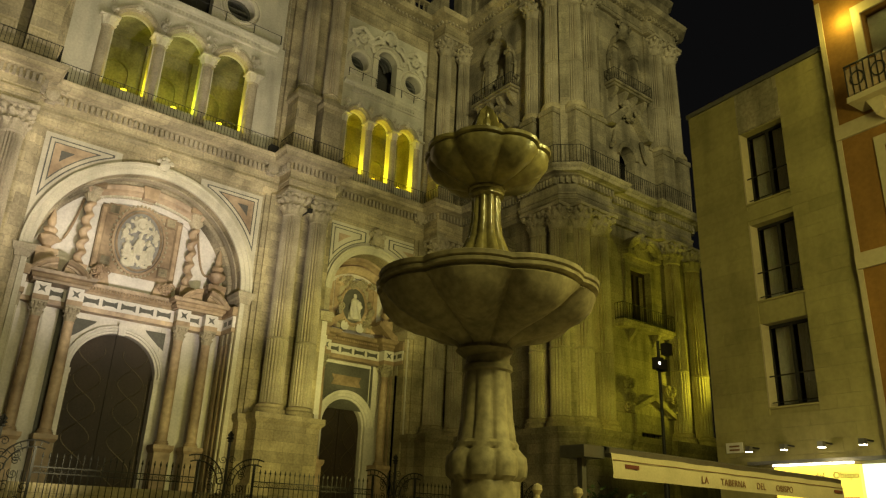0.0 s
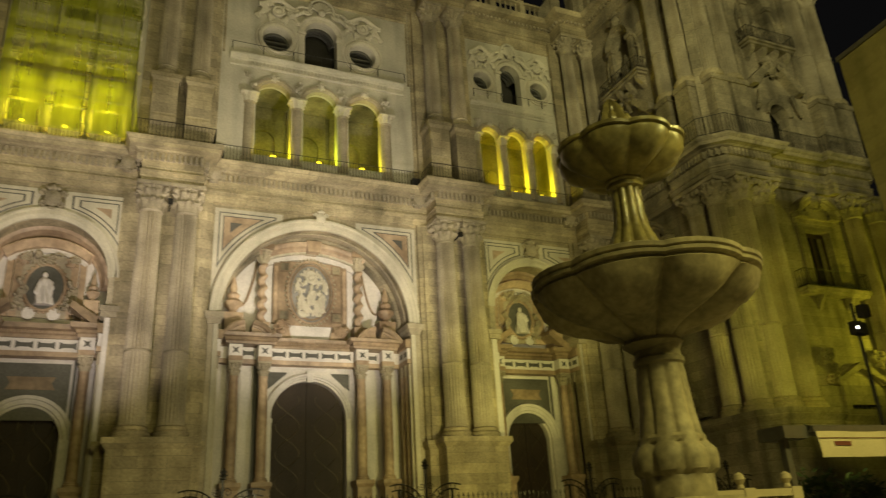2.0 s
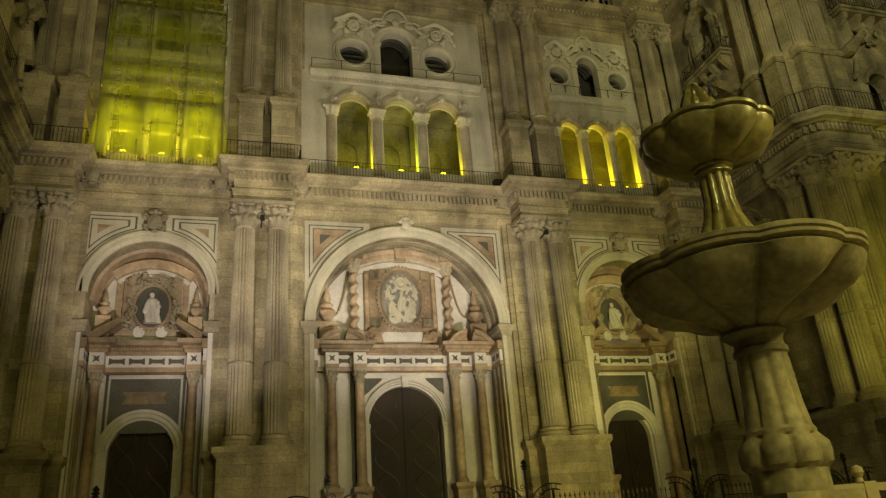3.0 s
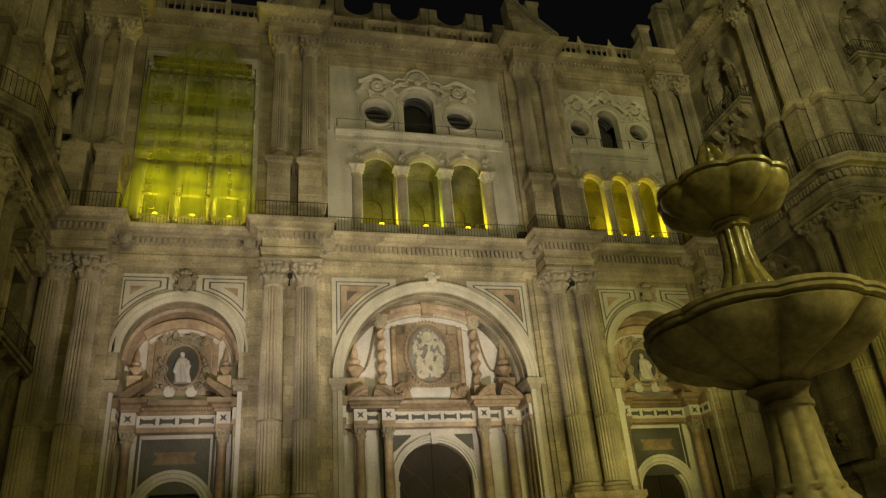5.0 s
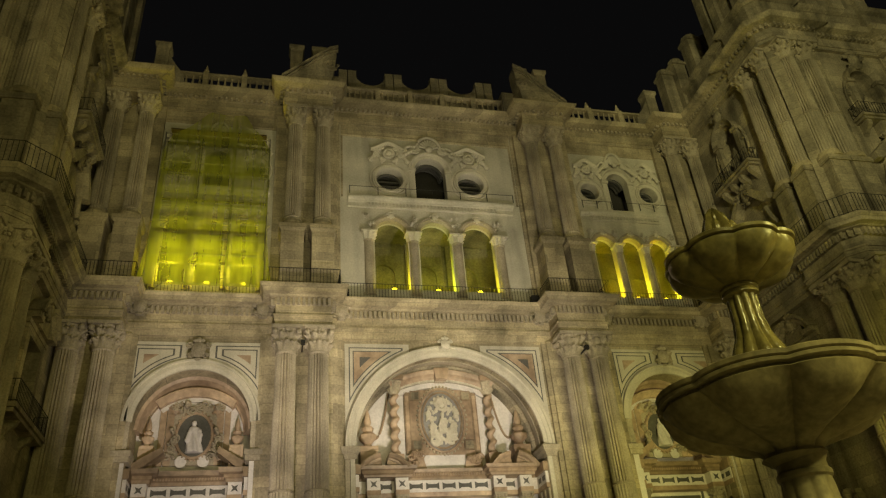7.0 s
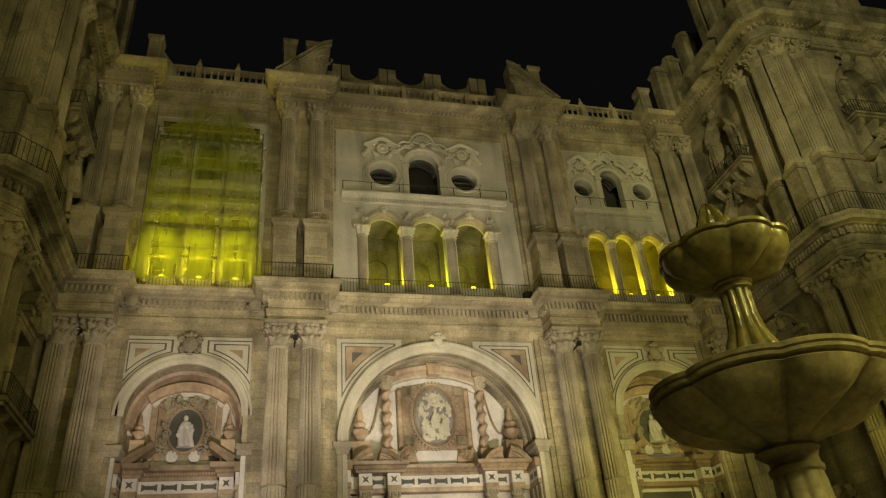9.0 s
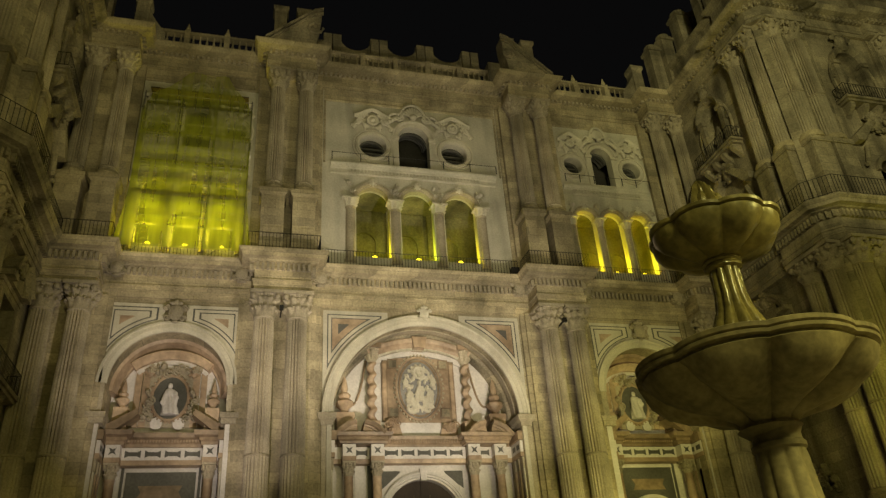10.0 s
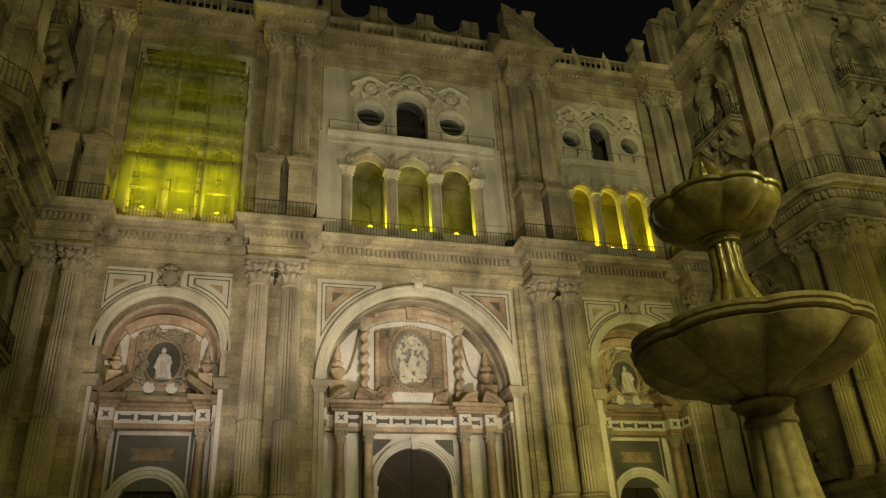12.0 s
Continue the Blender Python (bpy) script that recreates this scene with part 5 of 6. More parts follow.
for c, half in ((0, 5.3), (-SIDE, 3.25), (SIDE, 3.25)):
    part("wall_band", run(B(), [(c - half, 0.0), (c + half, 0.0)], [(-0.05, 30.75), (0.06, 30.75), (0.1, 30.85), (0.05, 30.95), (0.05, 31.6), (-0.05, 31.6)]), STONE, front)
    for s in (-1, 1):
        a, b_ = sorted((c + s * (half - 0.12), c + s * half))
        part("wall_band", box(B(), a, b_, -0.05, 0.0, 26.3, 30.75), STONE, front)

for c in PAIRS[1:3]:
    fl = thing("floodlight", (c, -1.45, 16.2), "small black floodlight between two capitals", "lamp", "capital floodlights")
    part("bracket", box(B(), c - 0.03, c + 0.03, -1.35, -0.28, 16.55, 16.62), IRON, fl)
    part("housing", box(B(), c - 0.1, c + 0.1, -1.45, -1.28, 16.48, 16.7), IRON, fl)
for x in (-18.9, -15.0, -9.25, -5.35, 5.35, 9.25, 15.0, 18.9):
    part("cornice_scroll", crest(x, 18.75, 0.75, -0.55), CARVED, front, "carved corner scroll under the cornice")
    part("cornice_scroll", box(B(), x - 0.2, x + 0.2, -0.5, -0.1, 18.4, 19.0), CARVED, front)

# ---- church towers ----
TCOL = column_meshes(0.55, 10.15, 1.25, "tower_column", low=0.32)
TUP = column_meshes(0.48, 7.15, 1.2, "tower_upper_column", low=0.36)


def tower_plan(s, dx, dy):
    """The plan line of the tower's entablature: the face beside the front, a cut corner, the face to the square."""
    line = [(17.55, -0.6), (17.55, -6.7), (17.3, -6.7), (17.3, -9.6), (17.95, -10.25), (20.8, -10.25), (20.8, -9.9), (25.1, -9.9), (25.1, -10.25), (28.1, -10.25), (28.6, -9.75), (28.6, 2.0)]
    line = [(s * (x + dx), y + dy) for x, y in line]
    return line if s > 0 else line[::-1]


def shifted(bm, s, dx, dy):
    """From the plan of the right-hand tower to either tower."""
    for v in bm.verts:
        v.co = (s * (v.co.x + dx), v.co.y + dy, v.co.z)
    return bm


def inward(bm, plane=17.85, at=-4.3):
    """From the plane y = 0 round x = 0 to the tower's face beside the front."""
    for v in bm.verts:
        x, y, z = v.co
        v.co = (plane + y, at - x, z)
    return bm


def pilaster_front(bm, x0, x1, z0, z1, y, depth=0.12, reeds=5):
    """A flat strip with upright grooves between raised fillets."""
    box(bm, x0, x1, y - depth * 0.6, y + 0.05, z0, z1)
    w = (x1 - x0) / (2 * reeds + 1)
    for k in range(reeds + 1):
        box(bm, x0 + 2 * k * w, x0 + (2 * k + 1) * w, y - depth, y - depth * 0.5, z0 + 0.15, z1 - 0.12)
    return bm


def hood_window(put, c, y):
    """Tall window with a curved broken hood, a shield and a shallow balcony."""
    put("window_surround", wall(B(), c - 1.3, c + 1.3, 11.95, 15.55, y - 0.12, y + 0.002, [("rect", c, 0.88, 11.96, 15.2)]), "moulded window surround")
    put("window_ear", box(B(), c - 1.45, c + 1.45, y - 0.16, y, 15.55, 15.75))
    for k in (-1, 1):
        put("hood", arch_ring(B(), c + k * 0.15, 15.6, [(0.95, y), (0.95, y - 0.35), (1.1, y - 0.5), (1.22, y - 0.5), (1.3, y - 0.62), (1.45, y - 0.62), (1.45, y)], 18 if k > 0 else 100, 80 if k > 0 else 162, 14), "curved broken pediment")
        put("hood_band", box(B(), c + k * 1.12 - 0.34, c + k * 1.12 + 0.34, y - 0.5, y, 15.76, 16.0))
    put("hood_tablet", prism(B(), [(c - 0.8, 15.76), (c + 0.8, 15.76), (c + 0.62, 16.5), (c - 0.62, 16.5)], y - 0.3, y))
    put("hood_crest", crest(c, 16.75, 0.8, y - 0.35), "", True)
    put("balcony", box(B(), c - 2.25, c + 2.25, y - 0.6, y, 11.75, 11.93), "stone balcony slab")
    put("balcony_edge", box(B(), c - 2.15, c + 2.15, y - 0.5, y, 11.6, 11.746))
    for k in (-1.0, 1.0):
        put("console", side_prism(B(), [(y, 11.6), (y - 0.46, 11.6), (y - 0.36, 11.4), (y - 0.14, 11.2), (y, 10.9)], c + k - 0.11, c + k + 0.11))


def tower_niche(put, c, y):
    """Arched niche with a plain carved form, crest and balcony, over a broken pediment."""
    put("niche_hood", arch_ring(B(), c, 29.35, [(0.78, y), (0.78, y - 0.2), (0.9, y - 0.3), (0.98, y - 0.4), (1.12, y - 0.45), (1.12, y)], 0, 180, 20), "", True)
    for k in (-1, 1):
        put("niche_pier", box(B(), c + k * 0.95 - 0.17, c + k * 0.95 + 0.17, y - 0.26, y, 26.4, 29.2))
        put("niche_capital", box(B(), c + k * 0.95 - 0.25, c + k * 0.95 + 0.25, y - 0.36, y, 29.1, 29.36))
        put("niche_scroll", spiral(B(), c + k * 1.42, y - 0.1, 27.0, 0.36, 1.7, -k, 0.09, 0 if k > 0 else math.pi))
        put("niche_scroll", spiral(B(), c + k * 1.3, y - 0.1, 28.4, 0.24, 1.6, k, 0.07, 0 if k > 0 else math.pi))
        put("niche_swag", tube(B(), [(c + k * (1.2 + 0.3 * math.sin(q * 3)), y - 0.1, 26.6 + 2.6 * q) for q in (j / 12 for j in range(13))], 0.08, 6))
        put("raking_pediment", prism(B(), [(c + k * 1.9, 23.5), (c + k * 1.95, 23.85), (c + k * 0.7, 24.95), (c + k * 0.45, 24.7), (c + k * 1.5, 23.5)], y - 0.55, y), "broken sloping pediment")
        put("pediment_scroll", spiral(B(), c + k * 0.55, y - 0.5, 24.95, 0.3, 1.6, k, 0.1, 0 if k > 0 else math.pi))
        put("swag", tube(B(), [(c + k * (1.15 + 0.5 * q), y - 0.2, 23.4 - 1.2 * math.sin(q * math.pi / 2)) for q in (j / 8 for j in range(9))], 0.13, 7))
    put("niche_crest", crest(c, 30.85, 1.0, y - 0.3), "carved crest above the niche", True)
    put("pediment_crest", crest(c, 25.0, 1.0, y - 0.25), "", True)
    put("niche_figure", figure(B(), c, y + 0.12, 27.75, 1.0, 5), "plain rounded stone form", True)
    put("balcony", box(B(), c - 1.8, c + 1.8, y - 0.8, y, 26.2, 26.36), "stone balcony slab")
    put("balcony_edge", box(B(), c - 1.68, c + 1.68, y - 0.68, y, 26.05, 26.196))
    for k in (-1.35, -0.45, 0.45, 1.35):
        put("console", side_prism(B(), [(y, 26.05), (y - 0.6, 26.05), (y - 0.55, 25.8), (y - 0.25, 25.55), (y, 25.3)], c + k - 0.15, c + k + 0.15))


def tower(s, dx, dy):
    """A tower beside the front; s = 1 or -1 mirrors the plan."""
    t = thing("church_tower", (s * 23, -4, 0), "tall sandstone church tower with columns and iron balconies", "tower", "flanking towers")

    def put(name, bm, label="", smooth=False, mat=GREYSTONE):
        return part(name, shifted(bm, s, dx, dy), mat, t, label, smooth)

    def put_in(name, bm, label="", smooth=False, mat=GREYSTONE):
        return part(name, shifted(inward(bm), s, dx, dy), mat, t, label, smooth)

    def bx(name, x0, x1, y0, y1, z0, z1, label="", mat=GREYSTONE):
        return put(name, box(B(), x0, x1, y0, y1, z0, z1), label, False, mat)

    YW, XW, CL, CU = -9.7, 17.85, 23.55, 23.05
    put("wall", wall(B(), 18.4, 28.5, 0.0, 19.3, YW, YW + 0.7, [("rect", CL, 0.88, 11.96, 15.2), ("rect", CL + 0.3, 0.95, 3.6, 6.3)]), "weathered ashlar wall")
    put("wall", wall(B(), 18.4, 28.5, 19.302, 33.0, YW, YW + 0.7, [("arch", CU, 0.68, 19.4, 22.0), ("arch", CU, 0.78, 26.36, 29.35)]), "weathered ashlar wall")
    put_in("wall", wall(B(), -4.0, 4.9, 0.0, 19.3, 0.0, 0.7, [("rect", 0, 0.88, 11.96, 15.2), ("rect", 0.2, 0.8, 0.0, 5.2)]), "weathered ashlar wall")
    put_in("wall", wall(B(), -4.0, 4.9, 19.302, 33.0, 0.0, 0.7, [("arch", 0, 0.68, 19.4, 22.0), ("arch", 0, 0.78, 26.36, 29.35)]), "weathered ashlar wall")
    put("wall", prism(B(), [(27.8, 0.0), (28.5, 0.0), (28.5, 33.0), (27.8, 33.0)], YW + 0.7, 6))
    bm = B()
    cut = [(XW, -9.2), (18.4, YW), (18.4, -9.0), (18.0, -8.9)]
    lo, hi = [bm.verts.new((x, y, 0.0)) for x, y in cut], [bm.verts.new((x, y, 33.0)) for x, y in cut]
    for i in range(4):
        j = (i + 1) % 4
        bm.faces.new((lo[i], lo[j], hi[j], hi[i]))
    put("corner_wall", bm, "cut corner of the tower")
    # near-black sheets behind the openings paint the shade inside the tower
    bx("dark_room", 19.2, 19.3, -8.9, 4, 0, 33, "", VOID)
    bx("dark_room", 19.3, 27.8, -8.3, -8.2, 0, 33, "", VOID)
    bx("niche_back", CU - 0.8, CU + 0.8, YW + 0.55, YW + 0.65, 26.3, 30.2)
    put_in("niche_back", box(B(), -0.8, 0.8, 0.55, 0.65, 26.3, 30.2))
    path = tower_plan(s, dx, dy)
    part("entablature", run(B(), path, LOWSEC), GREYSTONE, t, "moulded cornice with dentils")
    part("entablature", run(B(), path, UPSEC), GREYSTONE, t, "moulded top cornice")
    part("attic", run(B(), path, [(-0.9, 33.1), (-0.1, 33.1), (-0.1, 33.35), (-0.25, 33.4), (-0.25, 35.0), (0.0, 35.15), (0.1, 35.4), (-0.9, 35.4)]), GREYSTONE, t, "attic band")
    for out, z0, z1, a, b_ in ((0.06, 18.52, 18.88, 0.13, 0.24), (0.08, 32.5, 32.74, 0.16, 0.3)):
        tagged(part("dentil_course", dentils(path, out, z0, z1, a, b_), GREYSTONE, t), kind="stuff")
    part("base", run(B(), path, [(-0.6, 0), (0.5, 0), (0.5, 0.9), (0.36, 1.1), (0.36, 5.45), (0.5, 5.7), (0.5, 5.98), (-0.6, 5.98)]), GREYSTONE, t, "tall ashlar plinth")
    for z0, z1 in ((17.42, 19.38), (31.62, 33.08)):
        bx("corner_block", 17.75, 20.78, -10.0, YW - 0.004, z0, z1)
        bx("corner_block", 17.5, XW - 0.004, -9.6, -6.72, z0, z1)
        bx("corner_block", 25.12, 28.3, -10.0, YW - 0.004, z0, z1)
    bx("wall", 28.504, 30.2, -9.3, -8.6, 0.0, 17.4)
    # columns of both storeys on their pedestals, with grooved strips between
    for x, y in ((17.72, -7.75), (17.72, -9.2), (18.55, -9.92), (20.05, -9.88), (26.35, -9.88), (28.3, -9.88)):
        column(TCOL, s * (x + dx), y + dy, 6.0, t, "fluted giant column")
    for x, y in ((17.75, -7.3), (17.75, -8.85), (18.5, -9.85), (19.85, -9.85), (26.2, -9.85), (27.75, -9.85)):
        b = box(B(), x - 0.56, x + 0.56, y - 0.52, y + 0.5, 19.4, 22.95)
        box(b, x - 0.66, x + 0.66, y - 0.62, y + 0.5, 19.4, 19.8)
        box(b, x - 0.64, x + 0.64, y - 0.6, y + 0.5, 22.95, 23.25)
        put("pedestal", b, "panelled pedestal of an upper column")
        column(TUP, s * (x + dx), y + dy, 23.25, t, "fluted upper column")
    for x0, x1 in ((18.95, 19.4), (20.4, 20.78), (25.2, 25.6), (26.75, 27.15)):
        put("pilaster", pilaster_front(B(), x0, x1, 23.3, 31.55, YW - 0.02, 0.14, 3))
    put("pilaster", box(B(), -0.28, 0.28, -0.2, 0.3, 6.0, 31.6, pose(18.0, -9.55, 0, 0, 0, -45)), "cut corner strip")
    put_in("pilaster", pilaster_front(B(), 3.55, 4.0, 23.3, 31.55, -0.02, 0.14, 3))
    # face to the square
    hood_window(put, CL, YW)
    put("casement", wall(B(), CL - 0.88, CL + 0.88, 11.96, 15.2, YW + 0.3, YW + 0.38, [("rect", CL - 0.43, 0.34, 12.1, 15.0), ("rect", CL + 0.43, 0.34, 12.1, 15.0)]), "dark wooden casement", False, WOOD)
    tower_niche(put, CU, YW)
    put("door_hood", arch_ring(B(), CU, 22.0, [(0.68, YW), (0.68, YW - 0.12), (0.85, YW - 0.2), (0.95, YW - 0.2), (0.95, YW)], 0, 180, 16), "", True)
    c = CL + 0.3
    for k in (-1, 1):
        put("door_pediment", prism(B(), [(c + k * 1.75, 7.2), (c + k * 1.75, 7.45), (c, 8.3), (c, 8.0)], YW - 0.4, YW), "sloping door pediment")
        put("scrollwork", scrollwork(c + k * 1.75 - 0.3, c + k * 1.75 + 0.3, 7.5, 8.9, YW - 0.1, 12, 3, 0.3))
    put("door_pediment", prism(B(), [(c - 1.5, 7.2), (c + 1.5, 7.2), (c, 7.95)], YW - 0.12, YW))
    put("door_surround", wall(B(), c - 1.3, c + 1.3, 3.6, 7.2, YW - 0.14, YW + 0.002, [("rect", c, 0.95, 3.6, 6.3)]))
    for k in range(6):
        bx("grille_bar", c - 0.75 + 0.3 * k - 0.02, c - 0.75 + 0.3 * k + 0.02, YW + 0.1, YW + 0.14, 3.6, 6.3, "", IRON)
    # face beside the front
    hood_window(put_in, 0, 0)
    tower_niche(put_in, 0, 0)
    put_in("door_pediment", prism(B(), [(-1.4, 6.3), (1.8, 6.3), (0.2, 7.2)], -0.4, 0.0), "triangular door pediment")
    put_in("scrollwork", scrollwork(-0.7, 1.1, 7.0, 8.2, -0.1, 18, 5, 0.34))
    # storeys above the top cornice
    if s < 0:
        bx("wall", 18.6, 27.0, -8.6, 5, 33.0, 56.0, "bell storey wall")
        for y in (-8.2, -6.9, -5.6, -1.4, -0.1, 1.2, 4.2):
            bx("pilaster", 18.3, 18.6, y - 0.35, y + 0.35, 35.4, 54.0)
    else:
        bx("wall", 18.3, 27.2, -9.2, -5.0, 33.0, 47.0, "unfinished top storey wall")
        for k in range(5):
            x = 18.9 + 1.9 * k
            bx("pilaster", x - 0.4, x + 0.4, -9.5, -9.204, 35.4, 47.0)
        for y in (-8.6, -6.6, -5.6):
            bx("pilaster", 18.0, 18.296, y - 0.35, y + 0.35, 35.4, 47.0)
        for x, y, w, z in ((16.95, -1.4, 0.42, 37.6), (18.0, -1.6, 0.42, 38.6), (19.3, -2.2, 0.5, 40.5), (20.6, -2.2, 0.5, 40.7), (20.3, -4.3, 0.6, 42.6)):
            b = box(B(), x - w, x + w, y - w, y + w, 33.1, z - 0.3)
            box(b, x - w - 0.1, x + w + 0.1, y - w - 0.1, y + w + 0.1, z - 0.7, z - 0.5)
            lathe(b, [(w * 1.1, 0), (w * 1.1, 0.2), (w * 0.6, 0.4)], 14, (x, y, z - 0.35))
            part("pier_stub", b, GREYSTONE, t, "unfinished stone pier")
    return t


TOWERS = ((1, 0.0, 0.0), (-1, 0.45, 0.5))
for s, dx, dy in TOWERS:
    tower(s, dx, dy)

RL = "thin black iron railing on the tower"
for s, dx, dy in TOWERS:
    def rails(line, z, h, pitch=0.17):
        railing([(s * (x + dx), y + dy) for x, y in line], z, h, RL, pitch)

    rails([(17.0, -1.9), (17.0, -7.2), (16.6, -7.2), (16.6, -9.95), (17.6, -10.95), (21.3, -10.95), (21.3, -10.55), (24.6, -10.55), (24.6, -10.95), (28.4, -10.95)], 19.4, 1.05, 0.19)
    rails([(21.35, -9.72), (21.35, -10.25), (25.75, -10.25), (25.75, -9.72)], 11.93, 0.9)
    rails([(21.3, -9.72), (21.3, -10.45), (24.8, -10.45), (24.8, -9.72)], 26.36, 0.8)
    rails([(17.83, -2.55), (17.1, -2.55), (17.1, -6.05), (17.83, -6.05)], 26.36, 0.8)
    rails([(17.83, -2.1), (17.3, -2.1), (17.3, -6.5), (17.83, -6.5)], 11.93, 0.9)

# ---- fountain ----
FX, FY = -4.40, -28.90
fountain = thing("fountain", (FX, FY, 0), "old marble fountain with two scalloped bowls on a fluted stem", "fountain")
TURN = 0.30


def lobes(n, depth, rows, turn=TURN):
    """Bulging lobes between n creases, strongest on the rows given."""
    return lambda a, i: 1 - depth * rows.get(i, 0.0) * (1 - abs(math.sin(n * (a - turn) / 2)) ** 0.6)


part("lower_block", box(B(), FX - 0.33, FX + 0.39, FY - 0.39, FY + 0.36, 0, 1.72), FOUNTAIN, fountain)
ped = [(0.30, 1.72), (0.30, 1.86), (0.31, 1.90), (0.355, 1.94), (0.365, 2.02), (0.355, 2.10), (0.30, 2.16), (0.285, 2.18), (0.285, 2.21), (0.265, 2.24), (0.235, 2.45), (0.215, 2.78), (0.205, 2.84), (0.225, 2.86), (0.225, 2.90), (0.205, 2.92), (0.20, 2.98), (0.22, 3.02)]
part("stem", lathe(B(), ped, 96, (FX + 0.035, FY - 0.03, 0), lobes(8, 0.17, {i: 1.0 for i in range(2, 7)} | {9: 0.8, 10: 0.9, 11: 0.8})), FOUNTAIN, fountain, "fluted marble stem with a swollen foot", True)
bowl = [(0.19, 2.98), (0.27, 3.04), (0.25, 3.08), (0.30, 3.115), (0.46, 3.165), (0.69, 3.225), (0.87, 3.31), (0.98, 3.42), (1.02, 3.53), (0.985, 3.552), (0.985, 3.566), (1.045, 3.575), (1.05, 3.60), (1.03, 3.612), (1.055, 3.625), (1.06, 3.66), (1.03, 3.675), (0.97, 3.64), (0.6, 3.55), (0.16, 3.54)]
full = {i: 0.62 for i in range(5, 18)} | {2: 2.4, 3: 3.2, 4: 3.0, 5: 2.4, 6: 1.7, 7: 1.3, 17: 0.6}


def wavy(bm, z0, rise, reach, hollow):
    """Lifts the rim over the middle of each lobe, and draws the underside in between the lobes."""
    for v in bm.verts:
        a = math.atan2(v.co.y - FY, v.co.x - FX)
        lobe = abs(math.sin(4 * (a - TURN)))
        f = max(0.0, min(1.0, (v.co.z - z0) / 0.15))
        r = math.hypot(v.co.x - FX, v.co.y - FY) / reach
        if v.co.z < z0 + 0.06 and 0.26 < r < 1.1:
            q = min(1.0, (r - 0.26) / 0.3) * min(1.0, (1.12 - r) / 0.3)
            v.co.z += hollow * q * ((1 - lobe ** 0.7) + 0.25 * abs(math.cos(8 * (a - TURN))) ** 3 * max(0.0, 1 - r * 1.4))
        v.co.z += rise * f * (lobe ** 0.7 - 0.35)
    return bm


part("lower_bowl", wavy(lathe(B(), bowl, 192, (FX + 0.012, FY - 0.01, 0), lobes(8, 0.075, full)), 3.45, 0.017, 1.02, 0.095), FOUNTAIN, fountain, "wide scalloped marble bowl with a moulded rim", True)
mid = [(0.22, 3.54), (0.23, 3.66), (0.27, 3.76), (0.285, 3.86), (0.27, 3.96), (0.225, 4.06), (0.175, 4.18), (0.15, 4.34), (0.145, 4.58), (0.175, 4.60), (0.175, 4.63), (0.165, 4.645), (0.185, 4.66), (0.185, 4.68), (0.15, 4.70)]
part("upper_stem", lathe(B(), mid, 96, (FX, FY, 0), lobes(10, 0.24, {i: 1.0 for i in range(0, 9)})), WET, fountain, "wet fluted stem between the bowls", True)
top = [(0.15, 4.68), (0.26, 4.70), (0.43, 4.75), (0.55, 4.82), (0.61, 4.91), (0.62, 4.99), (0.605, 5.01), (0.64, 5.02), (0.645, 5.05), (0.625, 5.062), (0.58, 5.04), (0.3, 5.0), (0.08, 5.0)]
part("upper_bowl", wavy(lathe(B(), top, 160, (FX, FY, 0), lobes(8, 0.08, {i: 1.0 for i in range(4, 12)} | {1: 1.6, 2: 2.2, 3: 1.7})), 4.9, 0.015, 0.62, 0.045), DAMP, fountain, "wet scalloped upper bowl", True)
fin = B()
lathe(fin, [(0.13, 5.0), (0.18, 5.10), (0.175, 5.24), (0.13, 5.40), (0.085, 5.54), (0.02, 5.63)], 40, (FX - 0.02, FY, 0), lambda a, i: 1 + 0.32 * math.cos(5 * a + 0.6 + 0.35 * i))
for k in range(4):
    a = 0.8 + k * math.pi / 2
    blob(fin, FX + 0.13 * math.cos(a), FY + 0.13 * math.sin(a), 5.22, 0.06, 0.06, 0.23, 8, 8)
    blob(fin, FX + 0.06 * math.cos(a), FY + 0.06 * math.sin(a), 5.46, 0.05, 0.05, 0.11, 8, 6)
part("finial", fin, WET, fountain, "worn carved finial dripping with water", True)

# ---- apartment house clad in stone panels ----
AX, AY0, AY1, AZ = 10.9, -26.3, -21.4, 15.0
house = thing("apartment_house", (AX + 3, -24, 0), "four-storey house clad in pale stone slabs with tall windows", "house")


def wall_x(bm, y0, y1, z0, z1, x0, x1, ops):
    """A wall facing -x with openings, made like wall() and turned."""
    wall(bm, -y1, -y0, z0, z1, x0, x1, [(k, -cy, hw, zb, zs) for k, cy, hw, zb, zs in ops])
    for v in bm.verts:
        v.co = Vector((v.co.y, -v.co.x, v.co.z))
    return bm


WINS = [(4.9, 7.25), (7.95, 10.3), (11.0, 13.38)]
WY, WH = -23.98, 0.73
part("wall", wall_x(B(), AY0, AY1, 0, AZ - 0.15, AX + 0.03, AX + 0.5, [("rect", WY, WH, a, b) for a, b in WINS]), LIMECLAD, house, "masonry wall")
part("wall", box(B(), AX + 0.35, AX + 9, AY1 - 0.3, AY1, 0, AZ - 0.15), LIMECLAD, house)
# near-black sheet paints the shade behind the windows
part("room", box(B(), AX + 1.2, AX + 1.3, AY0, AY1, 0, AZ - 0.2), VOID, house)
part("coping", box(B(), AX - 0.06, AX + 9, AY0, AY1 + 0.06, AZ - 0.15, AZ), STEEL, house, "thin metal roof coping")
part("chimney", box(B(), AX + 2.2, AX + 3.2, -25.2, -24.4, AZ, AZ + 1.3), LIMECLAD, house)
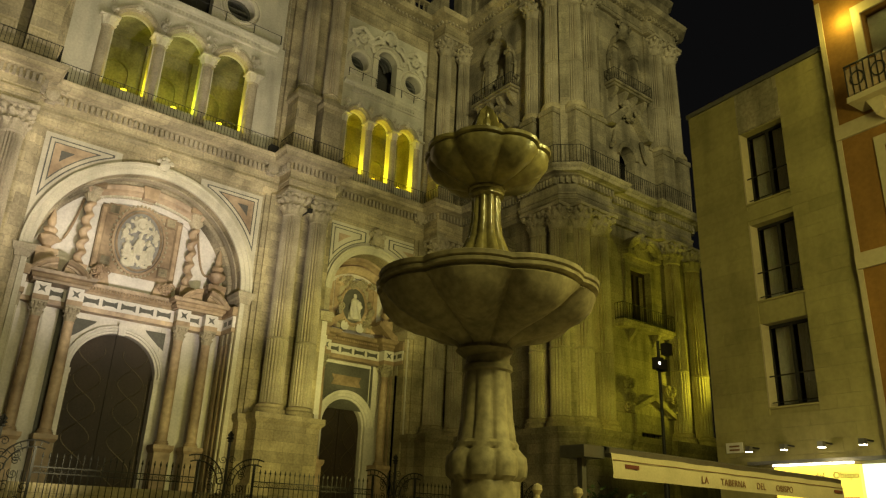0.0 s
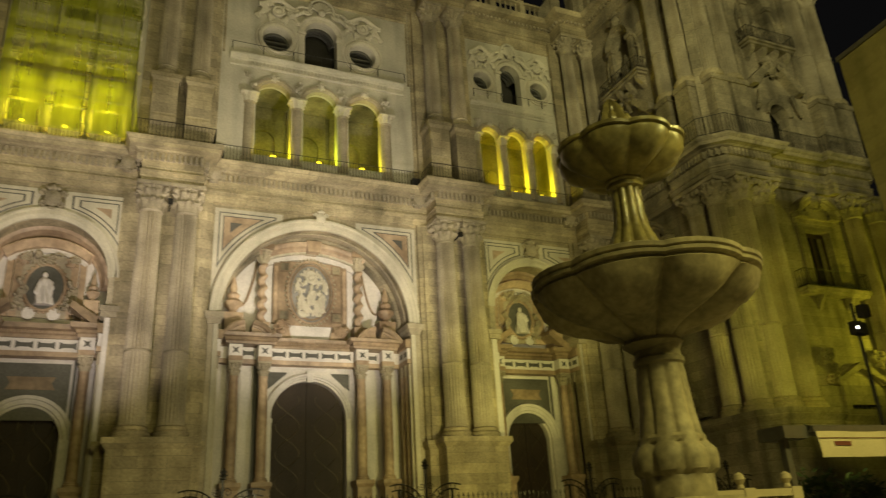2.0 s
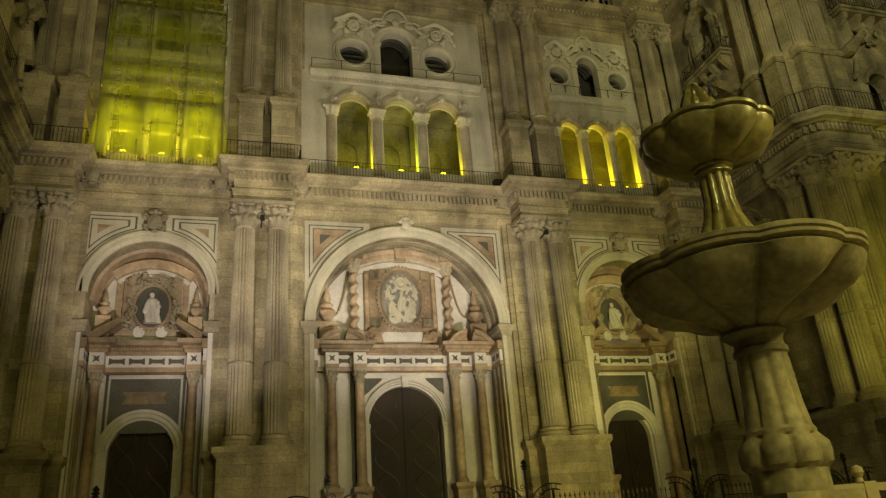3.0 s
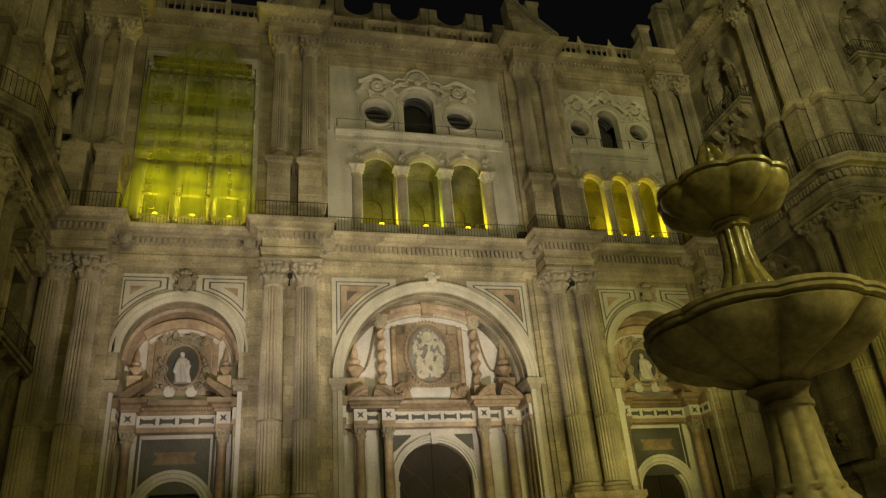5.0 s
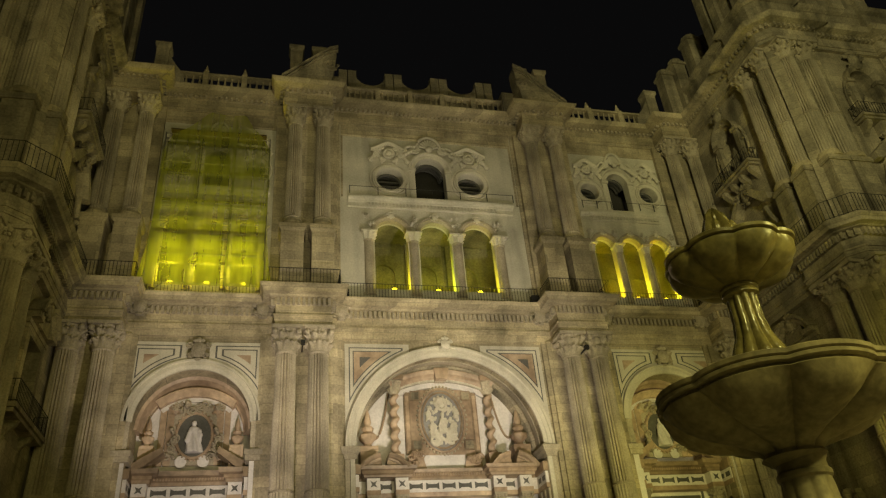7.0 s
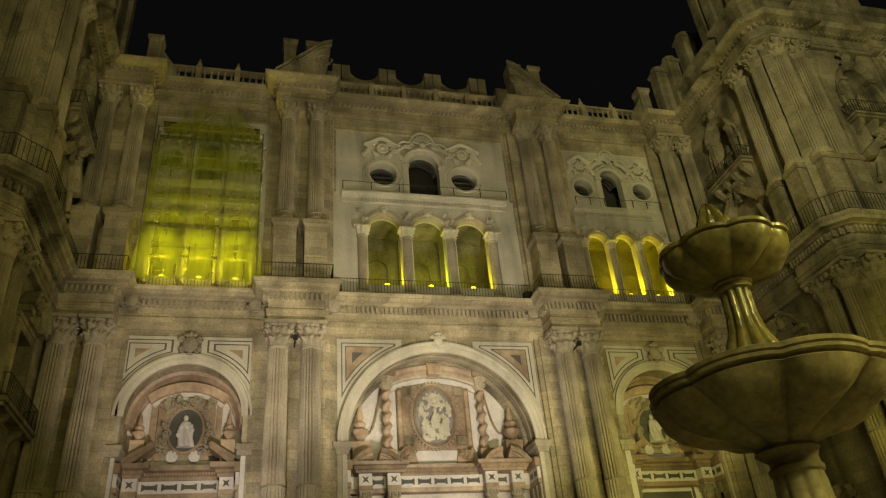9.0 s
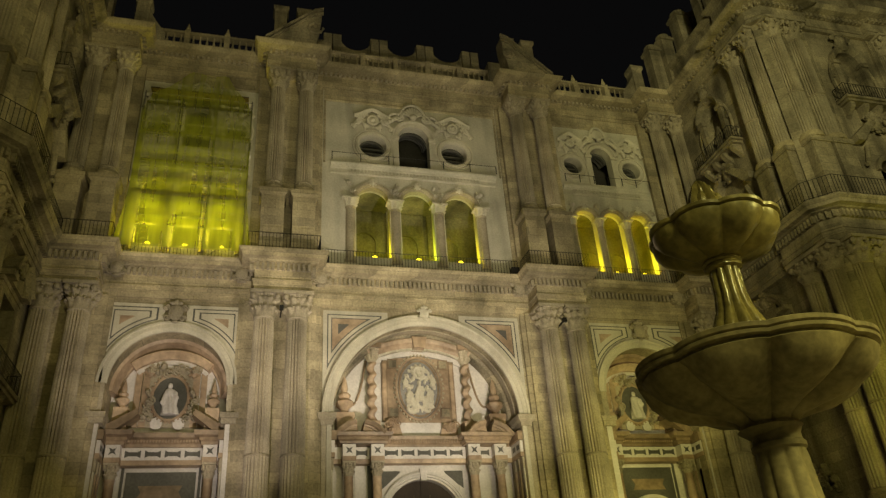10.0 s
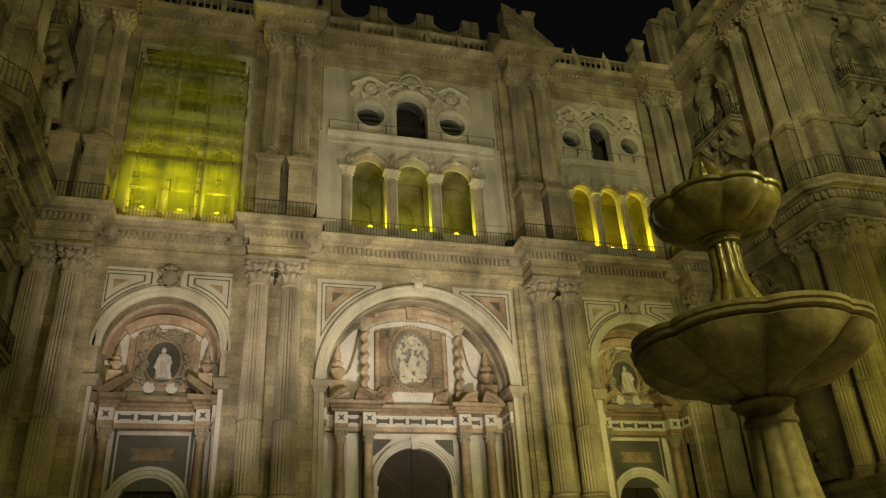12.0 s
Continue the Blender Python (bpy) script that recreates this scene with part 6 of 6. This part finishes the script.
part("chimney", lathe(B(), [(0.22, 0), (0.22, 0.5), (0.26, 0.52), (0.26, 0.6)], 14, (AX + 1.2, -24.3, AZ)), LIMECLAD, house)
for a, b in WINS:
    w = part("window", wall_x(B(), WY - WH, WY + WH, a, b, AX + 0.32, AX + 0.39, [("rect", WY - WH / 2 + 0.02, WH / 2 - 0.07, a + 0.09, b - 0.09), ("rect", WY + WH / 2 - 0.02, WH / 2 - 0.07, a + 0.09, b - 0.09)]), IRON, house, "tall dark-framed casement window")
    for s in (-1, 1):
        cy = WY + s * (WH / 2 - 0.02)
        o = part("pane", box(B(), AX + 0.35, AX + 0.36, cy - WH / 2 + 0.07, cy + WH / 2 - 0.07, a + 0.09, b - 0.09), glass, w)
        c = B()
        ys = [cy - WH / 2 + 0.08 + (WH - 0.18) * i / 16 for i in range(17)]
        for i in range(16):
            q = [(AX + 0.52 + 0.03 * (j % 2), y, z) for j, y, z in ((i, ys[i], a), (i + 1, ys[i + 1], a), (i + 1, ys[i + 1], b), (i, ys[i], b))]
            c.faces.new([c.verts.new(p) for p in q])
        bmesh.ops.remove_doubles(c, verts=c.verts, dist=1e-4)
        part("curtain", c, CURTAIN, w, "pleated pale curtain")
    part("window_bar", tube(B(), [(AX + 0.1, WY - WH, a + 0.85), (AX + 0.1, WY + WH, a + 0.85)], 0.02, 6), IRON, house)
    part("window_bar", tube(B(), [(AX + 0.1, WY - WH, a + 0.12), (AX + 0.1, WY + WH, a + 0.12)], 0.015, 6), IRON, house)
    part("sill", box(B(), AX - 0.02, AX + 0.3, WY - WH, WY + WH, a - 0.05, a), LIMECLAD, house)
    # cream lining on one jamb only: its lamplight is put into the colour
    part("jamb", box(B(), AX - 0.03, AX + 0.32, WY + WH - 0.05, WY + WH - 0.002, a, b), CREAM, house, "window jamb lining, pale to show lamplight on it")
part("blank_panel", box(B(), AX - 0.012, AX + 0.03, WY - WH - 0.02, WY + WH + 0.02, WINS[2][1] + 0.04, AZ - 0.16), GREYSTONE, house, "smooth grey panel above the top window")
rng = random.Random(7)
slab_mesh = {}
row, z = 0, 0.0
while z < AZ - 0.2:
    z2 = min(z + 0.36, AZ - 0.16)
    y, off = AY0, (0.3, 1.1, 0.7)[row % 3]
    edges = [AY0] + [AY0 + off + 1.6 * k for k in range(4) if AY0 + off + 1.6 * k < AY1 - 0.2] + [AY1]
    for y0, y1 in zip(edges, edges[1:]):
        spans = [(y0, y1)]
        blocked = any(a - 0.08 < z2 and z < b + (1.6 if b > 13 else 0.02) for a, b in WINS)
        if blocked:
            l_, r_ = WY - WH - 0.0, WY + WH + 0.0
            spans = [(a, b) for a, b in ((y0, min(y1, l_)), (max(y0, r_), y1)) if b - a > 0.06]
        for a, b in spans:
            k = (round(b - a, 2), round(z2 - z, 2))
            if k not in slab_mesh:
                bm = box(B(), 0, 0.04, 0.003, k[0] - 0.003, 0.003, k[1] - 0.003)
                slab_mesh[k] = mesh_of(bm, "slab", LIMECLAD)
            part("slab", slab_mesh[k], None, house, at=(AX - 0.01 - rng.uniform(0, 0.003), a, z))
    z, row = z2, row + 1

# ---- ochre house next to it ----
OX = 10.75
och = thing("ochre_house", (OX + 3, -31, 0), "ochre-rendered house with cream bands and a lit balcony window", "house")
part("wall", wall_x(B(), -38, AY0 - 0.01, 0, 17.2, OX, OX + 0.4, [("rect", -28.15, 0.62, 12.9, 15.3), ("rect", -28.15, 0.62, 8.8, 11.2)]), OCHRE, och, "ochre rendered wall")
part("wall", box(B(), OX + 0.4, OX + 9, AY0 - 0.4, AY0 - 0.01, 0, 17.2), OCHRE, och)
part("corner_strip", box(B(), OX - 0.03, OX, AY0 - 0.16, AY0 - 0.02, 0, 16.3), CREAM, och, "cream corner strip")
for z0 in (8.05, 11.75):
    part("band", side_prism(B(), [(-38, z0), (-38, z0 + 0.42), (AY0 - 0.03, z0 + 0.42), (AY0 - 0.03, z0)], OX - 0.07, OX + 0.0), CREAM, och, "cream string course")
part("cornice", box(B(), OX - 0.5, OX, -38, AY0 - 0.02, 16.5, 17.0), CREAM, och)
for z0 in (12.95, 8.85):
    f = part("window_frame", wall_x(B(), -29.02, -27.3, z0, z0 + 2.6, OX - 0.06, OX - 0.002, [("rect", -28.15, 0.62, z0 - 0.0, z0 + 2.3)]), CREAM, och, "broad cream window surround")
    part("pane", box(B(), OX + 0.2, OX + 0.21, -28.77, -27.53, z0, z0 + 2.3), glass, f)
    part("shade", box(B(), OX + 0.32, OX + 0.34, -28.77, -27.53, z0, z0 + 2.3), CURTAIN, f)
bal = part("balcony", box(B(), OX - 0.75, OX, -29.6, -27.15, 12.3, 12.46), CREAM, och, "balcony slab")
part("balcony_console", side_prism(B(), [(-27.5, 12.3), (-27.9, 12.3), (-27.9, 11.9), (-27.7, 11.8)], OX - 0.5, OX), CREAM, bal)
part("balcony_panel", box(B(), OX - 0.71, OX - 0.68, -29.5, -27.21, 12.52, 13.3), RUST, bal, "dark brown cast panel")
part("balcony_panel", box(B(), OX - 0.66, OX - 0.02, -27.23, -27.2, 12.52, 13.3), RUST, bal, "dark brown cast panel")
b = B()
for i in range(15):
    y = -29.5 + 2.3 * i / 14
    box(b, OX - 0.735, OX - 0.712, y - 0.012, y + 0.012, 12.46, 13.38)
tagged(part("grating", b, IRON, bal), kind="stuff")
part("balcony_rail", tube(B(), [(OX - 0.72, -29.55, 13.38), (OX - 0.72, -27.19, 13.38), (OX, -27.19, 13.38)], 0.03, 6), IRON, bal)
for k in range(4):
    y = -29.15 + 0.55 * k
    part("balcony_scroll", tube(B(), [(OX - 0.735, y + 0.18 * math.cos(q), 12.92 + 0.2 * math.sin(q)) for q in (2 * math.pi * j / 12 for j in range(13))], 0.018, 5), IRON, bal)
point("balcony_light", (OX - 0.34, -27.05, 15.3), 60, (1.0, 0.82, 0.14), 0.08)

# ---- tavern: awning, sign, sign lamps ----
aw = thing("awning", (4.5, -25, 0), "long cream canvas awning with a lettered valance on steel posts", "awning")
WX0, WX1, WYF = 0.50, 7.95, -26.25
part("roof", box(B(), WX0 - 0.03, WX1, WYF, -25.5, 2.70, 2.76), STEEL, aw, "flat dark awning roof")
part("fascia", side_prism(B(), [(WYF - 0.05, 2.66), (WYF - 0.05, 2.74), (WYF + 0.1, 2.78), (WYF + 0.1, 2.66)], WX0 - 0.03, WX1), STEEL, aw)
v = B()
rows = []
for j in range(7):
    f = j / 6
    rows.append([v.verts.new((WX0 + (WX1 - WX0) * i / 40, WYF - 0.05 - 0.03 * math.sin(f * 2.2) - 0.008 * math.sin(i * 0.9 + f), 2.665 - 0.37 * f)) for i in range(41)])
for a, c in zip(rows, rows[1:]):
    for i in range(40):
        v.faces.new((a[i], a[i + 1], c[i + 1], c[i]))
val = part("valance", v, CANVAS, aw, "cream canvas valance with brown lettering", True)
part("valance_seam", tube(B(), [(WX0, WYF - 0.085, 2.565), (WX1, WYF - 0.085, 2.565)], 0.006, 5), BROWN, val)


def lettering(text, name, size, m, material, parent, depth=0.003, spread=1.0):
    cu = bpy.data.curves.new(name, "FONT")
    cu.body, cu.size, cu.extrude, cu.align_x = text, size, depth, "CENTER"
    cu.space_character = spread
    tmp = bpy.data.objects.new(name, cu)
    scene.collection.objects.link(tmp)
    me = bpy.data.meshes.new_from_object(tmp.evaluated_get(bpy.context.evaluated_depsgraph_get()))
    bpy.data.objects.remove(tmp)
    me.materials.clear()
    me.materials.append(material)
    me.transform(m)
    ob = new(name, me)
    ob.parent = parent
    return ob


def in_thing(ob, root):
    ob.matrix_parent_inverse = Matrix.Translation(root.location).inverted()
    return ob


def words(texts, size, x0, x1, m, material, root, spread=1.0):
    """Lays separate words out evenly between x0 and x1 on the plane of m."""
    obs = [lettering(w, "lettering", size, Matrix.Identity(4), material, root, spread=spread) for w in texts]
    spans = [(min(v.co.x for v in o.data.vertices), max(v.co.x for v in o.data.vertices)) for o in obs]
    gap = (x1 - x0 - sum(b - a for a, b in spans)) / max(1, len(obs) - 1)
    x = x0
    for o, (a, b) in zip(obs, spans):
        o.data.transform(m @ Matrix.Translation((x - a, 0, 0)))
        in_thing(o, root)
        x += b - a + gap


words(["LA", "TABERNA", "DEL", "OBISPO"], 0.165, -1.5, 1.5, pose(4.31, WYF - 0.095, 2.36, 90, 0, 0), BROWN, aw, 1.12)
for x in (0.95, 7.68):
    part("maker_bar", box(B(), x - 0.17, x + 0.17, WYF - 0.096, WYF - 0.09, 2.455, 2.515), shader("red_print", (0.15, 0.045, 0.03), 0.8, vary=0.1, bump=0.0) if x < 1 else bpy.data.materials["red_print"], aw)
for x in (0.22, 7.8):
    part("post", box(B(), x - 0.05, x + 0.05, -26.0, -25.9, 0, 2.66), STEEL, aw, "square steel post")
part("roller_box", box(B(), WX0 - 0.5, WX0 - 0.03, -26.2, -25.7, 2.58, 2.76), STEEL, aw, "grey roller housing")

SIGNY = glow("lit_sign_face", (1.0, 0.78, 0.10), 1.0)
SIGNW = glow("lit_sign_white", (0.85, 0.95, 0.80), 1.3)
TUBE = glow("fluorescent_tube", (1.0, 0.95, 0.80), 5.0)
BLACK = shader("black_print", (0.02, 0.02, 0.02), 0.7, vary=0.1, bump=0.0)
sg = thing("shop_sign", (AX, -24.5, 2.2), "lit yellow tavern sign with black lettering", "sign")
part("face", box(B(), AX - 0.16, AX - 0.02, -25.6, -23.3, 2.25, 3.28), SIGNY, sg, "glowing yellow panel")
part("side_face", box(B(), AX - 0.16, AX - 0.02, -26.3, -25.68, 2.25, 3.28), SIGNW, sg, "glowing white panel")
part("tube", tube(B(), [(AX - 0.2, -25.5, 3.33), (AX - 0.2, -23.3, 3.33)], 0.03, 6), TUBE, sg)
part("frame", box(B(), AX - 0.18, AX - 0.01, -26.32, -22.5, 3.38, 3.46), STEEL, sg)
words(["del", "Obispo"], 0.22, -0.56, 0.56, pose(AX - 0.165, -25.0, 2.97, 90, 0, -90), BLACK, sg)
part("maker_bar", box(B(), AX - 0.165, AX - 0.16, -25.5, -25.0, 2.42, 2.52), BLACK, sg)
LENS = glow("sign_lamp_lens", (1.0, 0.93, 0.72), 12.0)
for y in (-22.8, -23.85, -24.9, -25.95):
    l = thing("sign_lamp", (AX, y, 3.7), "small square floodlight on an arm above the sign", "lamp", "sign lamps")
    part("arm", box(B(), AX - 0.42, AX, y - 0.02, y + 0.02, 3.80, 3.84), IRON, l)
    part("housing", box(B(), AX - 0.53, AX - 0.40, y - 0.075, y + 0.075, 3.70, 3.84), STEEL, l)
    part("lens", box(B(), AX - 0.525, AX - 0.405, y - 0.07, y + 0.07, 3.685, 3.702), LENS, l)
pl = thing("wall_plate", (AX, -22.0, 3.8), "small pale street plate on the wall", "sign")
part("plate", box(B(), AX - 0.045, AX - 0.02, -22.3, -21.75, 3.74, 4.02), MARBLE, pl)
for z in (3.92, 3.82):
    part("text_bar", box(B(), AX - 0.05, AX - 0.045, -22.2, -21.86, z - 0.025, z + 0.025), BROWN, pl)
point("shop_light", (9.6, -24.6, 3.4), 25, (1.0, 0.85, 0.45), 0.2)

# ---- floodlight mast ----
MX, MY = 12.55, -18.6
ms = thing("floodlight_mast", (MX, MY, 0), "tall dark street mast with two floodlight heads", "lamp")
part("mast", lathe(B(), [(0.09, 0), (0.09, 3.0), (0.06, 3.1), (0.05, 7.8)], 12, (MX, MY, 0)), IRON, ms)
for i, (dx, dy, z) in enumerate(((0.28, 0.1, 7.0), (-0.22, -0.12, 6.95), (0.2, -0.2, 7.5))):
    h = part("head", box(B(), MX + dx - 0.17, MX + dx + 0.17, MY + dy - 0.12, MY + dy + 0.12, z - 0.2, z + 0.2), IRON, ms, "black floodlight head")
    if i == 1:
        part("lens", box(B(), MX + dx - 0.12, MX + dx - 0.05, MY + dy - 0.14, MY + dy - 0.12, z - 0.05, z + 0.02), LENS, h)
    part("bracket", tube(B(), [(MX, MY, z), (MX + dx, MY + dy, z)], 0.025, 5), IRON, ms)

# ---- planters under the awning ----
def shrub(x, y, z0, r, seed):
    t = thing("shrub", (x, y, 0), "leafy green shrub in a dark planter under the awning", "plant", "planters")
    part("planter", lathe(B(), [(0.22, 0), (0.3, 0.6), (0.33, 0.62), (0.33, 0.7), (0.27, 0.7)], 16, (x, y, 0)), IRON, t)
    rng = random.Random(seed)
    part("stem", tube(B(), [(x, y, 0.6), (x + 0.03, y, z0 - 0.3), (x, y + 0.02, z0)], 0.03, 6), WOOD, t)
    b = B()
    for i in range(420):
        d = Vector((rng.gauss(0, 1), rng.gauss(0, 1), rng.gauss(0, 0.8))).normalized() * r * rng.uniform(0.35, 1.0)
        c = Vector((x, y, z0)) + d
        u = Vector((rng.uniform(-1, 1), rng.uniform(-1, 1), rng.uniform(-1, 1))).normalized()
        w = u.orthogonal().normalized()
        s = rng.uniform(0.05, 0.09)
        b.faces.new([b.verts.new(c + u * s), b.verts.new(c + w * s * 0.4), b.verts.new(c - u * s), b.verts.new(c - w * s * 0.4)])
    part("crown", b, LEAF, t)


shrub(2.3, -24.6, 1.95, 0.42, 1)
shrub(3.6, -24.4, 1.9, 0.38, 2)


# ---- fence of the terrace ----
FY0 = -9.0
SPIKE = mesh_of(lathe(lathe(B(), [(0.014, 0), (0.014, 1.88)], 6), [(0.014, 1.88), (0.035, 1.94), (0.004, 2.06)], 6), "bar", IRON)


def fence_panel(x0, x1):
    t = thing("iron_fence", ((x0 + x1) / 2, FY0, 0), "wrought-iron fence panel with spear tips on a low stone wall", "fence", "terrace fence")
    part("low_wall", box(B(), x0, x1, FY0 - 0.25, FY0 + 0.25, 0.0, 1.0), STONE, t)
    part("coping", box(B(), x0, x1, FY0 - 0.31, FY0 + 0.31, 1.0, 1.12), STONE, t)
    n = int((x1 - x0) / 0.19)
    for i in range(1, n):
        part("bar", SPIKE, None, t, at=(x0 + (x1 - x0) * i / n, FY0, 1.0))
    for z in (1.25, 2.45, 2.62):
        part("rail", box(B(), x0, x1, FY0 - 0.02, FY0 + 0.02, z, z + 0.035), IRON, t)
    b = B()
    for i in range(n):
        spiral(b, x0 + (x1 - x0) * (i + 0.5) / n, FY0, 2.545, 0.07, 1.1, 1 if i % 2 else -1, 0.009, i)
    tagged(part("scrollwork", b, IRON, t), kind="stuff")
    return t


def fence_post(x, tall):
    t = thing("fence_pier", (x, FY0, 0), "ornate wrought-iron fence pier with scrolled arcs and a leafy finial", "fence", "fence piers")
    part("footing", box(B(), x - 1.05, x + 1.05, FY0 - 0.25, FY0 + 0.25, 0, 1.12), STONE, t)
    for dx in (-1.0, 0, 1.0):
        part("stanchion", box(B(), x + dx - 0.035, x + dx + 0.035, FY0 - 0.035, FY0 + 0.035, 1.12, 3.2 if dx else tall - 0.25), IRON, t)
    b = B()
    blob(b, x, FY0, tall - 0.25, 0.10, 0.10, 0.05)
    lathe(b, [(0.03, 0), (0.11, 0.06), (0.05, 0.12), (0.09, 0.17), (0.01, 0.3)], 10, (x, FY0, tall - 0.22), lambda a, i: 1 + 0.3 * math.cos(5 * a))
    part("finial", b, IRON, t, "leafy iron finial")
    for s in (-1, 1):
        for r in (0.92, 0.72):
            part("arc", tube(B(), [(x + s * (1.0 - r * math.cos(q)), FY0, 2.5 + r * 0.95 * math.sin(q)) for q in (math.pi * 0.62 * k / 14 for k in range(15))], 0.025, 5), IRON, t)
        c = B()
        for k in range(9):
            q = math.pi * 0.62 * k / 9
            tube(c, [(x + s * (1.0 - r_ * math.cos(q)), FY0, 2.5 + r_ * 0.95 * math.sin(q)) for r_ in (0.72, 0.92)], 0.014, 5)
        for i in range(5):
            spiral(c, x + s * (0.2 + 0.17 * i), FY0, 1.7 + 0.35 * (i % 3), 0.16, 1.4, s, 0.014, i)
        for i in range(4):
            spiral(c, x + s * 0.16, FY0, 2.2 + 0.36 * i, 0.14, 1.4, -s, 0.014, i)
            spiral(c, x + s * 0.55, FY0, 2.75 + 0.1 * i, 0.13, 1.4, s, 0.014, i * 2)
        for i in range(8):
            tube(c, [(x + s * (0.12 + 0.11 * i), FY0, 1.12), (x + s * (0.12 + 0.11 * i), FY0, 2.5)], 0.012, 5)
        part("scrollwork", c, IRON, t)
    return t


POSTS = [(-19.2, 3.9), (-12.3, 3.9), (-5.4, 3.95), (1.5, 4.15), (8.4, 3.95), (15.3, 3.9)]
for x, h in POSTS:
    fence_post(x, h)
for (a, _), (b, _) in zip(POSTS, POSTS[1:]):
    fence_panel(a + 1.05, b - 1.05)


# ---- pale stone balustrade beyond the fountain ----
def low_balustrade(x0, x1, y):
    t = thing("stone_balustrade", ((x0 + x1) / 2, y, 0), "low cream stone balustrade with ball finials", "balustrade")
    part("plinth", box(B(), x0, x1, y - 0.12, y + 0.12, 0, 1.22), CREAM, t)
    part("coping", box(B(), x0, x1, y - 0.14, y + 0.14, 1.79, 1.88), CREAM, t)
    me = mesh_of(lathe(B(), [(0.05, 0), (0.03, 0.06), (0.065, 0.2), (0.03, 0.42), (0.05, 0.57)], 10), "baluster", CREAM, True)
    n = int((x1 - x0) / 0.17)
    for i in range(n):
        part("baluster", me, None, t, at=(x0 + (x1 - x0) * (i + 0.5) / n, y, 1.22))
    for x in (x0, (x0 + x1) / 2, x1):
        b = box(B(), x - 0.09, x + 0.09, y - 0.15, y + 0.15, 0.0, 1.9)
        lathe(b, [(0.05, 0), (0.035, 0.05), (0.075, 0.11), (0.06, 0.17), (0.01, 0.2)], 12, (x, y, 1.9))
        part("post", b, CREAM, t)


low_balustrade(-2.2, -0.6, -26.6)

# ---- the two houses and what hangs on them stand a little askew to the square ----
SKEW = Matrix.Translation((AX, -24.0, 0)) @ Matrix.Rotation(radians(-6), 4, "Z") @ Matrix.Translation((-AX, 24.0, 0))
for ob in [o for o in scene.collection.objects if not o.parent and o.name.split(".")[0] in ("apartment_house", "ochre_house", "shop_sign", "sign_lamp", "wall_plate", "balcony_light", "shop_light")]:
    ob.matrix_basis = SKEW @ Matrix.Translation(ob.location)
